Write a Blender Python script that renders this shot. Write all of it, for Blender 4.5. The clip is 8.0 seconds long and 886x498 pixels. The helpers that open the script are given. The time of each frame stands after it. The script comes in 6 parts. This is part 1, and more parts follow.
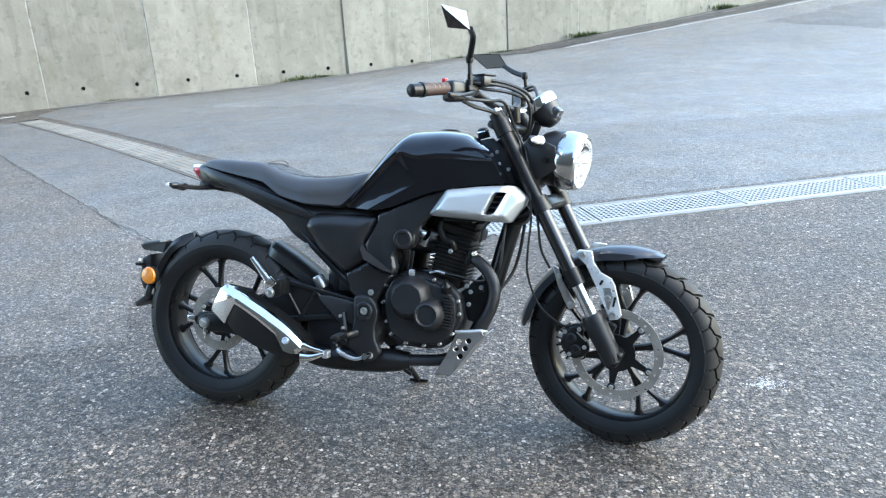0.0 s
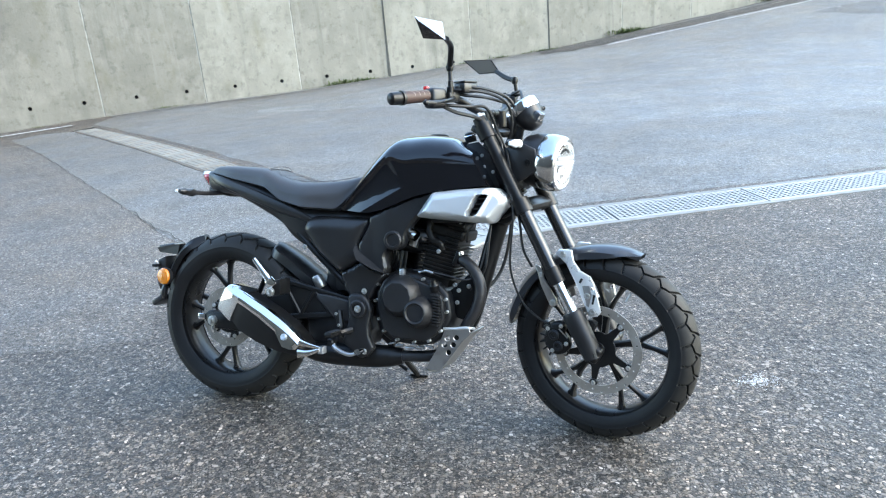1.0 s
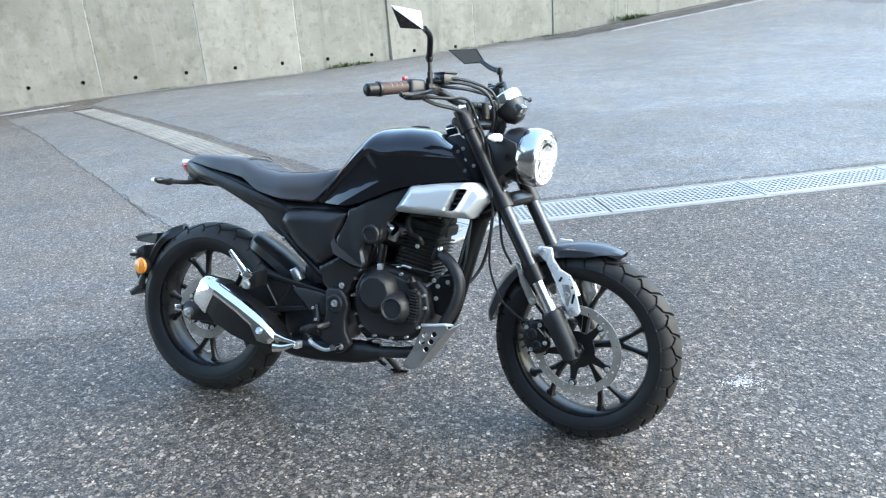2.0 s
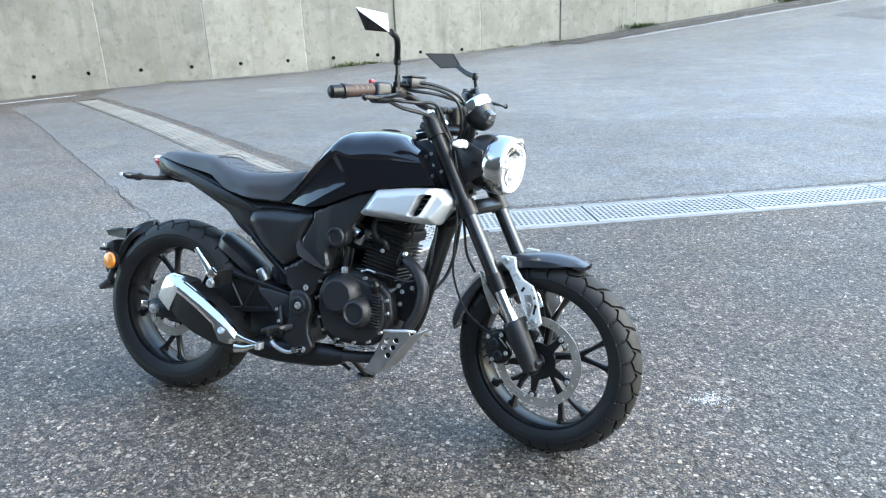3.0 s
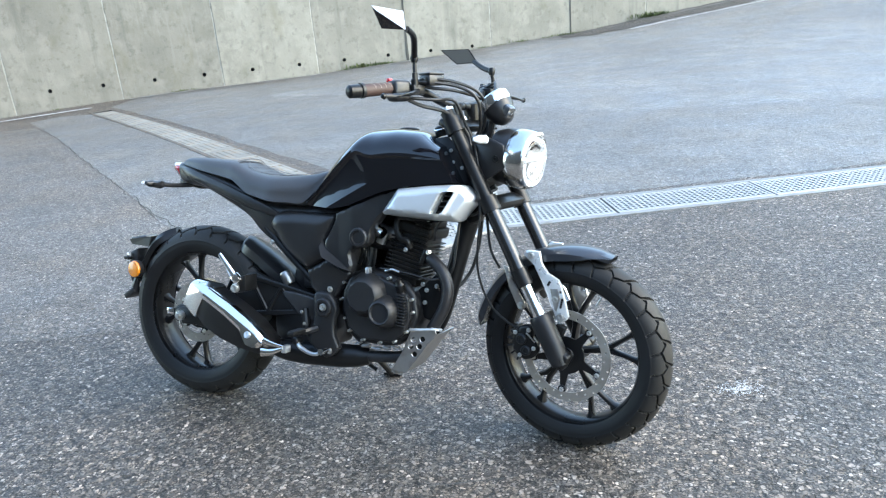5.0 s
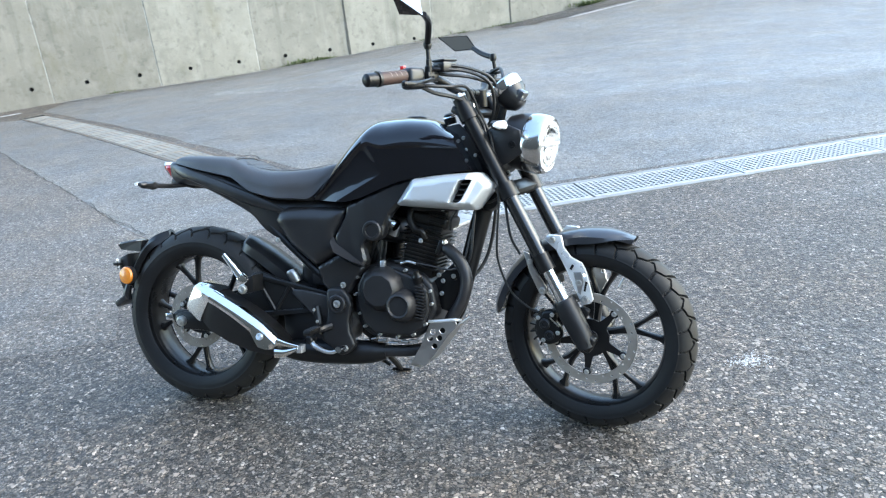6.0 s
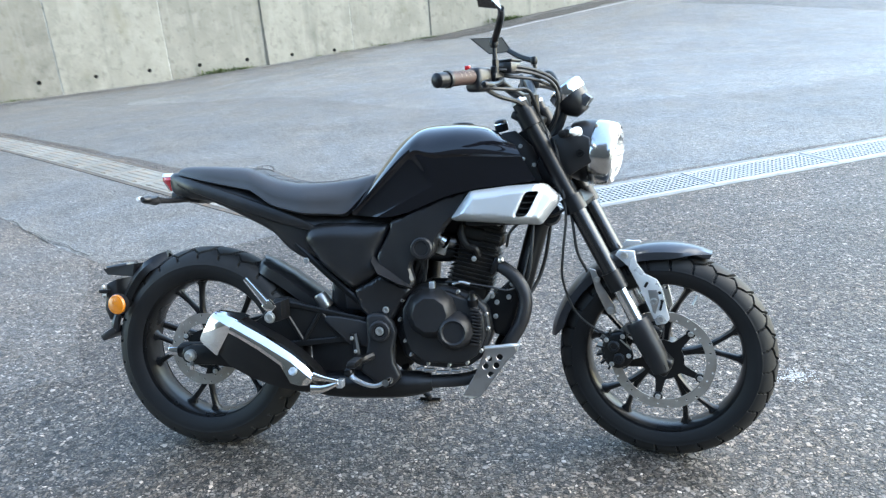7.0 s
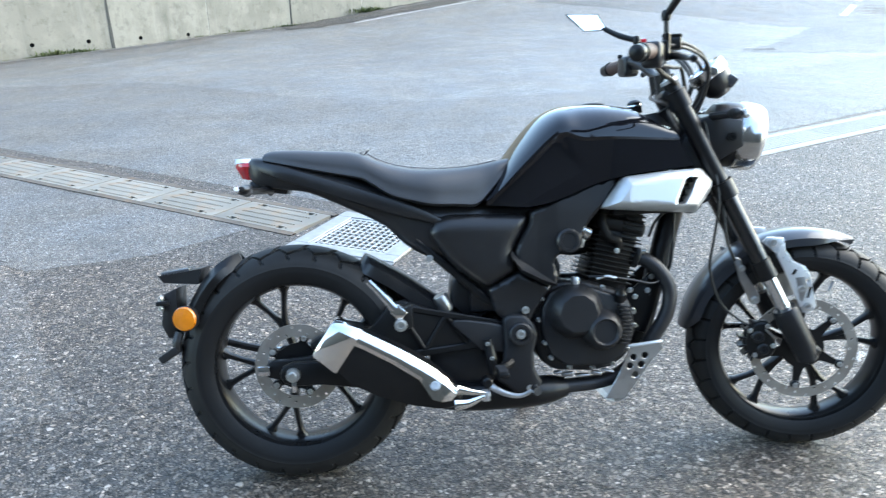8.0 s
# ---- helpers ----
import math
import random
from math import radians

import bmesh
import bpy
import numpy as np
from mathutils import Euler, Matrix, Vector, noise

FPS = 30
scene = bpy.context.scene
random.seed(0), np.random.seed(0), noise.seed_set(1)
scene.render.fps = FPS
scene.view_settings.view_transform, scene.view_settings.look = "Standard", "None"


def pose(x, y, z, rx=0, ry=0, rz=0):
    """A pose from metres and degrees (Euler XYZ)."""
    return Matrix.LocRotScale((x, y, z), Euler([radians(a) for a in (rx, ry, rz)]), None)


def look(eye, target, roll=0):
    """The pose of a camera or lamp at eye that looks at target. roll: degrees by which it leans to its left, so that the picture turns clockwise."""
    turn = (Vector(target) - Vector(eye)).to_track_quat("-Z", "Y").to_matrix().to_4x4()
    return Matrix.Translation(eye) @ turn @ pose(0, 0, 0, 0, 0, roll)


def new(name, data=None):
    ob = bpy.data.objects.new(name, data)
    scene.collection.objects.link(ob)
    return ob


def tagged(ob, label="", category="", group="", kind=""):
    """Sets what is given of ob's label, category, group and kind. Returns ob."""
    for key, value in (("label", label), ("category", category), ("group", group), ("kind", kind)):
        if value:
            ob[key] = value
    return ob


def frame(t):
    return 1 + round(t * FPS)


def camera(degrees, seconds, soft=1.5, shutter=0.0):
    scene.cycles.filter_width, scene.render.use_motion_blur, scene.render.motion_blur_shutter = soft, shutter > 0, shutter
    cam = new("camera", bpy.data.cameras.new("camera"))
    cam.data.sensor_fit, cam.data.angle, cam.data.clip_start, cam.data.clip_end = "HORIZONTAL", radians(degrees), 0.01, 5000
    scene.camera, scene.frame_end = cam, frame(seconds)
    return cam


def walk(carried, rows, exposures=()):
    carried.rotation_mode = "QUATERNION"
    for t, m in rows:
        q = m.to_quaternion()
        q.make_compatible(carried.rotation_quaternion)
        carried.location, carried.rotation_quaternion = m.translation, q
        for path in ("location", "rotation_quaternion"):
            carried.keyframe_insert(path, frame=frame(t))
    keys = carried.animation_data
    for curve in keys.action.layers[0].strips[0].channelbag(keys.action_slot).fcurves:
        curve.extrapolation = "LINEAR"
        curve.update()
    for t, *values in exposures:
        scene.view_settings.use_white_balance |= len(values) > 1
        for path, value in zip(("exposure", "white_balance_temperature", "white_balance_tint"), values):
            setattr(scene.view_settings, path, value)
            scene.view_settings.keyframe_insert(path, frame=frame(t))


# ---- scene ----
cam = camera(63.4, 8.0, 1.2, 0.3)
PATH = [
    (0, (0.002, 0.003, 1.295), (-0.004, 1.9, 0.661), -3.3),
    (0.5, (0.133, -0.048, 1.303), (0.051, 1.851, 0.683), -3.7),
    (1, (0.205, -0.08, 1.312), (0.057, 1.814, 0.687), -5.1),
    (1.5, (0.226, -0.054, 1.318), (0.064, 1.826, 0.656), -5.2),
    (2.8, (0.385, 0.017, 1.323), (0.231, 1.896, 0.655), -2.4),
    (3, (0.399, 0.018, 1.318), (0.229, 1.899, 0.659), -2.5),
    (3.5, (0.404, 0.02, 1.32), (0.211, 1.903, 0.673), -3.2),
    (4, (0.4, 0.027, 1.321), (0.2, 1.911, 0.679), -3.8),
    (4.5, (0.398, 0.025, 1.315), (0.192, 1.908, 0.673), -4.3),
    (5, (0.377, 0.026, 1.313), (0.161, 1.901, 0.652), -5.0),
    (5.2, (0.353, 0.025, 1.309), (0.126, 1.896, 0.639), -5.4),
    (6.3, (0.044, 0.062, 1.314), (0.057, 1.937, 0.618), -5.9),
    (6.5, (-0.031, 0.1, 1.315), (0.016, 1.983, 0.643), -5.4),
    (6.7, (-0.120, 0.171, 1.303), (-0.020, 2.061, 0.657), -5.1),
    (7, (-0.270, 0.264, 1.292), (-0.065, 2.134, 0.613), -4.4),
    (7.2, (-0.403, 0.334, 1.283), (-0.095, 2.180, 0.575), -2.5),
    (7.5, (-0.628, 0.426, 1.281), (-0.16, 2.236, 0.571), -1.3),
    (7.7, (-0.785, 0.505, 1.290), (-0.230, 2.286, 0.576), -0.7),
    (8, (-0.999, 0.651, 1.252), (-0.356, 2.406, 0.539), -1.1),
]
walk(cam, [(t, look(eye, target, roll)) for t, eye, target, roll in PATH], [(0.0, 2.66, 6700, 2), (8.0, 2.66, 6700, 2)])

# ---- light ----
world = bpy.data.worlds.new("sky")
scene.world = world
world.use_nodes = True
wn, wl = world.node_tree.nodes, world.node_tree.links
sky = wn.new("ShaderNodeTexSky")
sky.sky_type = "NISHITA"
sky.sun_disc = False
SUN_UP, SUN_TURN = radians(37), radians(96)
sky.sun_elevation, sky.sun_rotation = SUN_UP, SUN_TURN
wl.new(sky.outputs["Color"], wn["Background"].inputs["Color"])
wn["Background"].inputs["Strength"].default_value = 0.15
sun = new("sun", bpy.data.lights.new("sun", "SUN"))
sun.data.energy, sun.data.angle, sun.data.color = 0.5, radians(60), (1.0, 0.97, 0.93)
sun.matrix_basis = look((30 * math.sin(SUN_TURN) * math.cos(SUN_UP), 30 * math.cos(SUN_TURN) * math.cos(SUN_UP), 30 * math.sin(SUN_UP)), (0, 0, 0))


# ---- materials ----
def material(name, base, rough=0.5, metal=0.0, vary=0.15, scale=6.0, fine=90.0, bump=0.1, dirt=None, dirt_amount=0.0, coat=0.0, rough_vary=0.1, depth=0.002, island=0.0, shine=0.5):
    """A surface with two scales of variation: broad tone and dirt, and a fine grain in relief."""
    m = bpy.data.materials.new(name)
    m.use_nodes = True
    n, l = m.node_tree.nodes, m.node_tree.links
    b = n["Principled BSDF"]
    co = n.new("ShaderNodeTexCoord").outputs["Object"]
    broad = n.new("ShaderNodeTexNoise")
    broad.inputs["Scale"].default_value, broad.inputs["Detail"].default_value = scale, 6
    grain = n.new("ShaderNodeTexNoise")
    grain.inputs["Scale"].default_value, grain.inputs["Detail"].default_value = fine, 3
    l.new(co, broad.inputs["Vector"]), l.new(co, grain.inputs["Vector"])
    tone = n.new("ShaderNodeMapRange")
    tone.inputs["From Min"].default_value, tone.inputs["From Max"].default_value = 0.3, 0.7
    tone.inputs["To Min"].default_value, tone.inputs["To Max"].default_value = 1 - vary, 1 + vary
    l.new(broad.outputs["Fac"], tone.inputs["Value"])
    mul = n.new("ShaderNodeVectorMath")
    mul.operation = "SCALE"
    mul.inputs[0].default_value = base
    l.new(tone.outputs["Result"], mul.inputs["Scale"])
    colour = mul.outputs["Vector"]
    if island:
        info = n.new("ShaderNodeObjectInfo")
        hue = n.new("ShaderNodeMapRange")
        hue.inputs["To Min"].default_value, hue.inputs["To Max"].default_value = 1 - island, 1 + island
        l.new(info.outputs["Random"], hue.inputs["Value"])
        again = n.new("ShaderNodeVectorMath")
        again.operation = "SCALE"
        l.new(colour, again.inputs[0]), l.new(hue.outputs["Result"], again.inputs["Scale"])
        colour = again.outputs["Vector"]
    if dirt:
        mask = n.new("ShaderNodeTexNoise")
        mask.inputs["Scale"].default_value, mask.inputs["Detail"].default_value = scale * 2.3, 8
        l.new(co, mask.inputs["Vector"])
        cut = n.new("ShaderNodeMapRange")
        cut.inputs["From Min"].default_value, cut.inputs["From Max"].default_value = 0.5, 0.72
        cut.inputs["To Max"].default_value = dirt_amount
        l.new(mask.outputs["Fac"], cut.inputs["Value"])
        mix = n.new("ShaderNodeMix")
        mix.data_type = "RGBA"
        l.new(cut.outputs["Result"], mix.inputs["Factor"]), l.new(colour, mix.inputs["A"])
        mix.inputs["B"].default_value = (*dirt, 1)
        colour = mix.outputs["Result"]
    l.new(colour, b.inputs["Base Color"])
    rr = n.new("ShaderNodeMapRange")
    rr.inputs["To Min"].default_value, rr.inputs["To Max"].default_value = max(0.02, rough - rough_vary), min(1, rough + rough_vary)
    l.new(broad.outputs["Fac"], rr.inputs["Value"]), l.new(rr.outputs["Result"], b.inputs["Roughness"])
    b.inputs["Metallic"].default_value = metal
    b.inputs["Specular IOR Level"].default_value = shine
    b.inputs["Coat Weight"].default_value, b.inputs["Coat Roughness"].default_value = coat, 0.03
    if bump:
        bp = n.new("ShaderNodeBump")
        bp.inputs["Strength"].default_value, bp.inputs["Distance"].default_value = bump, depth
        l.new(grain.outputs["Fac"], bp.inputs["Height"]), l.new(bp.outputs["Normal"], b.inputs["Normal"])
    return m


def asphalt(name, tone, cell, white, rough, warm=1.0, even=0.0):
    """Asphalt: crushed stones of many greys, some pale, in a dark binder, with broad worn and stained patches."""
    m = bpy.data.materials.new(name)
    m.use_nodes = True
    n, l = m.node_tree.nodes, m.node_tree.links
    b = n["Principled BSDF"]
    co = n.new("ShaderNodeTexCoord").outputs["Object"]

    def node(kind, **values):
        q = n.new("ShaderNode" + kind)
        for key, value in values.items():
            q.inputs[key.replace("_", " ")].default_value = value
        return q

    bend = node("TexNoise", Scale=cell * 0.7, Detail=2.0)
    l.new(co, bend.inputs["Vector"])
    shift = n.new("ShaderNodeVectorMath")
    shift.operation = "MULTIPLY_ADD"
    shift.inputs[1].default_value = (0.9 / cell, 0.9 / cell, 0.9 / cell)
    l.new(bend.outputs["Color"], shift.inputs[0]), l.new(co, shift.inputs[2])

    def stones(scale, stops, turned):
        """Crushed stones: a grey for each, and how far in from its edge a place lies."""
        spun = n.new("ShaderNodeVectorRotate")
        spun.rotation_type = "Z_AXIS"
        spun.inputs["Angle"].default_value = turned
        l.new(shift.outputs["Vector"], spun.inputs["Vector"])
        v = node("TexVoronoi", Scale=scale)
        e = node("TexVoronoi", Scale=scale)
        e.feature = "DISTANCE_TO_EDGE"
        l.new(spun.outputs["Vector"], v.inputs["Vector"]), l.new(spun.outputs["Vector"], e.inputs["Vector"])
        sep = n.new("ShaderNodeSeparateColor")
        l.new(v.outputs["Color"], sep.inputs["Color"])
        ramp = n.new("ShaderNodeValToRGB")
        el = ramp.color_ramp.elements
        el[0].position, el[0].color = stops[0][0], (stops[0][1] * warm, stops[0][1], stops[0][1] / warm, 1)
        el[1].position, el[1].color = stops[-1][0], (stops[-1][1] * warm, stops[-1][1], stops[-1][1] / warm, 1)
        for p, c in stops[1:-1]:
            el.new(p).color = (c * warm, c, c / warm, 1)
        l.new(sep.outputs["Red"], ramp.inputs["Fac"])
        return ramp.outputs["Color"], e.outputs["Distance"], sep.outputs["Green"]

    def showing(edge, pick, least, spread):
        """Stones stand out of the binder by different amounts; some are sunk in it."""
        sunk = n.new("ShaderNodeMath")
        sunk.operation = "MULTIPLY_ADD"
        sunk.inputs[1].default_value, sunk.inputs[2].default_value = -spread, least
        l.new(pick, sunk.inputs[0])
        sub = n.new("ShaderNodeMath")
        sub.operation = "ADD"
        l.new(edge, sub.inputs[0]), l.new(sunk.outputs["Value"], sub.inputs[1])
        out = node("MapRange", From_Min=0.0, From_Max=0.10)
        l.new(sub.outputs["Value"], out.inputs["Value"])
        return out.outputs["Result"]

    def over(below, above, fac):
        mix = n.new("ShaderNodeMix")
        mix.data_type = "RGBA"
        l.new(fac, mix.inputs["Factor"]), l.new(below, mix.inputs["A"]), l.new(above, mix.inputs["B"])
        return mix.outputs["Result"]

    grit, grit_edge, grit_pick = stones(cell * 2.1, [(0.0, 0.08 * tone), (0.5, 0.28 * tone), (0.9, 0.70 * tone), (1.0, 1.5 * tone)], 0.7)
    fine, edge, pick = stones(cell, [(0.0, 0.26 * tone), (0.35, 0.76 * tone), (0.70, 1.22 * tone), (0.90, 1.85 * tone), (0.96, white), (1.0, white * 1.4)], 0.0)
    big, big_edge, big_pick = stones(cell * 0.62, [(0.0, 0.55 * tone), (0.5, 1.05 * tone), (0.85, 1.6 * tone), (0.95, white * 0.8), (1.0, white)], 2.1)
    fine_out, big_out = showing(edge, pick, 0.02, 0.32), showing(big_edge, big_pick, -0.62, -0.55)
    colour = over(over(grit, fine, fine_out), big, big_out)
    # pits where stones have come out and dark binder shows
    pit = node("TexNoise", Scale=cell * 0.42, Detail=4.0, Roughness=0.6)
    l.new(co, pit.inputs["Vector"])
    hollow = node("MapRange", From_Min=0.56, From_Max=0.62, To_Min=0.0, To_Max=0.85)
    l.new(pit.outputs["Fac"], hollow.inputs["Value"])
    binder = n.new("ShaderNodeRGB").outputs[0]
    binder.default_value = (0.013, 0.012, 0.0115, 1)
    colour = over(colour, binder, hollow.outputs["Result"])
    if even:
        # silt and traffic have evened out the stones
        dusty = n.new("ShaderNodeMix")
        dusty.data_type = "RGBA"
        dusty.inputs["Factor"].default_value, dusty.inputs["B"].default_value = even, (0.74 * tone * warm, 0.74 * tone, 0.74 * tone / warm, 1)
        l.new(colour, dusty.inputs["A"])
        colour = dusty.outputs["Result"]
    level = n.new("ShaderNodeMath")
    level.operation = "MAXIMUM"
    l.new(fine_out, level.inputs[0]), l.new(big_out, level.inputs[1])
    top = n.new("ShaderNodeMath")
    top.operation = "SUBTRACT"
    l.new(level.outputs["Value"], top.inputs[0]), l.new(hollow.outputs["Result"], top.inputs[1])
    for scale, lo, hi, amount in ((0.55, 0.3, 0.7, 0.20), (3.2, 0.32, 0.7, 0.16), (16.0, 0.35, 0.65, 0.18)):
        worn = node("TexNoise", Scale=scale, Detail=7.0, Roughness=0.6)
        l.new(co, worn.inputs["Vector"])
        rng = node("MapRange", From_Min=lo, From_Max=hi, To_Min=1 - amount, To_Max=1 + amount)
        l.new(worn.outputs["Fac"], rng.inputs["Value"])
        mul = n.new("ShaderNodeVectorMath")
        mul.operation = "SCALE"
        l.new(colour, mul.inputs[0]), l.new(rng.outputs["Result"], mul.inputs["Scale"])
        colour = mul.outputs["Vector"]
    # brownish and bluish drifts, at the size of a stone and of a patch
    for scale, hot, cold in ((cell * 0.4, (1.06, 1.0, 0.93, 1), (0.96, 1.0, 1.04, 1)), (1.7, (1.05, 1.0, 0.93, 1), (0.96, 1.0, 1.04, 1))):
        drift = node("TexNoise", Scale=scale, Detail=4.0)
        l.new(co, drift.inputs["Vector"])
        ramp = n.new("ShaderNodeValToRGB")
        ramp.color_ramp.elements[0].position, ramp.color_ramp.elements[0].color = 0.36, cold
        ramp.color_ramp.elements[1].position, ramp.color_ramp.elements[1].color = 0.64, hot
        l.new(drift.outputs["Fac"], ramp.inputs["Fac"])
        tint = n.new("ShaderNodeVectorMath")
        tint.operation = "MULTIPLY"
        l.new(colour, tint.inputs[0]), l.new(ramp.outputs["Color"], tint.inputs[1])
        colour = tint.outputs["Vector"]
    l.new(colour, b.inputs["Base Color"])
    b.inputs["Roughness"].default_value = rough
    b.inputs["Specular IOR Level"].default_value = 0.5
    bp = n.new("ShaderNodeBump")
    bp.inputs["Strength"].default_value, bp.inputs["Distance"].default_value = 1.0 - 0.6 * even, 0.007
    l.new(top.outputs["Value"], bp.inputs["Height"]), l.new(bp.outputs["Normal"], b.inputs["Normal"])
    return m


def concrete(name):
    """Old cast concrete: mottled, with pale bloom, dark run-off streaks and fine pitting."""
    m = bpy.data.materials.new(name)
    m.use_nodes = True
    n, l = m.node_tree.nodes, m.node_tree.links
    b = n["Principled BSDF"]
    co = n.new("ShaderNodeTexCoord").outputs["Object"]

    def noise_at(scale, stretch, detail, seed):
        mp = n.new("ShaderNodeMapping")
        mp.inputs["Scale"].default_value, mp.inputs["Location"].default_value = stretch, (seed, seed, 0)
        t = n.new("ShaderNodeTexNoise")
        t.inputs["Scale"].default_value, t.inputs["Detail"].default_value, t.inputs["Roughness"].default_value = scale, detail, 0.62
        l.new(co, mp.inputs["Vector"]), l.new(mp.outputs["Vector"], t.inputs["Vector"])
        return t.outputs["Fac"]

    def blend(a, fac, lo, hi, amount, colour):
        cut = n.new("ShaderNodeMapRange")
        cut.inputs["From Min"].default_value, cut.inputs["From Max"].default_value, cut.inputs["To Max"].default_value = lo, hi, amount
        l.new(fac, cut.inputs["Value"])
        mix = n.new("ShaderNodeMix")
        mix.data_type = "RGBA"
        l.new(cut.outputs["Result"], mix.inputs["Factor"]), l.new(a, mix.inputs["A"])
        mix.inputs["B"].default_value = (*colour, 1)
        return mix.outputs["Result"]

    base = n.new("ShaderNodeRGB").outputs[0]
    base.default_value = (0.245, 0.231, 0.193, 1)
    c = blend(base, noise_at(0.8, (1, 1, 1), 8, 0), 0.44, 0.62, 0.6, (0.165, 0.156, 0.129))
    c = blend(c, noise_at(3.5, (1, 1, 0.8), 10, 7), 0.48, 0.64, 0.6, (0.300, 0.283, 0.238))
    c = blend(c, noise_at(6.0, (1, 1, 1), 10, 31), 0.54, 0.64, 0.5, (0.132, 0.126, 0.105))
    c = blend(c, noise_at(3.0, (1, 1, 0.10), 7, 3), 0.54, 0.68, 0.5, (0.115, 0.112, 0.094))
    c = blend(c, noise_at(4.4, (1, 1, 0.07), 7, 13), 0.57, 0.70, 0.4, (0.34, 0.325, 0.28))
    c = blend(c, noise_at(1.6, (1, 1, 0.6), 7, 21), 0.58, 0.72, 0.4, (0.15, 0.135, 0.085))
    c = blend(c, noise_at(30.0, (1, 1, 1), 6, 41), 0.60, 0.70, 0.4, (0.10, 0.10, 0.09))
    info = n.new("ShaderNodeObjectInfo")
    tone = n.new("ShaderNodeMapRange")
    tone.inputs["To Min"].default_value, tone.inputs["To Max"].default_value = 0.86, 1.08
    l.new(info.outputs["Random"], tone.inputs["Value"])
    mul = n.new("ShaderNodeVectorMath")
    mul.operation = "SCALE"
    l.new(c, mul.inputs[0]), l.new(tone.outputs["Result"], mul.inputs["Scale"])
    l.new(mul.outputs["Vector"], b.inputs["Base Color"])
    b.inputs["Roughness"].default_value = 0.9
    bp = n.new("ShaderNodeBump")
    bp.inputs["Strength"].default_value, bp.inputs["Distance"].default_value = 0.5, 0.01
    l.new(noise_at(14, (1, 1, 1), 8, 5), bp.inputs["Height"]), l.new(bp.outputs["Normal"], b.inputs["Normal"])
    return m


def glass(name, colour, rough=0.02, through_light=1.0):
    m = bpy.data.materials.new(name)
    m.use_nodes = True
    b = m.node_tree.nodes["Principled BSDF"]
    b.inputs["Base Color"].default_value, b.inputs["Roughness"].default_value = (*colour, 1), rough
    b.inputs["Transmission Weight"].default_value, b.inputs["IOR"].default_value = through_light, 1.45
    return m


def rubber():
    """Tyre rubber: black sidewalls, greyer dusty tread where the radius is largest."""
    m = material("tyre_rubber", (0.0085, 0.0085, 0.009), 0.55, vary=0.25, fine=500, bump=0.2, depth=0.0008, shine=0.3)
    n, l = m.node_tree.nodes, m.node_tree.links
    b = n["Principled BSDF"]
    old = b.inputs["Base Color"].links[0].from_socket
    co = n.new("ShaderNodeTexCoord").outputs["Object"]
    flat = n.new("ShaderNodeVectorMath")
    flat.operation = "MULTIPLY"
    flat.inputs[1].default_value = (1, 0, 1)
    far = n.new("ShaderNodeVectorMath")
    far.operation = "LENGTH"
    l.new(co, flat.inputs[0]), l.new(flat.outputs["Vector"], far.inputs[0])
    dust = n.new("ShaderNodeTexNoise")
    dust.inputs["Scale"].default_value, dust.inputs["Detail"].default_value = 22, 6
    l.new(co, dust.inputs["Vector"])
    edge = n.new("ShaderNodeMapRange")
    edge.inputs["From Min"].default_value, edge.inputs["From Max"].default_value = 0.252, 0.264
    l.new(far.outputs["Value"], edge.inputs["Value"])
    amount = n.new("ShaderNodeMath")
    amount.operation = "MULTIPLY"
    l.new(edge.outputs["Result"], amount.inputs[0]), l.new(dust.outputs["Fac"], amount.inputs[1])
    mix = n.new("ShaderNodeMix")
    mix.data_type = "RGBA"
    mix.inputs["B"].default_value = (0.026, 0.024, 0.021, 1)
    l.new(amount.outputs["Value"], mix.inputs["Factor"]), l.new(old, mix.inputs["A"]), l.new(mix.outputs["Result"], b.inputs["Base Color"])
    return m


M_GROUND = asphalt("asphalt", 0.146, 86, 0.36, 0.54, 1.17)
M_PATCH = asphalt("asphalt_fine", 0.220, 110, 0.46, 0.48, 1.03, 0.3)
M_FAR = asphalt("asphalt_repaved", 0.285, 95, 0.50, 0.46, 1.0, 0.45)
M_MID = asphalt("asphalt_sheen_pale", 0.235, 98, 0.46, 0.48, 1.02, 0.38)
M_LEFT = asphalt("asphalt_pale", 0.185, 95, 0.42, 0.50, 1.12, 0.15)
M_DULL = asphalt("asphalt_dull", 0.220, 98, 0.44, 0.54, 1.0, 0.42)
M_GUTTER = asphalt("asphalt_silted", 0.21, 120, 0.34, 0.6, 1.03, 0.5)
M_SILT = asphalt("asphalt_dark_silt", 0.115, 110, 0.24, 0.62, 1.05, 0.3)
M_WALL = concrete("concrete_wall")
M_CRACK = material("crack_filler", (0.075, 0.073, 0.068), 0.9, vary=0.3)
M_LINE = material("road_paint", (0.55, 0.555, 0.55), 0.7, vary=0.15, scale=8, dirt=(0.13, 0.13, 0.13), dirt_amount=1.0, bump=0.4)
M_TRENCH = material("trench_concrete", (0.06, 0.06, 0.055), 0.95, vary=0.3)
M_FRAME = material("drain_frame", (0.24, 0.245, 0.24), 0.6, 0.3, vary=0.15, dirt=(0.16, 0.14, 0.11), dirt_amount=0.6)
M_RUST = material("rusted_angle", (0.10, 0.085, 0.07), 0.85, vary=0.3, scale=4, dirt=(0.16, 0.10, 0.06), dirt_amount=0.6)
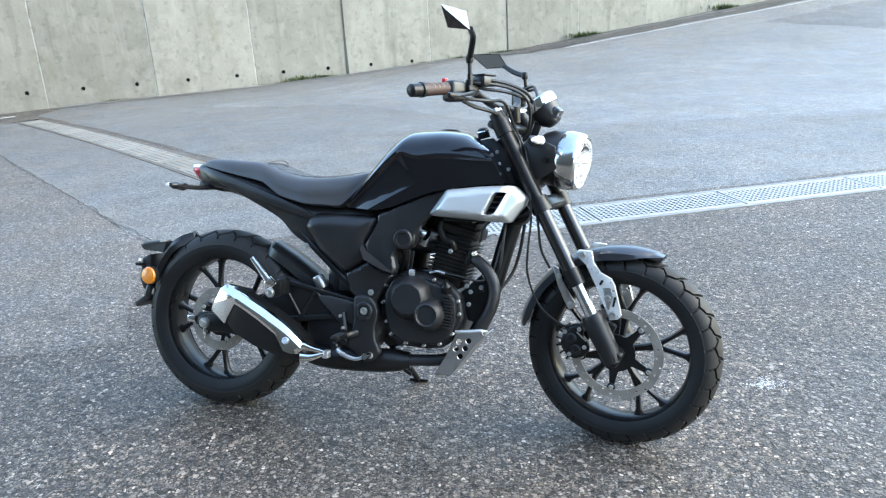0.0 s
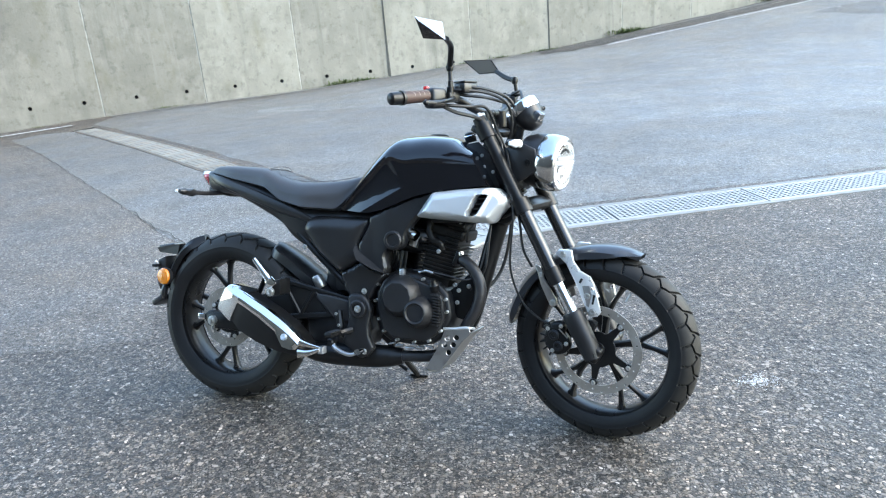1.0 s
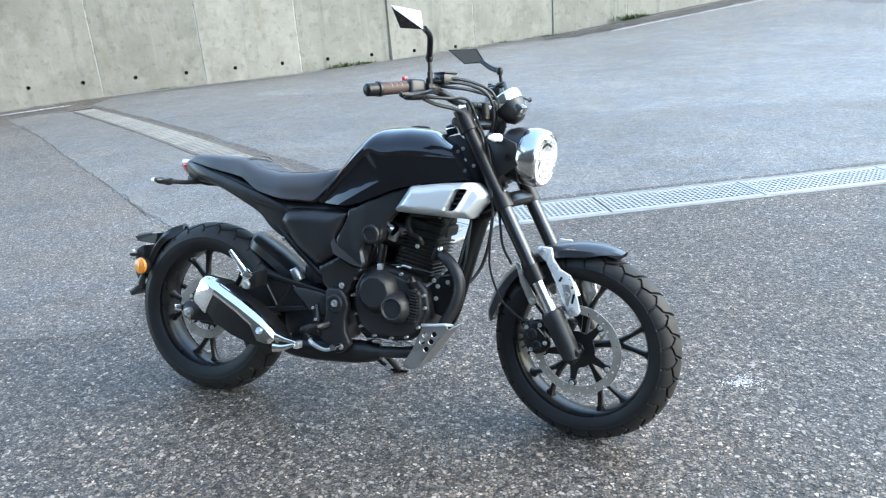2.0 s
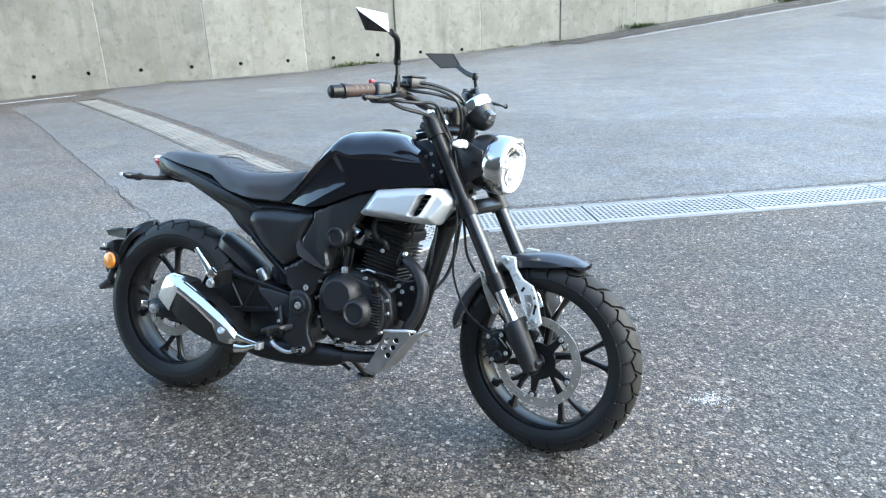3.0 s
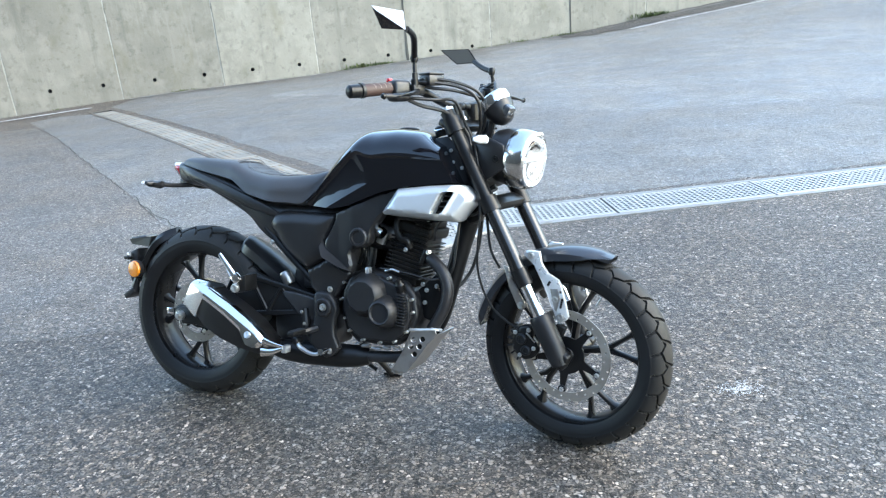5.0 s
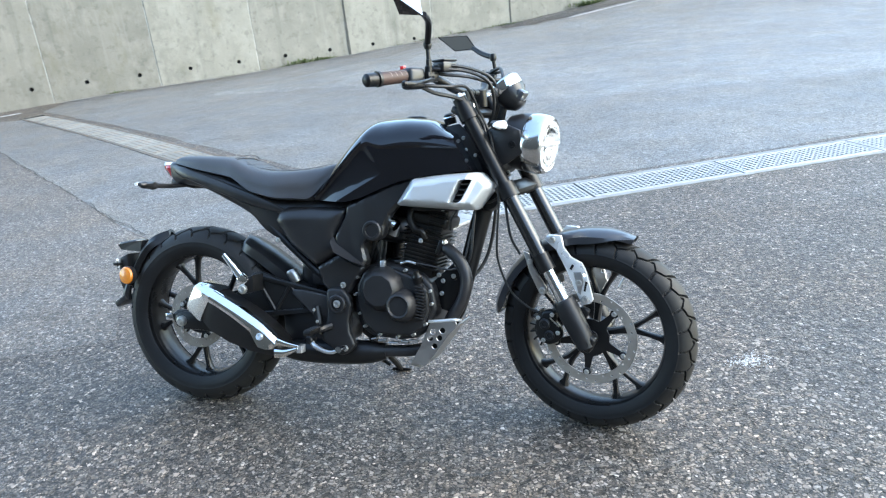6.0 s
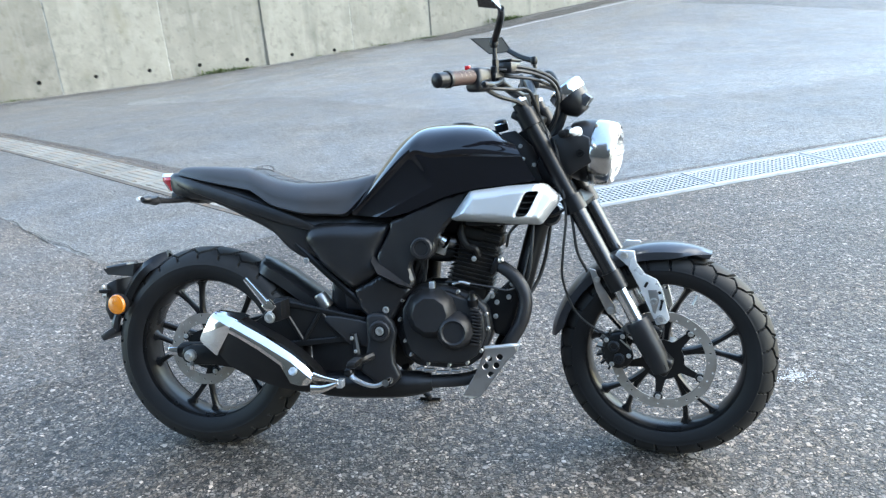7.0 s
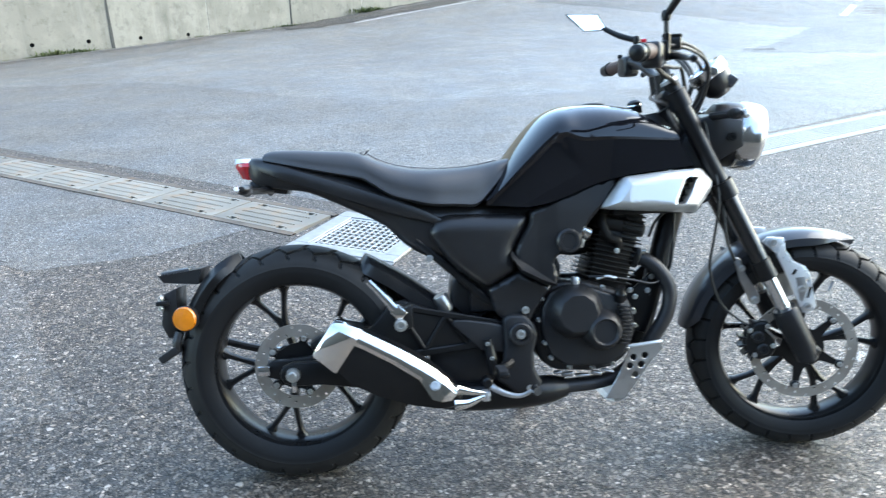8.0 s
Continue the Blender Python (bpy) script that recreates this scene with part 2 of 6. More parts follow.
M_STEEL = material("galvanised_steel", (0.37, 0.37, 0.36), 0.5, 0.5, vary=0.15, scale=20, dirt=(0.3, 0.29, 0.27), dirt_amount=0.5, island=0.1)
M_COVER = material("weathered_cover", (0.20, 0.193, 0.17), 0.8, vary=0.22, scale=3, dirt=(0.22, 0.15, 0.09), dirt_amount=0.7, island=0.14)
M_UNSEEN = material("unseen_wall_dark", (0.050, 0.047, 0.043), 0.85, vary=0.12, scale=0.5)
M_LEAF = material("weed_leaf", (0.065, 0.09, 0.03), 0.6, vary=0.4, scale=30, dirt=(0.16, 0.13, 0.05), dirt_amount=0.6)
M_JOINT = material("pale_mortar", (0.30, 0.295, 0.27), 0.9, vary=0.3, scale=2, dirt=(0.06, 0.06, 0.055), dirt_amount=0.9)
M_HOLE = material("pipe_plastic", (0.02, 0.02, 0.02), 0.8)

M_GLOSS = material("gloss_black_paint", (0.006, 0.006, 0.008), 0.12, vary=0.2, bump=0.0, coat=1.0, rough_vary=0.04, shine=0.1)
M_MATTE = material("black_plastic", (0.0150, 0.0147, 0.0156), 0.33, vary=0.2, fine=700, bump=0.25, depth=0.0006, dirt=(0.036, 0.034, 0.032), dirt_amount=0.3, shine=0.5)
M_SATIN = material("satin_black_metal", (0.009, 0.009, 0.0095), 0.32, 0.15, vary=0.2, bump=0.05, dirt=(0.02, 0.019, 0.017), dirt_amount=0.3, shine=0.38)
M_ENGINE = material("engine_black", (0.022, 0.022, 0.0235), 0.38, 0.25, vary=0.25, fine=400, bump=0.25, depth=0.0006, dirt=(0.03, 0.028, 0.025), dirt_amount=0.4, shine=0.34)
M_CYL = material("cylinder_black", (0.0090, 0.0083, 0.0075), 0.42, vary=0.3, dirt=(0.04, 0.030, 0.024), dirt_amount=0.4, shine=0.30)
M_WHEEL = material("wheel_paint", (0.012, 0.0122, 0.013), 0.29, 0.35, vary=0.15, bump=0.03, dirt=(0.04, 0.036, 0.033), dirt_amount=0.25)
M_PIPE = material("pipe_coating", (0.028, 0.028, 0.03), 0.45, 0.3, vary=0.2, bump=0.1, dirt=(0.06, 0.05, 0.045), dirt_amount=0.4)
M_RUBBER = rubber()
M_SEAM = material("seat_stitching", (0.16, 0.16, 0.165), 0.7)
M_SEAT = material("seat_leather", (0.040, 0.040, 0.043), 0.42, vary=0.2, fine=900, bump=0.35, depth=0.0006, shine=0.6)
M_SILVER = material("silver_paint", (0.62, 0.63, 0.63), 0.33, 0.55, vary=0.04, bump=0.02, coat=0.3, fine=1200)
M_ALU = material("aluminium", (0.62, 0.63, 0.64), 0.32, 0.8, vary=0.08, bump=0.05, dirt=(0.4, 0.4, 0.4), dirt_amount=0.3)
M_CHROME = material("chrome", (0.86, 0.87, 0.88), 0.1, 1.0, vary=0.03, bump=0.0, rough_vary=0.05)
M_BRUSHED = material("brushed_steel", (0.42, 0.41, 0.40), 0.36, 0.9, vary=0.08, scale=15, bump=0.08, dirt=(0.25, 0.22, 0.19), dirt_amount=0.4)
M_SKY_FACET = material("sky_lit_facet", (0.33, 0.34, 0.36), 0.22, 0.6, vary=0.03, bump=0.0, coat=0.5)
M_POLISHED = material("polished_steel", (0.93, 0.905, 0.86), 0.10, 1.0, vary=0.05, scale=20, bump=0.0, rough_vary=0.06)
M_RIM = material("polished_rim", (0.70, 0.70, 0.69), 0.16, 1.0, vary=0.05, scale=20, bump=0.0, rough_vary=0.05)
M_DARK = material("dark_polished_metal", (0.07, 0.07, 0.07), 0.22, 0.85, vary=0.06, bump=0.0)
M_DISC = material("brake_disc_steel", (0.38, 0.35, 0.31), 0.36, 0.6, vary=0.12, scale=12, bump=0.05, dirt=(0.2, 0.15, 0.11), dirt_amount=0.35)
M_BOLT = material("bolt_zinc", (0.62, 0.62, 0.6), 0.35, 0.9, vary=0.15, scale=40, dirt=(0.3, 0.28, 0.24), dirt_amount=0.4)
M_BRACE = material("polished_bracket", (0.82, 0.83, 0.83), 0.26, 0.5, vary=0.05, bump=0.02, coat=0.3)
M_FENDER = material("fender_paint", (0.032, 0.035, 0.042), 0.3, 0.35, vary=0.06, bump=0.0, coat=0.5)
M_GRIP = material("brown_rubber", (0.062, 0.034, 0.027), 0.6, vary=0.15, fine=300, bump=0.3)
M_STITCH = material("pale_thread", (0.32, 0.27, 0.23), 0.8)
M_CABLE = material("cable_sheath", (0.012, 0.012, 0.012), 0.42, vary=0.1)
M_ORANGE = material("amber_reflector", (0.74, 0.22, 0.008), 0.18, vary=0.08, scale=60, fine=260, bump=0.6, coat=0.8)
M_RED = material("red_lens", (0.55, 0.012, 0.02), 0.12, vary=0.1, bump=0.2, coat=1.0)
M_CLEAR = material("clear_lens_white", (0.82, 0.84, 0.86), 0.12, vary=0.03, bump=0.1, coat=1.0)
M_SMOKE = material("smoked_lens", (0.06, 0.062, 0.066), 0.2, vary=0.05, bump=0.1, coat=0.6)
M_GLASS = glass("lamp_glass", (0.97, 0.985, 1.0))
M_MIRROR = material("mirror_glass", (0.9, 0.91, 0.92), 0.03, 1.0, vary=0.0, bump=0.0, rough_vary=0.0)
M_REFLECT = material("lamp_reflector", (0.88, 0.89, 0.90), 0.22, 0.85, vary=0.03, bump=0.0)


# ---- mesh helpers ----
def solid(name, bm, mat, angle=35):
    me = bpy.data.meshes.new(name)
    bmesh.ops.recalc_face_normals(bm, faces=bm.faces[:])
    bm.to_mesh(me)
    bm.free()
    me.materials.append(mat)
    me.shade_smooth()
    me.set_sharp_from_angle(angle=radians(angle))
    return me


def structure(name, bm, mat, label, category, angle=35):
    return tagged(new(name, solid(name, bm, mat, angle)), label, category, kind="structure")


def chamfer(bm, width, faces=None, segments=2, angle=30):
    edges = [e for e in bm.edges if len(e.link_faces) == 2 and e.calc_face_angle(0) > radians(angle)]
    if width and edges:
        bmesh.ops.bevel(bm, geom=edges, offset=width, segments=segments, profile=0.5, affect="EDGES", clamp_overlap=True)
    return bm


def add(bm, other):
    """Moves the faces of another bmesh into bm."""
    me = bpy.data.meshes.new("join")
    other.to_mesh(me)
    other.free()
    bm.from_mesh(me)
    bpy.data.meshes.remove(me)
    return bm


def box(size, at=(0, 0, 0), bevel=0.004, turn=(0, 0, 0), segments=2):
    bm = bmesh.new()
    bmesh.ops.create_cube(bm, size=1)
    bmesh.ops.scale(bm, vec=size, verts=bm.verts[:])
    chamfer(bm, bevel, segments=segments)
    bmesh.ops.transform(bm, matrix=pose(*at, *turn), verts=bm.verts[:])
    return bm


def plate(outline, y0, y1, bevel=0.004, holes=(), segments=2):
    """An outline in x and z, with round holes (x, z, radius), made thick from y0 to y1."""
    bm = bmesh.new()
    loops = [[(x, y0, z) for x, z in outline]]
    for x, z, r in holes:
        loops.append([(x + r * math.cos(a), y0, z + r * math.sin(a)) for a in [k * math.tau / 14 for k in range(14)]])
    if holes:
        edges = []
        for loop in loops:
            vs = [bm.verts.new(p) for p in loop]
            edges += [bm.edges.new((vs[k], vs[k - 1])) for k in range(len(vs))]
        bmesh.ops.triangle_fill(bm, edges=edges, use_beauty=True)
    else:
        bm.faces.new([bm.verts.new(p) for p in loops[0]])
    got = bmesh.ops.extrude_face_region(bm, geom=bm.faces[:])
    bmesh.ops.translate(bm, vec=(0, y1 - y0, 0), verts=[v for v in got["geom"] if isinstance(v, bmesh.types.BMVert)])
    bmesh.ops.recalc_face_normals(bm, faces=bm.faces[:])
    return chamfer(bm, bevel, segments=segments)


def smooth_line(points, steps=6):
    """A smooth line through the points."""
    p = [Vector(q) for q in points]
    p = [2 * p[0] - p[1], *p, 2 * p[-1] - p[-2]]
    out = []
    for k in range(1, len(p) - 2):
        a, b, c, d = p[k - 1 : k + 3]
        for s in range(steps):
            t = s / steps
            out.append(0.5 * (2 * b + (c - a) * t + (2 * a - 5 * b + 4 * c - d) * t * t + (3 * b - a - 3 * c + d) * t**3))
    return [*out, p[-2]]


def tube(points, radius, sides=10, steps=6, flat=1.0):
    """A round bar along a smooth line; radius: one number, or one for each point."""
    line = smooth_line(points, steps) if steps > 1 else [Vector(q) for q in points]
    radii = radius if isinstance(radius, (list, tuple)) else [radius] * len(points)
    bm = bmesh.new()
    up = Vector((0, 1, 0.01)).normalized()
    rings = []
    for k, q in enumerate(line):
        ahead = (line[min(k + 1, len(line) - 1)] - line[max(k - 1, 0)]).normalized()
        side = ahead.cross(up)
        side = side.normalized() if side.length > 1e-4 else Vector((1, 0, 0))
        over = side.cross(ahead).normalized()
        f = k / max(1, len(line) - 1) * (len(radii) - 1)
        a = min(int(f), len(radii) - 2) if len(radii) > 1 else 0
        r = radii[a] + (radii[min(a + 1, len(radii) - 1)] - radii[a]) * (f - a)
        rings.append([bm.verts.new(q + side * (r * math.cos(s)) + over * (r * flat * math.sin(s))) for s in [j * math.tau / sides for j in range(sides)]])
    for a, b in zip(rings, rings[1:]):
        for j in range(sides):
            bm.faces.new((a[j], a[j - 1], b[j - 1], b[j]))
    bm.faces.new(rings[0]), bm.faces.new(rings[-1][::-1])
    return bm


def lathe(profile, at=(0, 0, 0), axis=(0, 1, 0), sides=32, closed=False):
    """A turned body: (radius, way along the axis) all round; radius 0 closes an end."""
    bm = bmesh.new()
    turn = Vector((0, 0, 1)).rotation_difference(Vector(axis)).to_matrix()
    rings = []
    for r, h in profile:
        if r <= 1e-6:
            rings.append([bm.verts.new(turn @ Vector((0, 0, h)) + Vector(at))])
        else:
            rings.append([bm.verts.new(turn @ Vector((r * math.cos(a), r * math.sin(a), h)) + Vector(at)) for a in [k * math.tau / sides for k in range(sides)]])
    pairs = list(zip(rings, rings[1:])) + ([(rings[-1], rings[0])] if closed else [])
    for a, b in pairs:
        for j in range(sides):
            if len(a) == 1 and len(b) == 1:
                continue
            if len(a) == 1:
                bm.faces.new((a[0], b[j - 1], b[j]))
            elif len(b) == 1:
                bm.faces.new((a[j], a[j - 1], b[0]))
            else:
                bm.faces.new((a[j], a[j - 1], b[j - 1], b[j]))
    return bm


def loft(rings, smooth=0):
    """A skin over closed rings of equally many points, with its ends closed."""
    bm = bmesh.new()
    vs = [[bm.verts.new(p) for p in ring] for ring in rings]
    n = len(vs[0])
    for a, b in zip(vs, vs[1:]):
        for j in range(n):
            bm.faces.new((a[j], a[j - 1], b[j - 1], b[j]))
    bm.faces.new(vs[0]), bm.faces.new(vs[-1][::-1])
    if smooth:
        bmesh.ops.subdivide_edges(bm, edges=bm.edges[:], cuts=smooth, smooth=1.0, use_grid_fill=True)
    return bm


def bolt(at, radius=0.008, axis=(0, -1, 0), proud=0.006):
    """A flanged bolt head with a hollow."""
    r = radius
    return lathe([(r * 1.25, 0), (r * 1.25, proud * 0.35), (r, proud * 0.4), (r * 0.95, proud), (r * 0.55, proud), (r * 0.5, proud * 0.5), (0, proud * 0.5)], at, axis, 12)


def between(x, table):
    """A value read from a table of (x, value)."""
    return float(np.interp(x, [a for a, _ in table], [b for _, b in table]))


def eased(x, table, wide=0.022):
    """The same, with the table's corners rounded off."""
    return sum(w * between(x + d * wide, table) for d, w in ((-1, 0.08), (-0.7, 0.12), (-0.35, 0.18), (0, 0.24), (0.35, 0.18), (0.7, 0.12), (1, 0.08)))


# ---- the yard ----
WALL_AT, WALL_ALONG, WALL_OUT = Vector((-2.669, 16.582, 0)), Vector((0.929, 0.370, 0)), Vector((-0.370, 0.929, 0))
WALL_FOOT = [(-30, -0.5), (-7.7, -0.26), (-6.0, -0.17), (-4.2, -0.12), (-1.6, -0.09), (0.7, 0.0), (2.9, 0.12), (4.9, 0.21), (7.0, 0.42), (14, 1.1), (40, 2.6)]


def rise(x, y):
    """The height of the ground: level in the yard, following the wall's sloping foot towards it."""
    p = Vector((x, y, 0)) - WALL_AT
    along, away = p.dot(WALL_ALONG), -p.dot(WALL_OUT)
    s = min(1, max(0, 1 - away / 9))
    return between(along, WALL_FOOT) * s * s * (3 - 2 * s)


def on_wall(along, away):
    q = WALL_AT + WALL_ALONG * along - WALL_OUT * away
    return q.x, q.y


# drains: start, direction, length, half width
DRAIN_A = (Vector((0.27, 4.27, 0)), Vector((0.9806, 0.1961, 0)), 30.0, 0.205)
DRAIN_B = (Vector((-0.376, 4.347, 0)), Vector((-0.633, 0.774, 0)), 10.6, 0.19)
SQUARE = (Vector((-0.165, 4.065, 0)), radians(-44), 0.31)


def ground():
    steps = lambda a, b, s: [a + s * k for k in range(int(round((b - a) / s)) + 1)]  # noqa: E731
    xs = [-400, -150, -60, -30, -20, *steps(-14, 16, 0.5), 22, 30, 45, 80, 160, 400]
    ys = [-300, -120, -50, -20, *steps(-10, 24, 0.5), 30, 45, 80, 160, 400]
    bm = bmesh.new()
    vs = [[bm.verts.new((x, y, 0)) for x in xs] for y in ys]
    for j in range(len(ys) - 1):
        for i in range(len(xs) - 1):
            bm.faces.new((vs[j][i], vs[j][i + 1], vs[j + 1][i + 1], vs[j + 1][i]))
    rects = []
    for start, way, long, half in (DRAIN_A, DRAIN_B):
        rects.append((start + way * long / 2, way, long / 2, half))
    rects.append((SQUARE[0], Vector((math.cos(SQUARE[1]), math.sin(SQUARE[1]), 0)), SQUARE[2], SQUARE[2]))
    for mid, way, long, half in rects:
        side = Vector((-way.y, way.x, 0))
        for no, d in ((way, long), (side, half)):
            for sign in (1, -1):
                near = [f for f in bm.faces if abs((f.calc_center_median() - mid).dot(way)) < long + 1.6 and abs((f.calc_center_median() - mid).dot(side)) < half + 1.6]
                geom = list({v for f in near for v in f.verts}) + list({e for f in near for e in f.edges}) + near
                bmesh.ops.bisect_plane(bm, geom=geom, plane_co=mid + no * d * sign, plane_no=no)
        gone = [f for f in bm.faces if abs((f.calc_center_median() - mid).dot(way)) < long and abs((f.calc_center_median() - mid).dot(side)) < half]
        bmesh.ops.delete(bm, geom=gone, context="FACES")
    for v in bm.verts:
        v.co.z = rise(v.co.x, v.co.y)
    bmesh.ops.triangulate(bm, faces=[f for f in bm.faces if len(f.verts) > 4])
    return structure("ground", bm, M_GROUND, "grey asphalt yard with pale stones showing in it", "ground")


ground()


def strip(points, width, lift, stray=0.0):
    """A flat band on the ground along points in plan."""
    bm = bmesh.new()
    line = smooth_line([(x, y, 0) for x, y in points], 24 if stray else 8)
    last = None
    for k, q in enumerate(line):
        q = q + Vector((noise.noise(q * 5), noise.noise(q * 5 + Vector((7, 3, 0))), 0)) * stray
        ahead = (line[min(k + 1, len(line) - 1)] - line[max(k - 1, 0)]).normalized()
        side = Vector((-ahead.y, ahead.x, 0)) * width / 2 * (1 + 0.5 * noise.noise(q * 3))
        pair = [bm.verts.new((p.x, p.y, rise(p.x, p.y) + lift)) for p in (q + side, q - side)]
        if last:
            bm.faces.new((last[0], last[1], pair[1], pair[0]))
        last = pair
    return bm


def sheet(outline, lift, step=0.5):
    """A thin layer of paving with an uneven edge inside an outline in plan."""
    bm = bmesh.new()
    pts = []
    for k, (x, y) in enumerate(outline):
        a, b = Vector((x, y, 0)), Vector((*outline[(k + 1) % len(outline)], 0))
        n = max(1, int((b - a).length / step))
        for s in range(n):
            q = a.lerp(b, s / n)
            q += Vector((noise.noise(q * 1.7), noise.noise(q * 1.7 + Vector((9, 9, 9))), 0)) * 0.05
            pts.append(q)
    vs = [bm.verts.new(p) for p in pts]
    edges = [bm.edges.new((vs[k], vs[k - 1])) for k in range(len(vs))]
    bmesh.ops.triangle_fill(bm, edges=edges, use_beauty=True)
    for _ in range(7):
        long = [e for e in bm.edges if e.calc_length() > 0.7]
        if not long:
            break
        bmesh.ops.subdivide_edges(bm, edges=long, cuts=1)
        bmesh.ops.triangulate(bm, faces=[f for f in bm.faces if len(f.verts) > 3])
    rim = {v for e in bm.edges if e.is_boundary for v in e.verts}
    for v in bm.verts:
        v.co.z = rise(v.co.x, v.co.y) + (0.001 if v in rim else lift)
    return bm


structure("pavement_1", sheet([(-1.75, 4.22), (-2.1, 4.63), (-2.79, 5.46), (-3.72, 6.58), (-5.15, 8.36), (-7.08, 10.76), (-8.1, 12.0), (-7.8, 12.4), (-7.05, 12.15), (-4.0, 8.45), (-0.7, 4.42), (-1.2, 4.2)], 0.004), M_PATCH, "smoother bluish asphalt strip beside the drain", "pavement")
# left of the crack; the tone step at its near edge paints a shadow line
structure("pavement_5", sheet([(-1.4, 2.86), (-1.75, 2.77), (-2.6, 2.74), (-9, 2.6), (-11, 8.5), (-9.2, 11.2), (-7.22, 10.85), (-5.22, 8.42), (-3.79, 6.64), (-2.86, 5.52), (-2.17, 4.70), (-1.85, 4.30)], 0.003), M_LEFT, "paler weathered asphalt, its near edge toned along a shadow line", "pavement")
# paler tone here stands in for the sky's grazing sheen past the drain
structure("pavement_4", sheet([(0.22, 4.56), (6.0, 5.72), (13.95, 7.31), (16, 8.5), (22, 11.0), (22, 26.2), (4, 19.1), (0.5, 17.7), (-2.7, 16.45), (-5, 15.5), (-7.4, 14.55), (-7.25, 13.2), (-6.8, 12.72), (-6.1, 11.85), (-3.0, 8.05), (-0.12, 4.62)], 0.004), M_MID, "grey asphalt beyond the drain channel, toned paler for sky sheen", "pavement")
structure("pavement_2", sheet([(-4.4, 12.4), (-2.7, 11.5), (-1.4, 11.1), (0.3, 8.8), (1.3, 7.9), (2.4, 7.75), (4.0, 7.6), (9, 8.6), (16, 12), (19, 15), (19, 24.2), (14, 22.4), (4, 18.3), (0.5, 16.9), (-1.5, 15.0)], 0.009), M_FAR, "paler resurfaced asphalt beyond a worn seam", "pavement")
structure("pavement_7", sheet([(7.6, 10.2), (8.6, 11.0), (10.9, 12.5), (12.0, 13.3), (11.4, 14.4), (10.4, 15.4), (8.6, 16.9), (7.6, 17.9), (13, 20.6), (18, 22.6), (24, 25.4), (27, 22), (23, 15.5), (17, 11.2), (12.5, 9.6), (9.4, 9.0), (8.0, 9.5)], 0.017), M_DULL, "dull older asphalt beyond the resurfaced stretch", "pavement")
structure("stain", strip([(7.92, 10.42), (8.08, 10.36), (8.24, 10.24), (8.38, 10.18)], 0.12, 0.022, 0.03), M_CRACK, "dark dirty patch on the far asphalt", "stain")
for pts, w in (([(-1.85, 4.34), (-2.1, 4.63), (-2.79, 5.46), (-3.72, 6.58), (-5.15, 8.36), (-7.08, 10.76)], 0.007), ([(-2.4, 2.74), (-1.98, 2.75), (-1.69, 2.76), (-1.5, 2.79)], 0.003), ([(-2.3, 3.17), (-2.0, 3.19), (-1.8, 3.2)], 0.003), ([(-0.42, 1.83), (-0.22, 1.76), (-0.02, 1.80), (0.14, 1.72), (0.36, 1.77)], 0.0026), ([(0.30, 1.62), (0.45, 1.70), (0.62, 1.66), (0.80, 1.74), (1.02, 1.70)], 0.0024), ([(-0.85, 1.72), (-0.62, 1.66), (-0.40, 1.60)], 0.0022), ([(0.55, 1.42), (0.68, 1.50), (0.78, 1.62)], 0.0022), ([(0.27, 2.06), (0.21, 1.98), (0.19, 1.93), (0.16, 1.84)], 0.003)):
    structure("crack", strip(pts, w, 0.007, 0.035), M_CRACK, "thin dark crack along an asphalt seam", "crack")


def paint_spot():
    """Worn paint left on the tops of the stones."""
    rnd = random.Random(5)
    bm = bmesh.new()
    for _ in range(340):
        x, y = 1.085 + rnd.gauss(0, 0.034), 2.195 + rnd.gauss(0, 0.024)
        r = rnd.uniform(0.0010, 0.0031)
        n = rnd.randint(5, 7)
        bm.faces.new([bm.verts.new((x + r * rnd.uniform(0.6, 1.2) * math.cos(a), y + r * rnd.uniform(0.6, 1.2) * math.sin(a), 0.004 + 0.001 * rnd.random())) for a in [q * math.tau / n for q in range(n)]])
    return tagged(new("paint_mark", solid("paint_mark", bm, M_LINE)), "small worn white paint spot on asphalt", "paint mark", kind="stuff")


paint_spot()
structure("pavement_3", strip([on_wall(a, 0.28) for a in (-5.3, -4, -2, 0, 2, 4, 6, 8, 11, 16, 24)], 0.40, 0.013), M_GUTTER, "darker silted asphalt along the foot of the wall", "pavement")
structure("pavement_6", strip([on_wall(a, d) for a, d in ((4.4, 0.30), (5.2, 0.55), (6.2, 0.66), (8, 0.68), (11, 0.68), (16, 0.68), (24, 0.68))], 1.15, 0.016), M_SILT, "dark silted asphalt strip between the wall and the painted line", "pavement")
structure("road_line", strip([on_wall(a, d) for a, d in ((-14, 0.45), (-9, 0.75), (-7.5, 0.9), (-6.6, 1.02), (-5.9, 1.12))], 0.14, 0.014), M_LINE, "worn white painted line along the wall", "road line")
structure("road_line", strip([on_wall(a, 1.45) for a in (5.6, 7, 9, 11, 15, 20, 28)], 0.10, 0.021), M_LINE, "worn white painted line on the rising asphalt", "road line")
for dash in ([(15.7, 15.45), (16.8, 16.3), (18.3, 17.45)], [(19.3, 18.2), (22, 20.25), (26, 23.3)]):
    structure("road_line", strip(dash, 0.17, 0.024), M_LINE, "worn white painted line on the far asphalt", "road line")



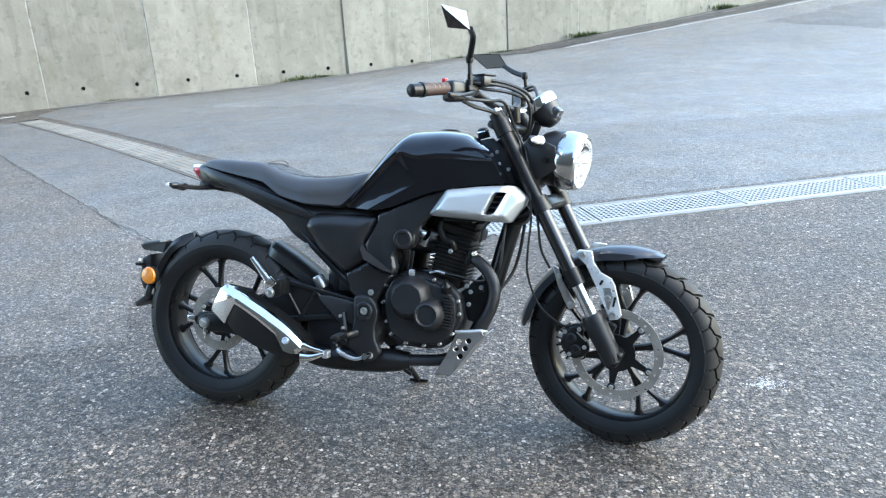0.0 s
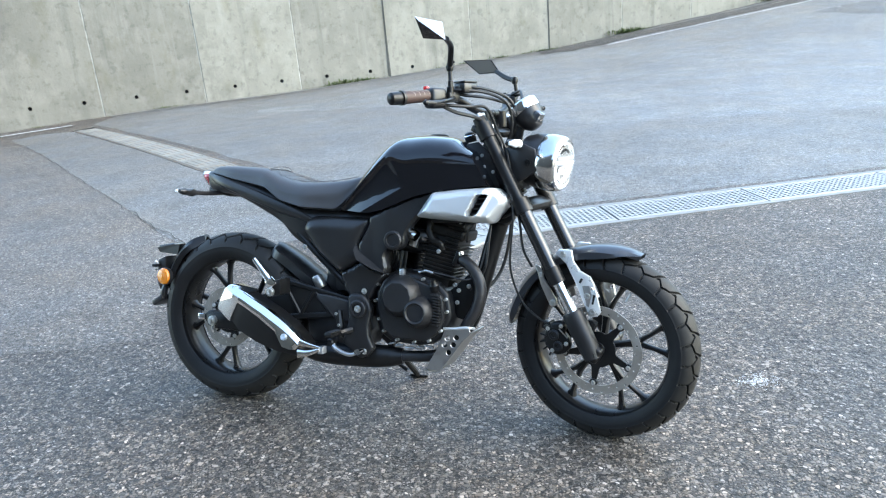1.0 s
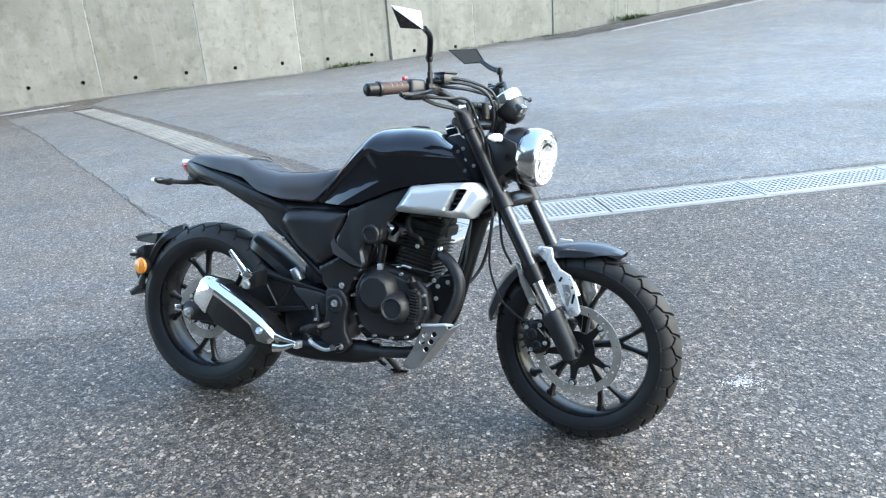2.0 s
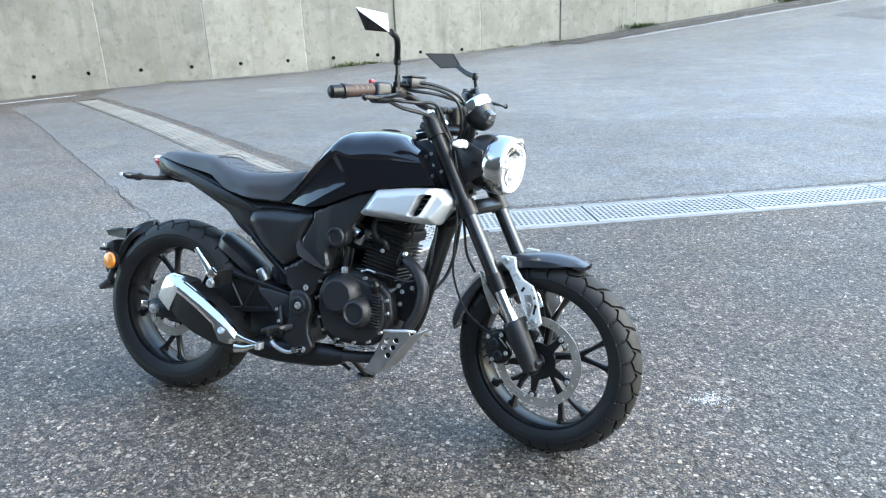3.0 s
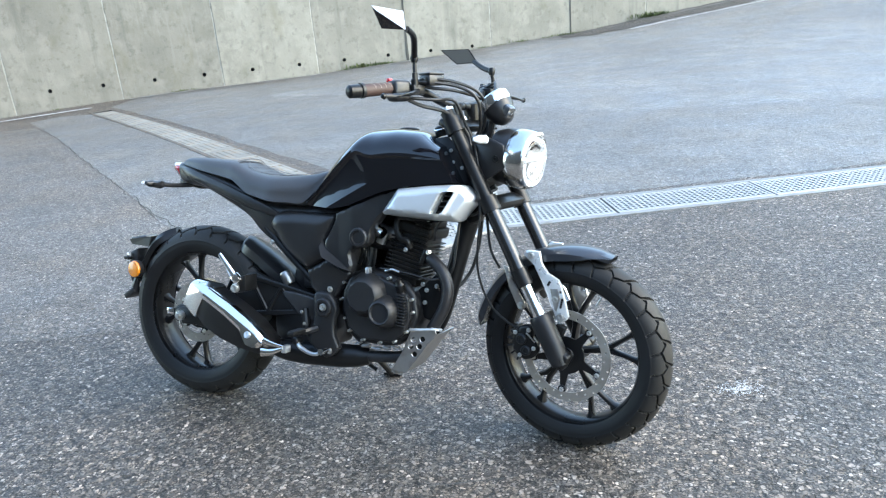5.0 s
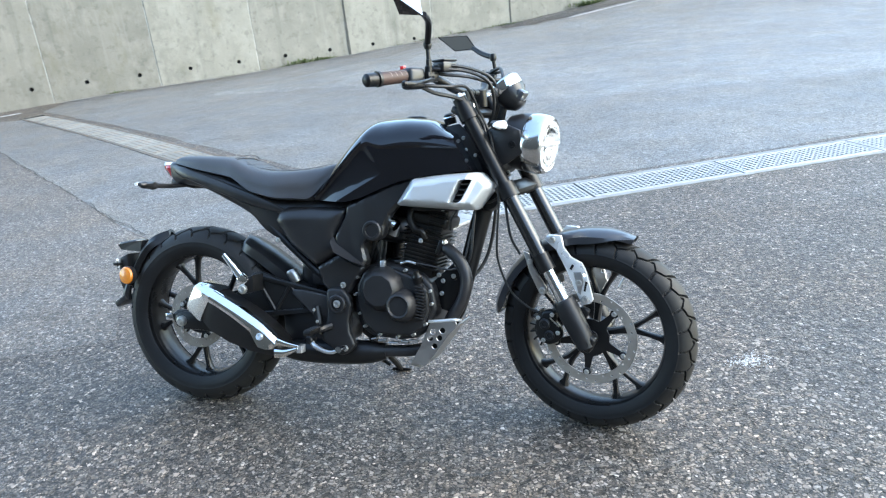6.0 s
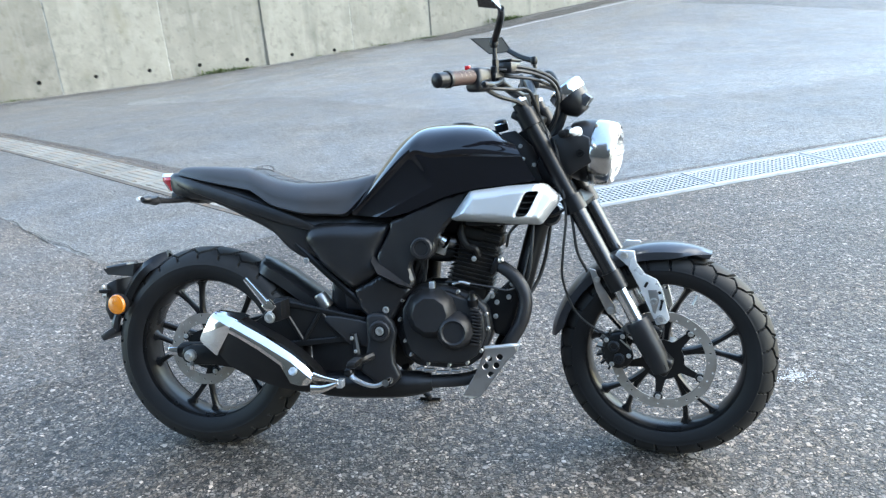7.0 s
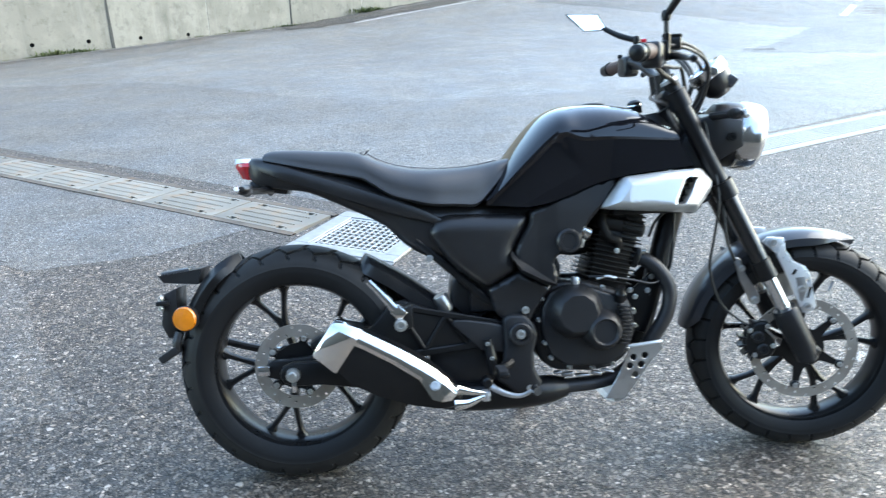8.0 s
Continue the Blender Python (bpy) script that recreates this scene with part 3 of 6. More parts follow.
def trench(start, way, long, half, name, label, rim_mat=None):
    """The open channel under a drain's covers, with a metal angle frame on its rim."""
    side = Vector((-way.y, way.x, 0))
    bm = bmesh.new()
    n = max(2, int(long / 0.5))
    rows = []
    for k in range(n + 1):
        q = start + way * long * k / n
        row = []
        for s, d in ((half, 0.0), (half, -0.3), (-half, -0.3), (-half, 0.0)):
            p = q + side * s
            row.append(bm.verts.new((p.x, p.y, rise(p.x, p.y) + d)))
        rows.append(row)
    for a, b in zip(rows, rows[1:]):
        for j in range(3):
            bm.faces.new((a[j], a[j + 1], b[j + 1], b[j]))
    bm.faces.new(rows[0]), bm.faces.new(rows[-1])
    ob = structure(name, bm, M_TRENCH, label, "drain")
    rim = bmesh.new()
    for sign in (1, -1):
        last = None
        for k in range(n + 1):
            q = start + way * long * k / n
            ring = []
            for s, d in ((half + 0.012, 0.005), (half - 0.028, 0.005), (half - 0.028, -0.04), (half + 0.012, -0.04)):
                p = q + side * s * sign
                ring.append(rim.verts.new((p.x, p.y, rise(p.x, p.y) + d)))
            if last:
                for j in range(4):
                    rim.faces.new((last[j], last[j - 1], ring[j - 1], ring[j]))
            last = ring
    frame_ob = new("frame", solid("frame", rim, rim_mat or M_FRAME))
    frame_ob.parent = ob
    return ob


def grating(long, half, pitch_x, pitch_y, bar=0.007):
    """A steel grate: an outer band and crossing bars."""
    bm = bmesh.new()
    for s in (1, -1):
        add(bm, box((long, 0.022, 0.03), (0, s * (half - 0.011), -0.015), 0.002, segments=1))
        add(bm, box((0.016, 2 * half - 0.044, 0.03), (s * (long / 2 - 0.008), 0, -0.015), 0.002, segments=1))
    nx, ny = int(long / pitch_x), int(2 * half / pitch_y)
    for k in range(1, nx):
        add(bm, box((bar, 2 * half - 0.04, 0.026), (-long / 2 + long * k / nx, 0, -0.014), 0.0, segments=1))
    for k in range(1, ny):
        add(bm, box((long - 0.03, bar * 1.2, 0.024), (0, -half + 2 * half * k / ny, -0.0145), 0.0, segments=1))
    return bm


def slotted(long, half):
    """A solid cover with rows of short slots and four lifting recesses."""
    bm = bmesh.new()
    rows, n = 5, 22
    edges = []

    def loop(pts):
        vs = [bm.verts.new((x, y, 0)) for x, y in pts]
        edges.extend(bm.edges.new((vs[k], vs[k - 1])) for k in range(len(vs)))

    lx = long / 2 - 0.004
    loop([(-lx, -half), (lx, -half), (lx, half), (-lx, half)])
    for r in range(rows):
        y = -half + 2 * half * (r + 0.5) / rows
        for k in range(n):
            x = -lx + 0.07 + (2 * lx - 0.14) * (k + 0.5) / n
            if abs(abs(x) - lx + 0.12) < 0.03 and r in (0, rows - 1):
                continue
            loop([(x - 0.0070, y - 0.0080), (x + 0.0070, y - 0.0080), (x + 0.0070, y + 0.0080), (x - 0.0070, y + 0.0080)])
        if r in (0, rows - 1):
            for s in (1, -1):
                x = s * (lx - 0.12)
                loop([(x - 0.022, y - 0.016), (x + 0.022, y - 0.016), (x + 0.022, y + 0.016), (x - 0.022, y + 0.016)])
    bmesh.ops.triangle_fill(bm, edges=edges, use_beauty=False)
    got = bmesh.ops.extrude_face_region(bm, geom=bm.faces[:])
    bmesh.ops.translate(bm, vec=(0, 0, -0.03), verts=[v for v in got["geom"] if isinstance(v, bmesh.types.BMVert)])
    return bm


def along_drain(start, way, s, lift):
    q = start + way * s
    a, b = start + way * (s - 0.4), start + way * (s + 0.4)
    tilt = math.degrees(math.atan2(rise(b.x, b.y) - rise(a.x, a.y), 0.8))
    return pose(q.x, q.y, rise(q.x, q.y) + lift, 0, -tilt, math.degrees(math.atan2(way.y, way.x)))


def lay_drains():
    a = trench(*DRAIN_A, "drain_1", "long drain channel with galvanised steel grates in the asphalt")
    me = solid("grate", grating(0.985, 0.172, 0.033, 0.0345, 0.0135), M_STEEL)
    for k in range(24):
        ob = new("grate", me)
        ob.parent = a
        ob.matrix_basis = along_drain(DRAIN_A[0], DRAIN_A[1], 0.18 + k * 1.0, 0.006)
    b = trench(*DRAIN_B, "drain_2", "drain channel with weathered tan slotted covers leading to the wall", M_RUST)
    me = solid("cover", slotted(0.6, 0.158), M_COVER)
    for k in range(17):
        ob = new("cover", me)
        ob.parent = b
        ob.matrix_basis = along_drain(DRAIN_B[0], DRAIN_B[1], 0.32 + k * 0.605, 0.005)
    mid, turn, half = SQUARE
    way = Vector((math.cos(turn), math.sin(turn), 0))
    c = trench(mid - way * half, way, 2 * half, half, "drain_3", "square catch basin where the two drain channels meet")
    bm = bmesh.new()
    for s in (1, -1):
        add(bm, box((2 * half - 0.01, 0.075, 0.03), (0, s * (half - 0.055), -0.012), 0.002, segments=1))
        add(bm, box((0.085, 2 * half - 0.19, 0.03), (s * (half - 0.05), 0, -0.012), 0.002, segments=1))
    rim = new("surround", solid("surround", bm, M_STEEL))
    rim.parent = c
    rim.matrix_basis = pose(mid.x, mid.y, 0.007, 0, 0, math.degrees(turn))
    gr = new("grate", solid("grate", grating(2 * half - 0.19, half - 0.095, 0.035, 0.042, 0.009), M_STEEL))
    gr.parent = c
    gr.matrix_basis = pose(mid.x, mid.y, 0.006, 0, 0, math.degrees(turn))


lay_drains()


def retaining_wall():
    """Cast panels about two metres wide, with weep holes near the foot, before a core."""
    pitch, first, top, z0 = 2.055, -7.485, 4.2, -0.9
    a0, a1 = first - 6 * pitch, first + 18 * pitch
    core = box((a1 - a0, 0.3, top - z0 + 0.1), ((a0 + a1) / 2, 0.236, (top + z0) / 2 - 0.1), 0.0)
    m = Matrix.Translation(WALL_AT) @ pose(0, 0, 0, 0, 0, math.degrees(math.atan2(WALL_ALONG.y, WALL_ALONG.x)))
    wall = structure("wall_north", core, M_JOINT, "high mottled grey concrete retaining wall with weep holes", "wall")
    wall.matrix_basis = m
    for k in range(-6, 18):
        u0 = first + k * pitch
        holes = [(u, 0.17) for u in [-6.77 + 1.008 * j for j in range(-9, 10)] if u0 + 0.05 < u < u0 + pitch - 0.05]
        g = 0.009
        bm = plate([(u0 + g, z0), (u0 + pitch - g, z0), (u0 + pitch - g, top), (u0 + g, top)], 0.0, 0.09, 0.0, [(u, z, 0.036) for u, z in holes])
        chamfer(bm, 0.008, angle=80, segments=1)
        panel = new("panel", solid("panel", bm, M_WALL))
        panel.parent = wall
        panel.location.y = 0.006 * math.sin(k * 2.7)
        for u, z in holes:
            pipe = new("weep_pipe", solid("weep_pipe", lathe([(0.0355, -0.003), (0.0355, 0.080), (0.0, 0.080), (0.0, 0.078), (0.0325, 0.078), (0.0325, -0.003)], (u, 0, z), (0, 1, 0), 14), M_HOLE))
            pipe.parent = wall
    # pale joint filler, then two dark strips: a foot stain, narrowing to a painted shadow edge
    for k in range(-5, 18):
        u = first + k * pitch
        filler = new("joint_strip", solid("joint_strip", box((2 * g + 0.002, 0.03, top - z0), (u, 0.021, (top + z0) / 2), 0.0), M_JOINT))
        filler.parent = wall
    for u, low, high in ((0.735, 0.036, 0.009), (4.845, 0.022, 0.007)):
        rings = [[(u - w, 0.004, z), (u + w, 0.004, z), (u + w, -0.009, z), (u - w, -0.009, z)] for z, w in ((-0.4, low), (0.3, low * 0.7), (0.9, high * 1.5), (2.2, high), (4.1, high * 0.6))]
        edge_strip = new("joint_strip", solid("joint_strip", loft(rings), M_TRENCH))
        edge_strip.parent = wall


retaining_wall()


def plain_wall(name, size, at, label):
    return structure(name, box(size, at, 0.02), M_UNSEEN, label, "wall")


# unseen walls, added to shade the near ground and give the paint dark reflections
plain_wall("shade_wall_south", (30, 0.4, 7.4), (-14.98, -4.6, 3.65), "plain dark wall out of view, added to shade the near yard")
plain_wall("shade_wall_east", (3.4, 0.4, 3.4), (1.53, -4.63, 1.65), "low dark wall out of view, added to darken reflections")


# ---- the motorcycle ----
# Built in the machine's own frame: x ahead, y to its left, z up, from the rear axle; it leans on its stand with the bars turned to the right.
LEAN, HEADING, STEER, RAKE = 16.0, -16.62, -13.0, 27.5
AXLE = Vector((-0.7785, 2.3693, 0.2965))
MID = Vector((0.68, 0, -0.31))
HEAD = Vector((0.973, 0, 0.646))
bike = tagged(new("motorcycle"), "black street motorcycle with silver covers leaning on its side stand", "motorcycle")
bike.matrix_basis = Matrix.Translation(AXLE) @ pose(0, 0, 0, 0, 0, HEADING) @ pose(0, 0, 0, -LEAN, 0, 0) @ Matrix.Translation(MID)
BODY = Matrix.Translation(-MID)
STEERED = BODY @ Matrix.Translation(HEAD) @ Matrix.Rotation(radians(STEER), 4, (-math.sin(radians(RAKE)), 0, math.cos(radians(RAKE)))) @ Matrix.Translation(-HEAD)


def part(name, bm, mat, parent=None, label="", place=BODY, angle=35):
    """One mesh under the machine, or under one of its parts."""
    ob = new(name, solid(name, bm, mat, angle))
    ob.parent = parent or bike
    ob.matrix_basis = Matrix() if parent else place
    if label:
        ob["label"] = label
    return ob


def both(make, *args):
    """The same piece on the two sides: +1 left, -1 right."""
    return [make(side, *args) for side in (-1, 1)]


def skin(rings, along=3, around=2):
    """A smooth skin through rings: finer all round and along."""
    fine = []
    for ring in rings:
        p = [Vector(q) for q in ring]
        n = len(p)
        row = []
        for k in range(n):
            a, b, c, d = p[k - 1], p[k], p[(k + 1) % n], p[(k + 2) % n]
            for s in range(around):
                t = s / around
                row.append(0.5 * (2 * b + (c - a) * t + (2 * a - 5 * b + 4 * c - d) * t * t + (3 * b - a - 3 * c + d) * t**3))
        fine.append(row)
    cols = [smooth_line([row[j] for row in fine], along) for j in range(len(fine[0]))]
    return loft([[col[i] for col in cols] for i in range(len(cols[0]))])


# -- wheels --
def tyre(R, w, a, blocks, reach):
    """A tyre with sidewalls, a round crown and zigzag tread grooves."""
    sides = blocks * 30
    turns = [radians(q) for q in [-125, -116, -107, -98, -91, -85, -82] + [-78 + 156 * k / 84 for k in range(85)] + [82, 85, 91, 98, 107, 116, 125]]
    bm = bmesh.new()
    rings = []
    for i in range(sides):
        t = i / sides * blocks
        ring = []
        for b in turns:
            r, y = R - a + a * math.cos(b), w * math.sin(b)
            u = b / radians(78)
            v, cut = abs(u), 0.0
            if v <= 1.0:
                # a stepped groove round the tyre, with cross grooves to the shoulder and slanting ones over the crown
                p = (t + 0.5 * (u > 0)) % 1.0
                z = 0.36 + 0.24 * (p / 0.72 if p < 0.72 else (1 - p) / 0.28)
                f = (p - 0.72 + 0.20 * (v - 0.6)) % 1.0
                g = (t * 1.0 + 0.55 * u) % 1.0
                if abs(v - z) < 0.040 or (v > z and min(f, 1 - f) < 0.052) or (v < z and min(g, 1 - g) < 0.058):
                    cut = (0.0065 if v < 0.9 else 0.004) * min(1.0, max(0.0, (reach - v) / 0.12))
            elif 1.03 < v < 1.07:
                cut = -0.0012
            elif 1.3 < v < 1.4:
                cut = 0.0012
            out = Vector((math.cos(b), 0, math.sin(b) * w / a))
            out.normalize()
            r, y = r - cut * out.x, y - cut * out.z
            ang = i / sides * math.tau
            ring.append(bm.verts.new((r * math.cos(ang), y, r * math.sin(ang))))
        rings.append(ring)
    for i in range(sides):
        p, q = rings[i - 1], rings[i]
        for j in range(len(turns) - 1):
            bm.faces.new((p[j], p[j + 1], q[j + 1], q[j]))
    return bm


def spoke(mid, side, y_in, y_out):
    """One arm of a forked spoke, from the hub out to the rim."""
    rings = []
    for r, off, hw, hy in ((0.022, 1.5, 0.0090, y_in), (0.08, 1.8, 0.0080, y_in * 0.8), (0.118, 3.2, 0.0090, y_out), (0.155, 7.8, 0.0070, y_out), (0.190, 11.2, 0.0085, y_out * 1.1), (0.2045, 12.2, 0.017, y_out * 1.4)):
        a = radians(mid + side * off)
        c = Vector((r * math.cos(a), 0, r * math.sin(a)))
        t = Vector((-math.sin(a), 0, math.cos(a)))
        rings.append([c + t * hw * p + Vector((0, hy * q, 0)) for p, q in ((1, 0.5), (0.5, 1), (-0.5, 1), (-1, 0.5), (-1, -0.5), (-0.5, -1), (0.5, -1), (1, -0.5))])
    return loft(rings)


def circle(r, n, x=0.0, z=0.0, phase=0.0):
    return [(x + r * math.cos(phase + k * math.tau / n), z + r * math.sin(phase + k * math.tau / n)) for k in range(n)]


def ring_plate(outer, inner, y0, y1, holes, n=72, wave=0.0):
    """A flat disc ring with drilled holes."""
    bm = bmesh.new()
    edges = []
    for loop in [[(x * (1 + wave * math.cos(k * math.tau / 9)), z * (1 + wave * math.cos(k * math.tau / 9))) for k, (x, z) in enumerate(circle(outer, n))], circle(inner, n)] + [circle(r, 8, x, z) for x, z, r in holes]:
        vs = [bm.verts.new((x, y0, z)) for x, z in loop]
        edges += [bm.edges.new((vs[k], vs[k - 1])) for k in range(len(vs))]
    bmesh.ops.triangle_fill(bm, edges=edges, use_beauty=True)
    got = bmesh.ops.extrude_face_region(bm, geom=bm.faces[:])
    bmesh.ops.translate(bm, vec=(0, y1 - y0, 0), verts=[v for v in got["geom"] if isinstance(v, bmesh.types.BMVert)])
    return bm


def wheel(name, at, place, R, w, a, phase, disc_out, disc_in, disc_y, label):
    """A cast wheel: rim, forked spokes, hub, tyre and brake disc."""
    m = place @ Matrix.Translation(at)
    W = w * 0.70
    rim = part(name, lathe([(0.223, -W), (0.2265, -W + 0.003), (0.225, -W + 0.008), (0.214, -W + 0.013), (0.210, 0), (0.214, W - 0.013), (0.225, W - 0.008), (0.2265, W - 0.003), (0.223, W), (0.211, W - 0.003), (0.206, W * 0.75), (0.203, 0.012), (0.203, -0.012), (0.206, -W * 0.75), (0.211, -W + 0.003)], sides=96, closed=True), M_WHEEL, label=label, place=m)
    part("tyre", tyre(R, w, a, 26 if R > 0.3 else 28, 0.86 if R > 0.3 else 1.2), M_RUBBER, rim, "black road tyre with block tread", angle=32)
    part("hub", lathe([(0.0, -0.058), (0.022, -0.058), (0.027, -0.05), (0.026, -0.03), (0.026, 0), (0.034, 0.03), (0.038, 0.05), (0.03, 0.058), (0.0, 0.058)]), M_WHEEL, rim)
    for k in range(5):
        for s in (1, -1):
            part("spoke", spoke(phase + 72 * k, s, 0.020, 0.012), M_WHEEL, rim)
    mid = (disc_out + disc_in) / 2
    holes = []
    for k in range(30):
        off = (disc_out - disc_in) * (0.27 * ((k % 3) - 1))
        ang = k * math.tau / 30
        holes.append(((mid + off) * math.cos(ang), (mid + off) * math.sin(ang), 0.0032))
    disc = part("brake_disc", ring_plate(disc_out, disc_in, disc_y - 0.002, disc_y + 0.002, holes, 90, 0.004), M_DISC, rim, "worn drilled steel brake disc")
    # a star with round bays between its prongs
    star = []
    for k in range(90):
        c = abs(math.cos(2.5 * k * math.tau / 90))
        core = 0.056 if R < 0.3 else 0.060
        r = core + (disc_in + 0.004 - core) * c ** 18
        ang = k * math.tau / 90 + radians(phase + 36)
        star.append((r * math.cos(ang), r * math.sin(ang)))
    bm = plate(star, disc_y + 0.003, disc_y + 0.010, 0.0)
    part("disc_carrier", bm, M_SATIN, rim)
    for k in range(5):
        ang = k * math.tau / 5 + radians(phase + 36)
        part("disc_lug", lathe([(0.0125, 0.012), (0.0125, 0.002), (0.010, 0.0), (0, 0.0)], (disc_in * 0.95 * math.cos(ang), disc_y - 0.0015, disc_in * 0.95 * math.sin(ang)), (0, 1, 0), 16), M_SATIN, rim)
        part("disc_bolt", bolt((disc_in * 0.95 * math.cos(ang), disc_y - 0.001, disc_in * 0.95 * math.sin(ang)), 0.0062), M_BOLT, rim)
    ang = radians(phase + 52)
    part("valve", tube([(0.192 * math.cos(ang), -0.004, 0.192 * math.sin(ang)), (0.165 * math.cos(ang), -0.012, 0.165 * math.sin(ang))], 0.0035, 8, 1), M_BOLT, rim)
    return rim


wheel("rear_wheel", (0, 0, 0), BODY, 0.311, 0.070, 0.061, -32, 0.110, 0.078, -0.062, "black cast rear wheel with five forked spokes")
wheel("front_wheel", (1.358, 0, -0.012), STEERED, 0.293, 0.056, 0.050, 11, 0.138, 0.112, -0.058, "black cast front wheel with five forked spokes")


# -- tank, seat and panels --
TANK_TOP = [(0.497, 0.424), (0.53, 0.486), (0.565, 0.538), (0.62, 0.601), (0.65, 0.627), (0.675, 0.640), (0.70, 0.648), (0.74, 0.651), (0.80, 0.650), (0.86, 0.643), (0.91, 0.632), (0.95, 0.615), (0.965, 0.602), (0.974, 0.585)]
TANK_LOW = [(0.497, 0.399), (0.60, 0.390), (0.66, 0.402), (0.73, 0.430), (0.78, 0.448), (0.85, 0.462), (0.974, 0.480)]
TANK_EDGE = [(0.497, 0.404), (0.53, 0.432), (0.58, 0.482), (0.635, 0.535), (0.684, 0.576), (0.70, 0.572), (0.73, 0.556), (0.79, 0.558), (0.86, 0.555), (0.93, 0.550), (0.974, 0.548)]
TANK_HALF = [(0.497, 0.128), (0.53, 0.136), (0.58, 0.146), (0.64, 0.154), (0.70, 0.158), (0.78, 0.158), (0.974, 0.159)]


def knee(x, z):
    """How deep the side is dished behind the knee ridge: steep under the ridge, rising evenly to the lower crease."""
    depth = 0.0080
    for (ax, az), (bx, bz), wide, soft in (((0.470, 0.398), (0.676, 0.588), 0.034, True), ((0.676, 0.588), (0.744, 0.490), 0.030, True), ((0.760, 0.486), (0.545, 0.377), 0.078, False)):
        far = ((bx - ax) * (az - z) - (bz - az) * (ax - x)) / math.hypot(bx - ax, bz - az)
        t = min(1.0, max(0.0, far / wide))
        depth *= t * t * (3 - 2 * t) if soft else 1 - (1 - t) ** 2
    return depth


def tank():
    rings = []
    xs = [0.497 + 0.477 * k / 230 for k in range(231)]
    for x in xs:
        zt, zw, zb, w = (eased(x, q) for q in (TANK_TOP, TANK_EDGE, TANK_LOW, TANK_HALF))
        zw = min(zw, zt - 0.3 * (zt - zb))
        half = []
        for k in range(10):
            a = k / 10 * math.pi / 2
            bend = eased(x, [(0.55, 1.30), (0.68, 1.15), (0.80, 0.88)], 0.06)
            half.append((w * math.sin(a) ** bend, zw + (zt - zw) * math.cos(a) ** bend))
        for k in range(91):
            f = k / 90
            z = zw + (zb - zw) * f
            y = w * (1 - 0.015 * f) - knee(x, z) - 0.006 * min(1, f * 14)
            half.append((y, z))
        half += [(0.6 * w, zb - 0.001), (0, zb - 0.002)]
        k = min(1.0, max(0.0, (x - 0.86) / 0.11))
        slant = 0.55 * k * k * (3 - 2 * k)
        rings.append([(x + slant * (zw - z), -y, z) for y, z in half] + [(x + slant * (zw - z), y, z) for y, z in half[-2:0:-1]])
    ob = part("fuel_tank", loft(rings), M_GLOSS, label="glossy black painted fuel tank", angle=28)
    part("filler_cap", lathe([(0.034, 0), (0.034, 0.006), (0.03, 0.009), (0.012, 0.009), (0.01, 0.006), (0, 0.006)], (0.80, 0, 0.644), (0, 0, 1), 28), M_SATIN, ob)
    return ob


tank()

SEAT_TOP = [(-0.062, 0.545), (-0.05, 0.556), (0.02, 0.556), (0.164, 0.547), (0.2, 0.535), (0.244, 0.514), (0.30, 0.500), (0.339, 0.495), (0.435, 0.497), (0.499, 0.505), (0.565, 0.518)]
SEAT_LOW = [(-0.062, 0.530), (0.055, 0.502), (0.191, 0.474), (0.266, 0.425), (0.357, 0.403), (0.478, 0.397), (0.52, 0.445), (0.565, 0.503)]
SEAT_HALF = [(-0.062, 0.060), (0.0, 0.085), (0.15, 0.105), (0.25, 0.125), (0.36, 0.135), (0.46, 0.120), (0.53, 0.100), (0.565, 0.080)]


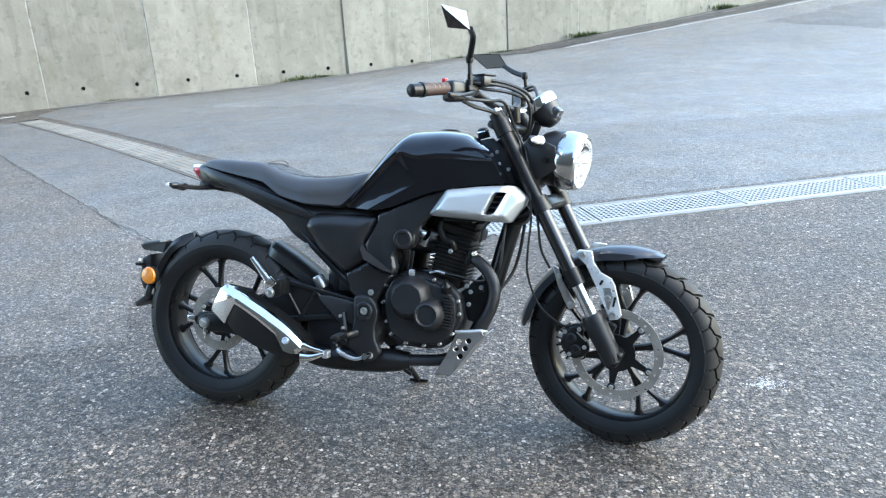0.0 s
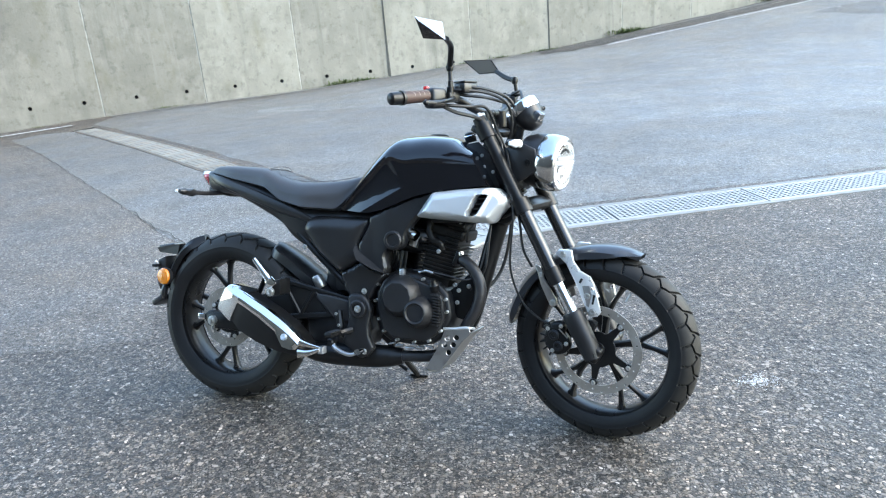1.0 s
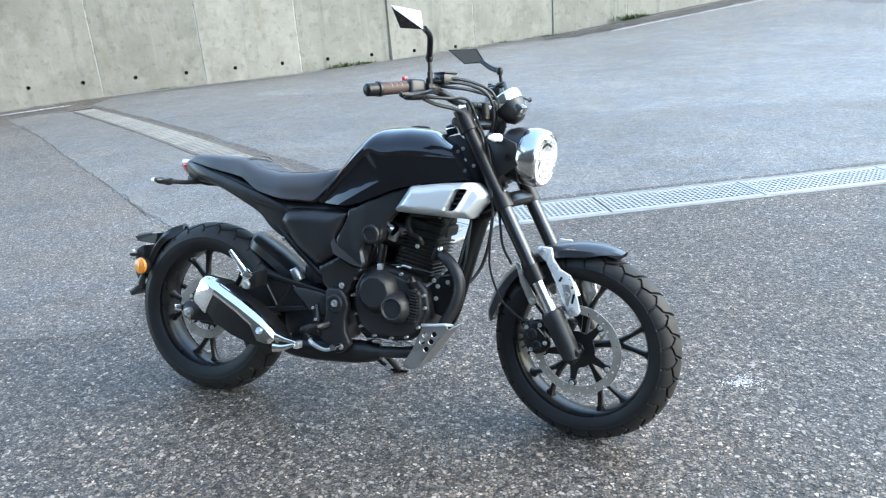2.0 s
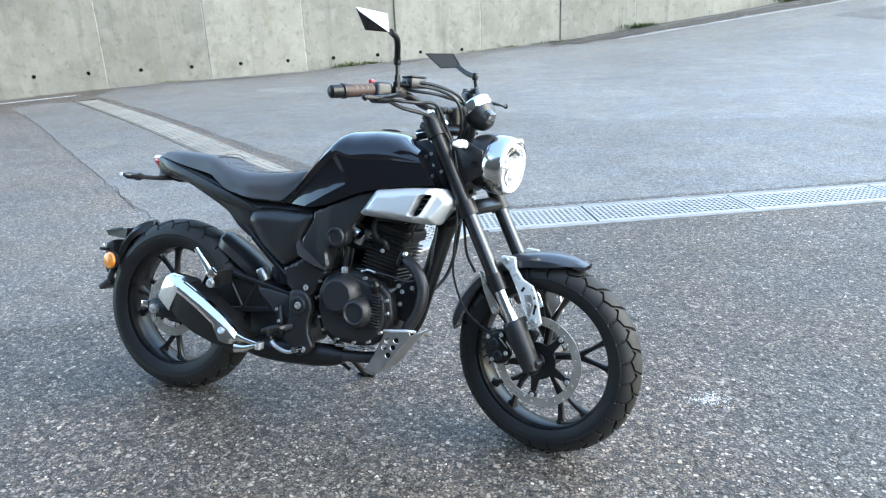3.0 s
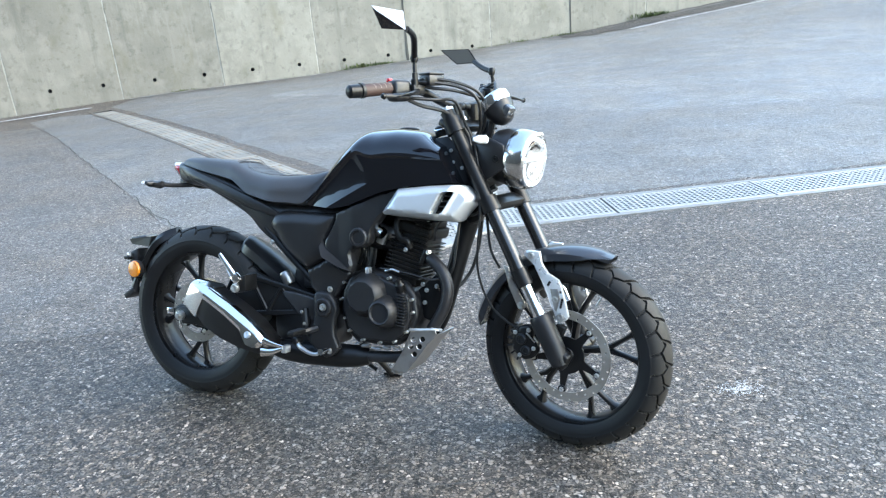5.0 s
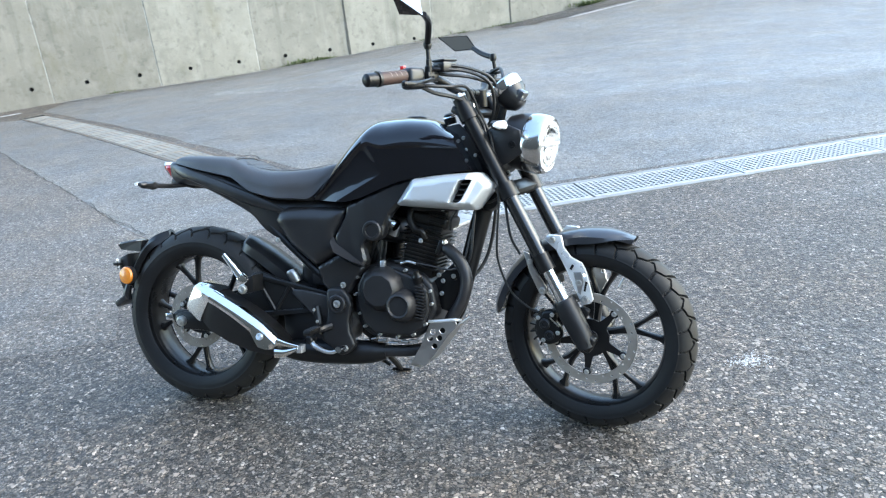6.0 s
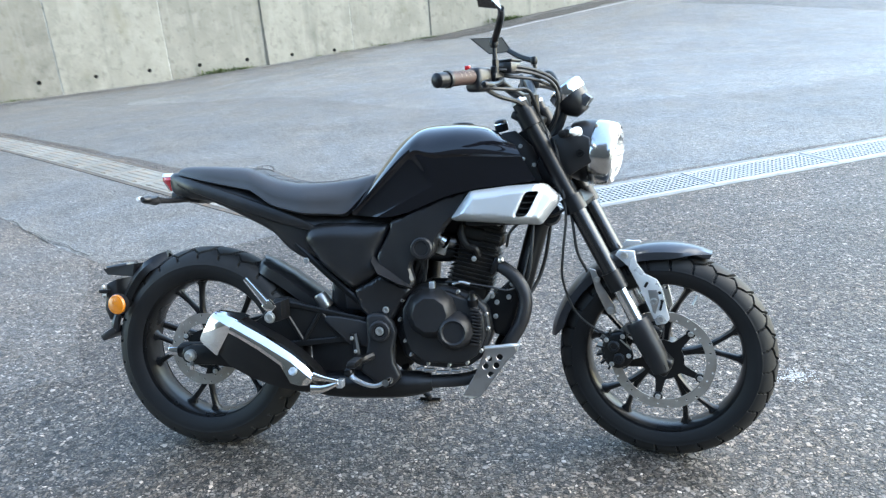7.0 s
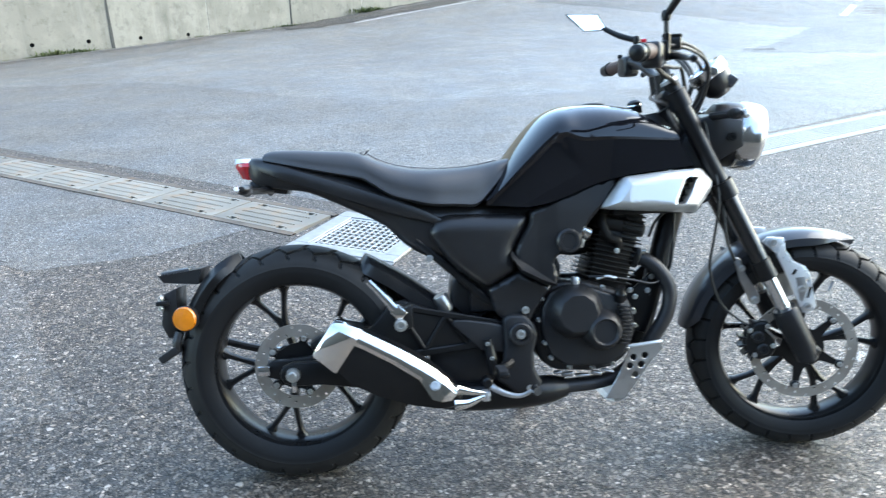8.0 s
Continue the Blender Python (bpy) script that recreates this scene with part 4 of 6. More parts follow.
def seat():
    def pad(xs, e):
        rings = []
        for x in xs:
            t, b, h = between(x, SEAT_TOP), between(x, SEAT_LOW), between(x, SEAT_HALF)
            half = [(0, t), (0.45 * h, t - 0.02 * (t - b)), (0.78 * h, t - 0.10 * (t - b)), (0.96 * h, t - 0.36 * (t - b)), (h, t - 0.75 * (t - b)), (0.94 * h, b), (0, b)]
            rings.append([(x, -y, z) for y, z in half] + [(x, y, z) for y, z in half[-2:0:-1]])
        return skin(rings, 3, 3)

    front = part("seat", pad((0.178, 0.190, 0.22, 0.26, 0.31, 0.36, 0.42, 0.47, 0.50, 0.53, 0.555, 0.566), 3), M_SEAT, label="black leather rider seat with stitched seams", angle=60)
    part("pillion_seat", pad((-0.062, -0.055, -0.03, 0.03, 0.09, 0.15, 0.176, 0.190), 3), M_SEAT, label="black leather passenger seat pad", angle=60)
    ring = []
    for k in range(13):
        a = -1.0 + 2.0 * k / 12
        h, t = between(0.183, SEAT_HALF), between(0.183, SEAT_TOP)
        ring.append((0.183 + 0.012 * abs(a) ** 2, a * h * 0.98, t + 0.003 - 0.045 * abs(a) ** 4))
    part("piping", tube(ring, 0.0022, 6), M_SEAT, front)
    for x in (0.142, 0.168):
        h, t = between(x, SEAT_HALF), between(x, SEAT_TOP)
        band = [(x + 0.010 * abs(a) ** 2, a * h * 0.97, t + 0.0015 - 0.040 * abs(a) ** 4) for a in [-1 + 2 * k / 12 for k in range(13)]]
        part("strap_seam", tube(band, 0.0011, 6), M_SEAM, front, "pale stitched seam")
    for s in (-1, 1):
        line = [(0.20, s * 0.03, 0.541), (0.23, s * 0.065, 0.524), (0.28, s * 0.085, 0.506), (0.36, s * 0.09, 0.4965), (0.45, s * 0.085, 0.4985), (0.53, s * 0.055, 0.5125)]
        part("edge_seam", tube(line, 0.0012, 6), M_SEAM, front, "pale stitched seam")
    loop = [(0.186 + 0.016 * (1 - u * u), 0.075 * u, between(0.186, SEAT_TOP) + 0.012 * (1 - u * u) + 0.001) for u in [-1 + 2 * k / 10 for k in range(11)]]
    part("strap_loop", tube(loop, 0.0016, 6), M_SEAT, front)
    # cross stitching on the pad
    bm = bmesh.new()
    for k in range(7):
        x = 0.23 + 0.042 * k
        z = between(x, SEAT_TOP)
        add(bm, tube([(x, -0.075, z - 0.0015), (x + 0.008, 0, z + 0.0012), (x, 0.075, z - 0.0015)], 0.0007, 5))
    part("seam", bm, M_SEAT, front)


seat()


def tail():
    rings = []
    for x, t, b, h in ((-0.102, 0.534, 0.490, 0.038), (-0.092, 0.540, 0.478, 0.050), (-0.07, 0.540, 0.468, 0.062), (-0.02, 0.531, 0.457, 0.072), (0.05, 0.512, 0.446, 0.084), (0.15, 0.486, 0.402, 0.095), (0.24, 0.452, 0.355, 0.102), (0.287, 0.432, 0.308, 0.104), (0.348, 0.415, 0.272, 0.106), (0.42, 0.410, 0.262, 0.102), (0.50, 0.408, 0.262, 0.092), (0.60, 0.402, 0.27, 0.088)):
        half = [(0, t), (0.8 * h, t - 0.06 * (t - b)), (h, t - 0.3 * (t - b)), (0.97 * h, t - 0.72 * (t - b)), (0.8 * h, b), (0, b)]
        rings.append([(x, -y, z) for y, z in half] + [(x, y, z) for y, z in half[-2:0:-1]])
    body = part("tail_cover", skin(rings, 3, 2), M_MATTE, label="matte black tail cover", angle=45)

    def rail(s):
        pts = [(-0.084, s * 0.050, 0.520), (-0.02, s * 0.078, 0.500), (0.06, s * 0.092, 0.474), (0.16, s * 0.104, 0.440), (0.26, s * 0.112, 0.405), (0.34, s * 0.114, 0.378), (0.405, s * 0.110, 0.350)]
        return part("side_rail", tube(pts, [0.012, 0.018, 0.02, 0.021, 0.02, 0.014, 0.004], 10, flat=0.45), M_MATTE, body)

    both(rail)
    lamp_rings = []
    for x, top, bottom, wide, narrow in ((-0.092, 0.528, 0.484, 0.042, 0.026), (-0.112, 0.528, 0.484, 0.042, 0.024), (-0.130, 0.526, 0.488, 0.034, 0.014), (-0.139, 0.522, 0.498, 0.020, 0.008)):
        mid = top - 0.25 * (top - bottom)
        lamp_rings.append([(x, 0.94 * wide, top), (x, wide, mid), (x + 0.006, narrow, bottom), (x + 0.006, -narrow, bottom), (x, -wide, mid), (x, -0.94 * wide, top)])
    lamp = part("tail_light", chamfer(loft(lamp_rings), 0.0025, segments=2, angle=25), M_RED, label="red tail light with a white highlight along its top", angle=40)
    # white block modelled for the specular highlight on top of the red lens
    part("white_glint", chamfer(loft([[(x, -0.85 * h, 0.538), (x, 0.85 * h, 0.538), (x, h, 0.527), (x, -h, 0.527)] for x, h in ((-0.096, 0.040), (-0.116, 0.041), (-0.133, 0.033), (-0.141, 0.020))]), 0.002, segments=2, angle=25), M_CLEAR, lamp, "white strip for the highlight on the red lens", angle=40)
    under = part("tail_bracket", box((0.10, 0.075, 0.022), (-0.055, 0, 0.462), 0.006, (0, 10, 0)), M_MATTE)

    def blinker(s):
        arm = part("turn_signal", tube([(-0.045, s * 0.03, 0.458), (-0.07, s * 0.09, 0.454), (-0.082, s * 0.15, 0.456)], [0.009, 0.008, 0.009], 10), M_MATTE, label="black rear turn signal with a clear lens")
        part("housing", tube([(-0.080, s * 0.140, 0.456), (-0.083, s * 0.16, 0.456), (-0.084, s * 0.20, 0.458), (-0.084, s * 0.222, 0.460)], [0.010, 0.016, 0.017, 0.008], 12, flat=0.7), M_MATTE, arm)
        part("lens", tube([(-0.092, s * 0.155, 0.456), (-0.096, s * 0.19, 0.458), (-0.095, s * 0.225, 0.460)], [0.008, 0.013, 0.006], 10, flat=0.8), M_CLEAR, arm, "clear lens")
        return arm

    both(blinker)


tail()


def edge_gap(x, z, outline):
    """How far a place lies from the nearest side of an outline."""
    best = 9.0
    for (ax, az), (bx, bz) in zip(outline, outline[1:] + outline[:1]):
        dx, dz = bx - ax, bz - az
        t = min(1, max(0, ((x - ax) * dx + (z - az) * dz) / (dx * dx + dz * dz)))
        best = min(best, math.hypot(x - ax - t * dx, z - az - t * dz))
    return best


def moulded(outline, face, deep, s, holes=(), fine=0.012):
    """A moulded panel in x and z: face(x, z, gap) is how far out its skin lies; its rim turns in by deep."""
    bm = bmesh.new()
    edges = []
    for loop in (outline, *holes):
        vs = []
        for (ax, az), (bx, bz) in zip(loop, loop[1:] + loop[:1]):
            n = max(1, round(math.hypot(bx - ax, bz - az) / fine))
            vs += [bm.verts.new((ax + (bx - ax) * k / n, 0, az + (bz - az) * k / n)) for k in range(n)]
        edges += [bm.edges.new((vs[k], vs[k - 1])) for k in range(len(vs))]
    bmesh.ops.triangle_fill(bm, edges=edges, use_beauty=True)
    for _ in range(5):
        long = [e for e in bm.edges if e.calc_length() > fine * 1.25 and not e.is_boundary]
        if not long:
            break
        bmesh.ops.subdivide_edges(bm, edges=long, cuts=1)
        bmesh.ops.triangulate(bm, faces=[f for f in bm.faces if len(f.verts) > 3])
        bmesh.ops.beautify_fill(bm, faces=bm.faces[:], edges=[e for e in bm.edges if not e.is_boundary])
    for v in bm.verts:
        gap = 0.0 if v.is_boundary else min(edge_gap(v.co.x, v.co.z, loop) for loop in (outline, *holes))
        v.co.y = s * face(v.co.x, v.co.z, gap)
    got = bmesh.ops.extrude_edge_only(bm, edges=[e for e in bm.edges if e.is_boundary])
    for v in got["geom"]:
        if isinstance(v, bmesh.types.BMVert):
            v.co.y -= s * deep
    return bm


def rounded(outline, cut=0.012, steps=3):
    """An outline with its corners rounded off."""
    out = []
    for k, q in enumerate(outline):
        p, q, r = Vector(outline[k - 1]), Vector(q), Vector(outline[(k + 1) % len(outline)])
        a = q + (p - q).normalized() * min(cut, (p - q).length * 0.4)
        b = q + (r - q).normalized() * min(cut, (r - q).length * 0.4)
        for j in range(steps + 1):
            t = j / steps
            out.append(tuple(a * (1 - t) ** 2 + q * 2 * t * (1 - t) + b * t * t))
    return out


def swell(gap, wide):
    t = min(1.0, gap / wide)
    return math.sqrt(max(0.0, 1 - (1 - t) ** 2))


def panels(s):
    out = rounded([(0.347, 0.330), (0.362, 0.364), (0.395, 0.379), (0.600, 0.374), (0.598, 0.352), (0.560, 0.282), (0.568, 0.232), (0.529, 0.208), (0.491, 0.188), (0.450, 0.215), (0.400, 0.256)], 0.022)
    side = part("side_cover", moulded(out, lambda x, z, g: 0.108 + 0.024 * swell(g, 0.045) - 0.10 * max(0, z - 0.34), 0.02, s), M_MATTE, label="matte black side cover panel", angle=50)
    out = rounded([(0.606, 0.380), (0.66, 0.401), (0.734, 0.434), (0.838, 0.466), (0.800, 0.402), (0.768, 0.366), (0.738, 0.330), (0.732, 0.288), (0.706, 0.268), (0.672, 0.270), (0.660, 0.250), (0.672, 0.212), (0.664, 0.190), (0.640, 0.196), (0.574, 0.228), (0.564, 0.282), (0.604, 0.352)], 0.012)

    def cheek(x, z, g):
        return 0.124 + 0.009 * swell(g, 0.010) + 0.006 * min(1.0, max(0.0, (x - 0.62) / 0.05)) - 0.05 * max(0.0, z - 0.38)

    trim = part("frame_cover", moulded(out, cheek, 0.03, s, fine=0.010), M_MATTE, label="matte black frame cover with a round boss", angle=38)
    part("boss", lathe([(0.031, -0.01), (0.031, 0.007), (0.027, 0.011), (0.021, 0.011), (0.019, 0.006), (0, 0.006)], (0.697, s * 0.140, 0.303), (0, s, 0), 28), M_MATTE, trim)
    # the pointed fold over the heel, its rear end catching the light
    part("ridge", chamfer(loft([[(0.552, s * 0.120, 0.286), (0.560, s * 0.124, 0.258), (0.552, s * 0.140, 0.268)], [(0.566, s * 0.126, 0.270), (0.578, s * 0.128, 0.224), (0.574, s * 0.164, 0.238)], [(0.625, s * 0.130, 0.226), (0.630, s * 0.130, 0.196), (0.628, s * 0.158, 0.209)], [(0.664, s * 0.130, 0.204), (0.666, s * 0.130, 0.188), (0.666, s * 0.142, 0.194)]]), 0.003, angle=20), M_MATTE, trim)
    out = rounded([(0.493, 0.186), (0.530, 0.206), (0.572, 0.228), (0.640, 0.196), (0.662, 0.188), (0.640, 0.160), (0.608, 0.112), (0.598, 0.096), (0.540, 0.096), (0.508, 0.128)], 0.010)
    low = part("heel_cover", moulded(out, lambda x, z, g: 0.108 + 0.012 * swell(g, 0.011) + 0.12 * max(0, z - 0.15), 0.03, s), M_MATTE, label="matte black lower frame cover", angle=50)
    part("bolt", bolt((0.586, s * 0.124, 0.130), 0.008, (0, s, 0)), M_BOLT, low)
    part("bolt", bolt((0.349, s * 0.104, 0.270), 0.007, (0, s, 0)), M_BOLT, side)
    # the silver cover under the tank: a body with bevelled edges, and a nose set lower beyond a slanting slot
    out = rounded([(0.781, 0.384), (0.836, 0.457), (0.94, 0.468), (1.040, 0.473), (1.074, 0.440), (1.071, 0.418), (1.026, 0.361), (0.967, 0.365), (0.792, 0.378)], 0.010)
    slot = rounded([(0.954, 0.384), (0.986, 0.386), (1.022, 0.453), (0.985, 0.451)], 0.010)

    def skin_out(x, z, g):
        past = min(1.0, max(0.0, (x - 0.968 - 0.50 * (z - 0.383)) / 0.030))
        body = 0.151 + 0.025 * min(1.0, edge_gap(x, z, out) / 0.020) ** 0.8 + 0.14 * (0.420 - z) * min(1.0, edge_gap(x, z, out) / 0.02)
        return body - past * (0.018 + 0.22 * max(0, x - 0.99)) + 0.008 * min(1.0, max(0, (x - 0.79) / 0.05)) - (0.003 if g < 0.003 else 0.0)

    shroud = part("silver_cover", moulded(out, skin_out, 0.045, s, [slot], 0.0055), M_SILVER, label="satin silver cover with a black louvred slot", angle=42)
    bm = plate([(0.930, 0.374), (1.0, 0.378), (1.038, 0.466), (0.965, 0.464)], s * 0.112, s * 0.120, 0.0)
    for k in range(4):
        f = (k + 0.5) / 4
        add(bm, box((0.050, 0.026, 0.003), (0.968 + 0.036 * f, s * 0.132, 0.388 + 0.064 * f), 0.0, (s * -25, 0, 0)))
    part("louvre", bm, M_MATTE, shroud, "black louvres")
    part("bracket", box((0.16, 0.05, 0.02), (0.90, s * 0.095, 0.372), 0.004), M_SATIN, shroud)
    return shroud


both(panels)


# -- frame, engine and exhaust --
def chassis():
    up = Vector((-math.sin(radians(RAKE)), 0, math.cos(radians(RAKE))))
    foot = HEAD - up * 0.20
    frame_ob = part("frame", tube([tuple(HEAD - up * 0.22), tuple(HEAD - up * 0.02)], 0.032, 16, 1), M_SATIN, label="black steel motorcycle frame")
    part("backbone", tube([tuple(foot + up * 0.06), (0.90, 0, 0.46), (0.75, 0, 0.42), (0.62, 0, 0.38), (0.54, 0, 0.28), (0.55, 0, 0.10)], 0.028, 12), M_SATIN, frame_ob)
    part("down_tube", tube([tuple(foot + up * 0.02), (1.005, 0, 0.33), (0.968, 0, 0.20), (0.93, 0, 0.06), (0.90, 0, 0.0)], [0.030, 0.030, 0.029, 0.027, 0.024], 14), M_SATIN, frame_ob)
    for s in (-1, 1):
        part("seat_rail", tube([(0.62, s * 0.075, 0.37), (0.45, s * 0.08, 0.36), (0.25, s * 0.07, 0.42), (0.05, s * 0.055, 0.47)], 0.012, 8), M_SATIN, frame_ob)
        part("strut", tube([(0.315, s * 0.092, 0.318), (0.40, s * 0.096, 0.240), (0.50, s * 0.092, 0.150)], 0.011, 10), M_SATIN, frame_ob)
        plt = part("pivot_plate", plate([(0.528, 0.112), (0.545, 0.122), (0.585, 0.120), (0.606, 0.096), (0.616, 0.068), (0.604, 0.020), (0.606, -0.02), (0.626, -0.060), (0.600, -0.088), (0.572, -0.096), (0.530, -0.062), (0.506, -0.046), (0.524, 0.0), (0.530, 0.04)], s * 0.105, s * 0.135, 0.010, segments=3), M_ENGINE, label="black cast pivot plate")
        part("collar", lathe([(0.030, 0), (0.030, 0.012), (0.026, 0.015), (0.018, 0.015), (0.017, 0.008), (0, 0.008)], (0.570, s * 0.133, 0.072), (0, s, 0), 26), M_ENGINE, plt)
        part("bolt", bolt((0.570, s * 0.141, 0.072), 0.010, (0, s, 0), 0.008), M_BOLT, plt)
        part("bolt", bolt((0.592, s * 0.135, -0.070), 0.008, (0, s, 0)), M_BOLT, plt)
        gus = part("head_gusset", plate([(0.915, 0.615), (0.955, 0.622), (1.002, 0.575), (1.045, 0.485), (1.02, 0.468), (0.955, 0.478), (0.94, 0.55)], s * 0.048, s * 0.056, 0.002), M_MATTE, label="black bracket beside the steering head")
        for x, z in ((0.968, 0.578), (0.975, 0.542), (1.005, 0.525), (0.995, 0.495)):
            part("bolt", bolt((x, s * 0.056, z), 0.0048, (0, s, 0)), M_BOLT, gus)
        mount = part("engine_mount", plate([(0.862, 0.138), (0.900, 0.172), (0.955, 0.222), (0.968, 0.19), (0.945, 0.10), (0.92, 0.04), (0.885, 0.05), (0.868, 0.11)], s * 0.040, s * 0.050, 0.003), M_SATIN, label="black engine mounting plate")
        for x, z in ((0.880, 0.158), (0.893, 0.140), (0.927, 0.155), (0.938, 0.192), (0.888, 0.10)):
            part("bolt", bolt((x, s * 0.050, z), 0.006, (0, s, 0)), M_BOLT, mount)
    part("battery_box", box((0.17, 0.15, 0.27), (0.535, 0, 0.255), 0.01), M_MATTE, label="black plastic box under the seat")
    part("air_box", box((0.15, 0.11, 0.13), (0.735, 0.045, 0.375), 0.015), M_CYL, label="black plastic air box")
    lock = part("key_lock", lathe([(0.019, 0), (0.019, 0.020), (0.016, 0.030), (0.010, 0.034), (0, 0.034)], (0.915, -0.005, 0.626), (-0.2, -0.2, 1), 18), M_SATIN, label="black key lock with a bright rim")
    part("rim", lathe([(0.0195, 0.018), (0.021, 0.021), (0.0195, 0.024), (0.018, 0.021)], (0.915, -0.005, 0.626), (-0.2, -0.2, 1), 18, True), M_CHROME, lock)
    part("horn", lathe([(0.0, 0.0), (0.03, 0.0), (0.034, 0.012), (0.03, 0.03), (0.0, 0.034)], (1.045, -0.03, 0.385), (0, -1, 0.2), 20), M_SATIN, label="black horn under the steering head")
    hose = part("hose", tube([(1.0, -0.05, 0.37), (0.995, -0.06, 0.30), (0.985, -0.06, 0.22), (0.955, -0.055, 0.165)], 0.0045, 8), M_CABLE, label="thin black hose beside the down tube")
    part("breather_hose", tube([(1.048, 0.02, 0.372), (1.042, 0.03, 0.330), (1.030, 0.035, 0.262), (1.008, 0.03, 0.195), (0.972, 0.0, 0.146), (0.93, -0.05, 0.146)], 0.0055, 8), M_CABLE, label="black hose looped beside the down tube")
    part("hose", tube([(1.03, -0.08, 0.40), (0.99, -0.10, 0.385), (0.94, -0.09, 0.345), (0.925, -0.07, 0.30)], 0.004, 8), M_CABLE)
    part("hose", tube([(1.10, -0.09, 0.41), (1.06, -0.09, 0.385), (1.02, -0.05, 0.38)], 0.004, 8), M_CABLE)


chassis()


def engine():
    case = part("engine", plate([(0.606, 0.130), (0.640, 0.180), (0.680, 0.198), (0.755, 0.194), (0.840, 0.165), (0.872, 0.130), (0.884, 0.060), (0.858, -0.008), (0.815, -0.038), (0.765, -0.046), (0.668, -0.040), (0.625, -0.010), (0.606, 0.050)], -0.092, 0.105, 0.016, segments=3), M_ENGINE, label="black single-cylinder engine with finned cylinder")
    part("clutch_cover", plate([(0.630, 0.130), (0.652, 0.172), (0.700, 0.190), (0.760, 0.180), (0.820, 0.158), (0.862, 0.118), (0.866, 0.055), (0.842, 0.0), (0.800, -0.026), (0.690, -0.022), (0.648, 0.010), (0.628, 0.070)], -0.118, -0.090, 0.009, segments=3), M_ENGINE, case)
    part("clutch_dome", lathe([(0.074, 0.0), (0.073, 0.008), (0.051, 0.043), (0.048, 0.045), (0, 0.045)], (0.716, -0.114, 0.120), (0, -1, 0), 10), M_ENGINE, case, "faceted black clutch cover")
    dome = part("filter_dome", lathe([(0.055, 0.0), (0.054, 0.016), (0.040, 0.047), (0.034, 0.051), (0.031, 0.049), (0.029, 0.045), (0, 0.045)], (0.782, -0.114, 0.072), (0, -1, 0), 14), M_ENGINE, case, "round black oil filter cover")
    bm = bmesh.new()
    for k in range(11):
        add(bm, box((0.026, 0.024, 0.0045), (0.838 + 0.006 * math.sin(k * 0.3), -0.126, 0.035 + 0.0095 * k), 0.001, (0, 10, 0), 1))
    part("ribs", bm, M_ENGINE, case)
    part("breather", lathe([(0.016, 0), (0.016, 0.022), (0.011, 0.028), (0.008, 0.04), (0, 0.04)], (0.832, -0.112, 0.145), (0, -0.5, 0.9), 16), M_SATIN, case)
    cap = part("oil_cap", box((0.016, 0.020, 0.026), (0.718, -0.112, 0.196), 0.004), M_ALU, case, "bright oil filler cap")
    for x, z in ((0.632, 0.155), (0.622, 0.100), (0.636, 0.040), (0.652, 0.0), (0.700, -0.026), (0.760, -0.030), (0.812, -0.022), (0.852, 0.012), (0.872, 0.075), (0.868, 0.115), (0.838, 0.155), (0.790, 0.178)):
        part("bolt", bolt((x, -0.100, z), 0.0045, (0, -1, 0), 0.02), M_BOLT, case)
    for k, (x, z, w) in enumerate(((0.672, -0.044, 0.022), (0.700, -0.050, 0.030), (0.738, -0.054, 0.036), (0.775, -0.051, 0.026), (0.806, -0.046, 0.030))):
        part("sump_lug", box((w, 0.018, 0.006 + 0.004 * (k % 2)), (x, -0.086, z), 0.003, (0, 6 * (k - 2), 0)), M_BRUSHED, case)
    # cylinder and head
    block = part("cylinder", box((0.108, 0.138, 0.20), (0.832, 0, 0.255), 0.012, (0, 14, 0)), M_CYL, label="black finned cylinder")
    for k in range(10):
        z = 0.190 + 0.0118 * k
        fin = box((0.128 + 0.003 * math.sin(k), 0.158, 0.0042), (0.808 + (z - 0.16) * 0.25, 0, z), 0.0018, (0, 14, 0), 1)
        part("fin", fin, M_CYL, block)
    head = part("cylinder_head", box((0.135, 0.150, 0.040), (0.852, 0, 0.332), 0.012, (0, 14, 0), 3), M_CYL, block)
    part("head_cover", box((0.120, 0.125, 0.030), (0.858, 0, 0.360), 0.010, (0, 14, 0), 3), M_CYL, block)
    for k in range(6):
        part("fin", box((0.05, 0.01, 0.0045), (0.876 + 0.003 * k, -0.078, 0.296 + 0.0120 * k), 0.001, (0, 14, 0), 1), M_CYL, block)
    part("water_pipe", tube([(0.800, -0.075, 0.362), (0.800, -0.084, 0.335), (0.815, -0.086, 0.305), (0.838, -0.084, 0.295), (0.846, -0.074, 0.275)], 0.011, 10), M_CYL, block)
    part("bolt", bolt((0.905, -0.076, 0.365), 0.006), M_BOLT, block)
    part("bolt", bolt((0.835, -0.088, 0.268), 0.006), M_BOLT, block)
    # intake
    carb = part("throttle_body", lathe([(0.0, -0.03), (0.023, -0.03), (0.026, -0.01), (0.021, 0.0), (0.024, 0.022), (0.019, 0.045), (0, 0.045)], (0.735, -0.03, 0.318), (0.92, 0, -0.15), 22), M_BRUSHED, label="bright aluminium throttle body")
    part("intake_hose", tube([(0.66, 0, 0.33), (0.70, -0.02, 0.325)], 0.03, 14, 1), M_CABLE, carb)
    part("intake_hose", tube([(0.775, -0.025, 0.31), (0.81, -0.01, 0.315)], 0.024, 14, 1), M_CABLE, carb)
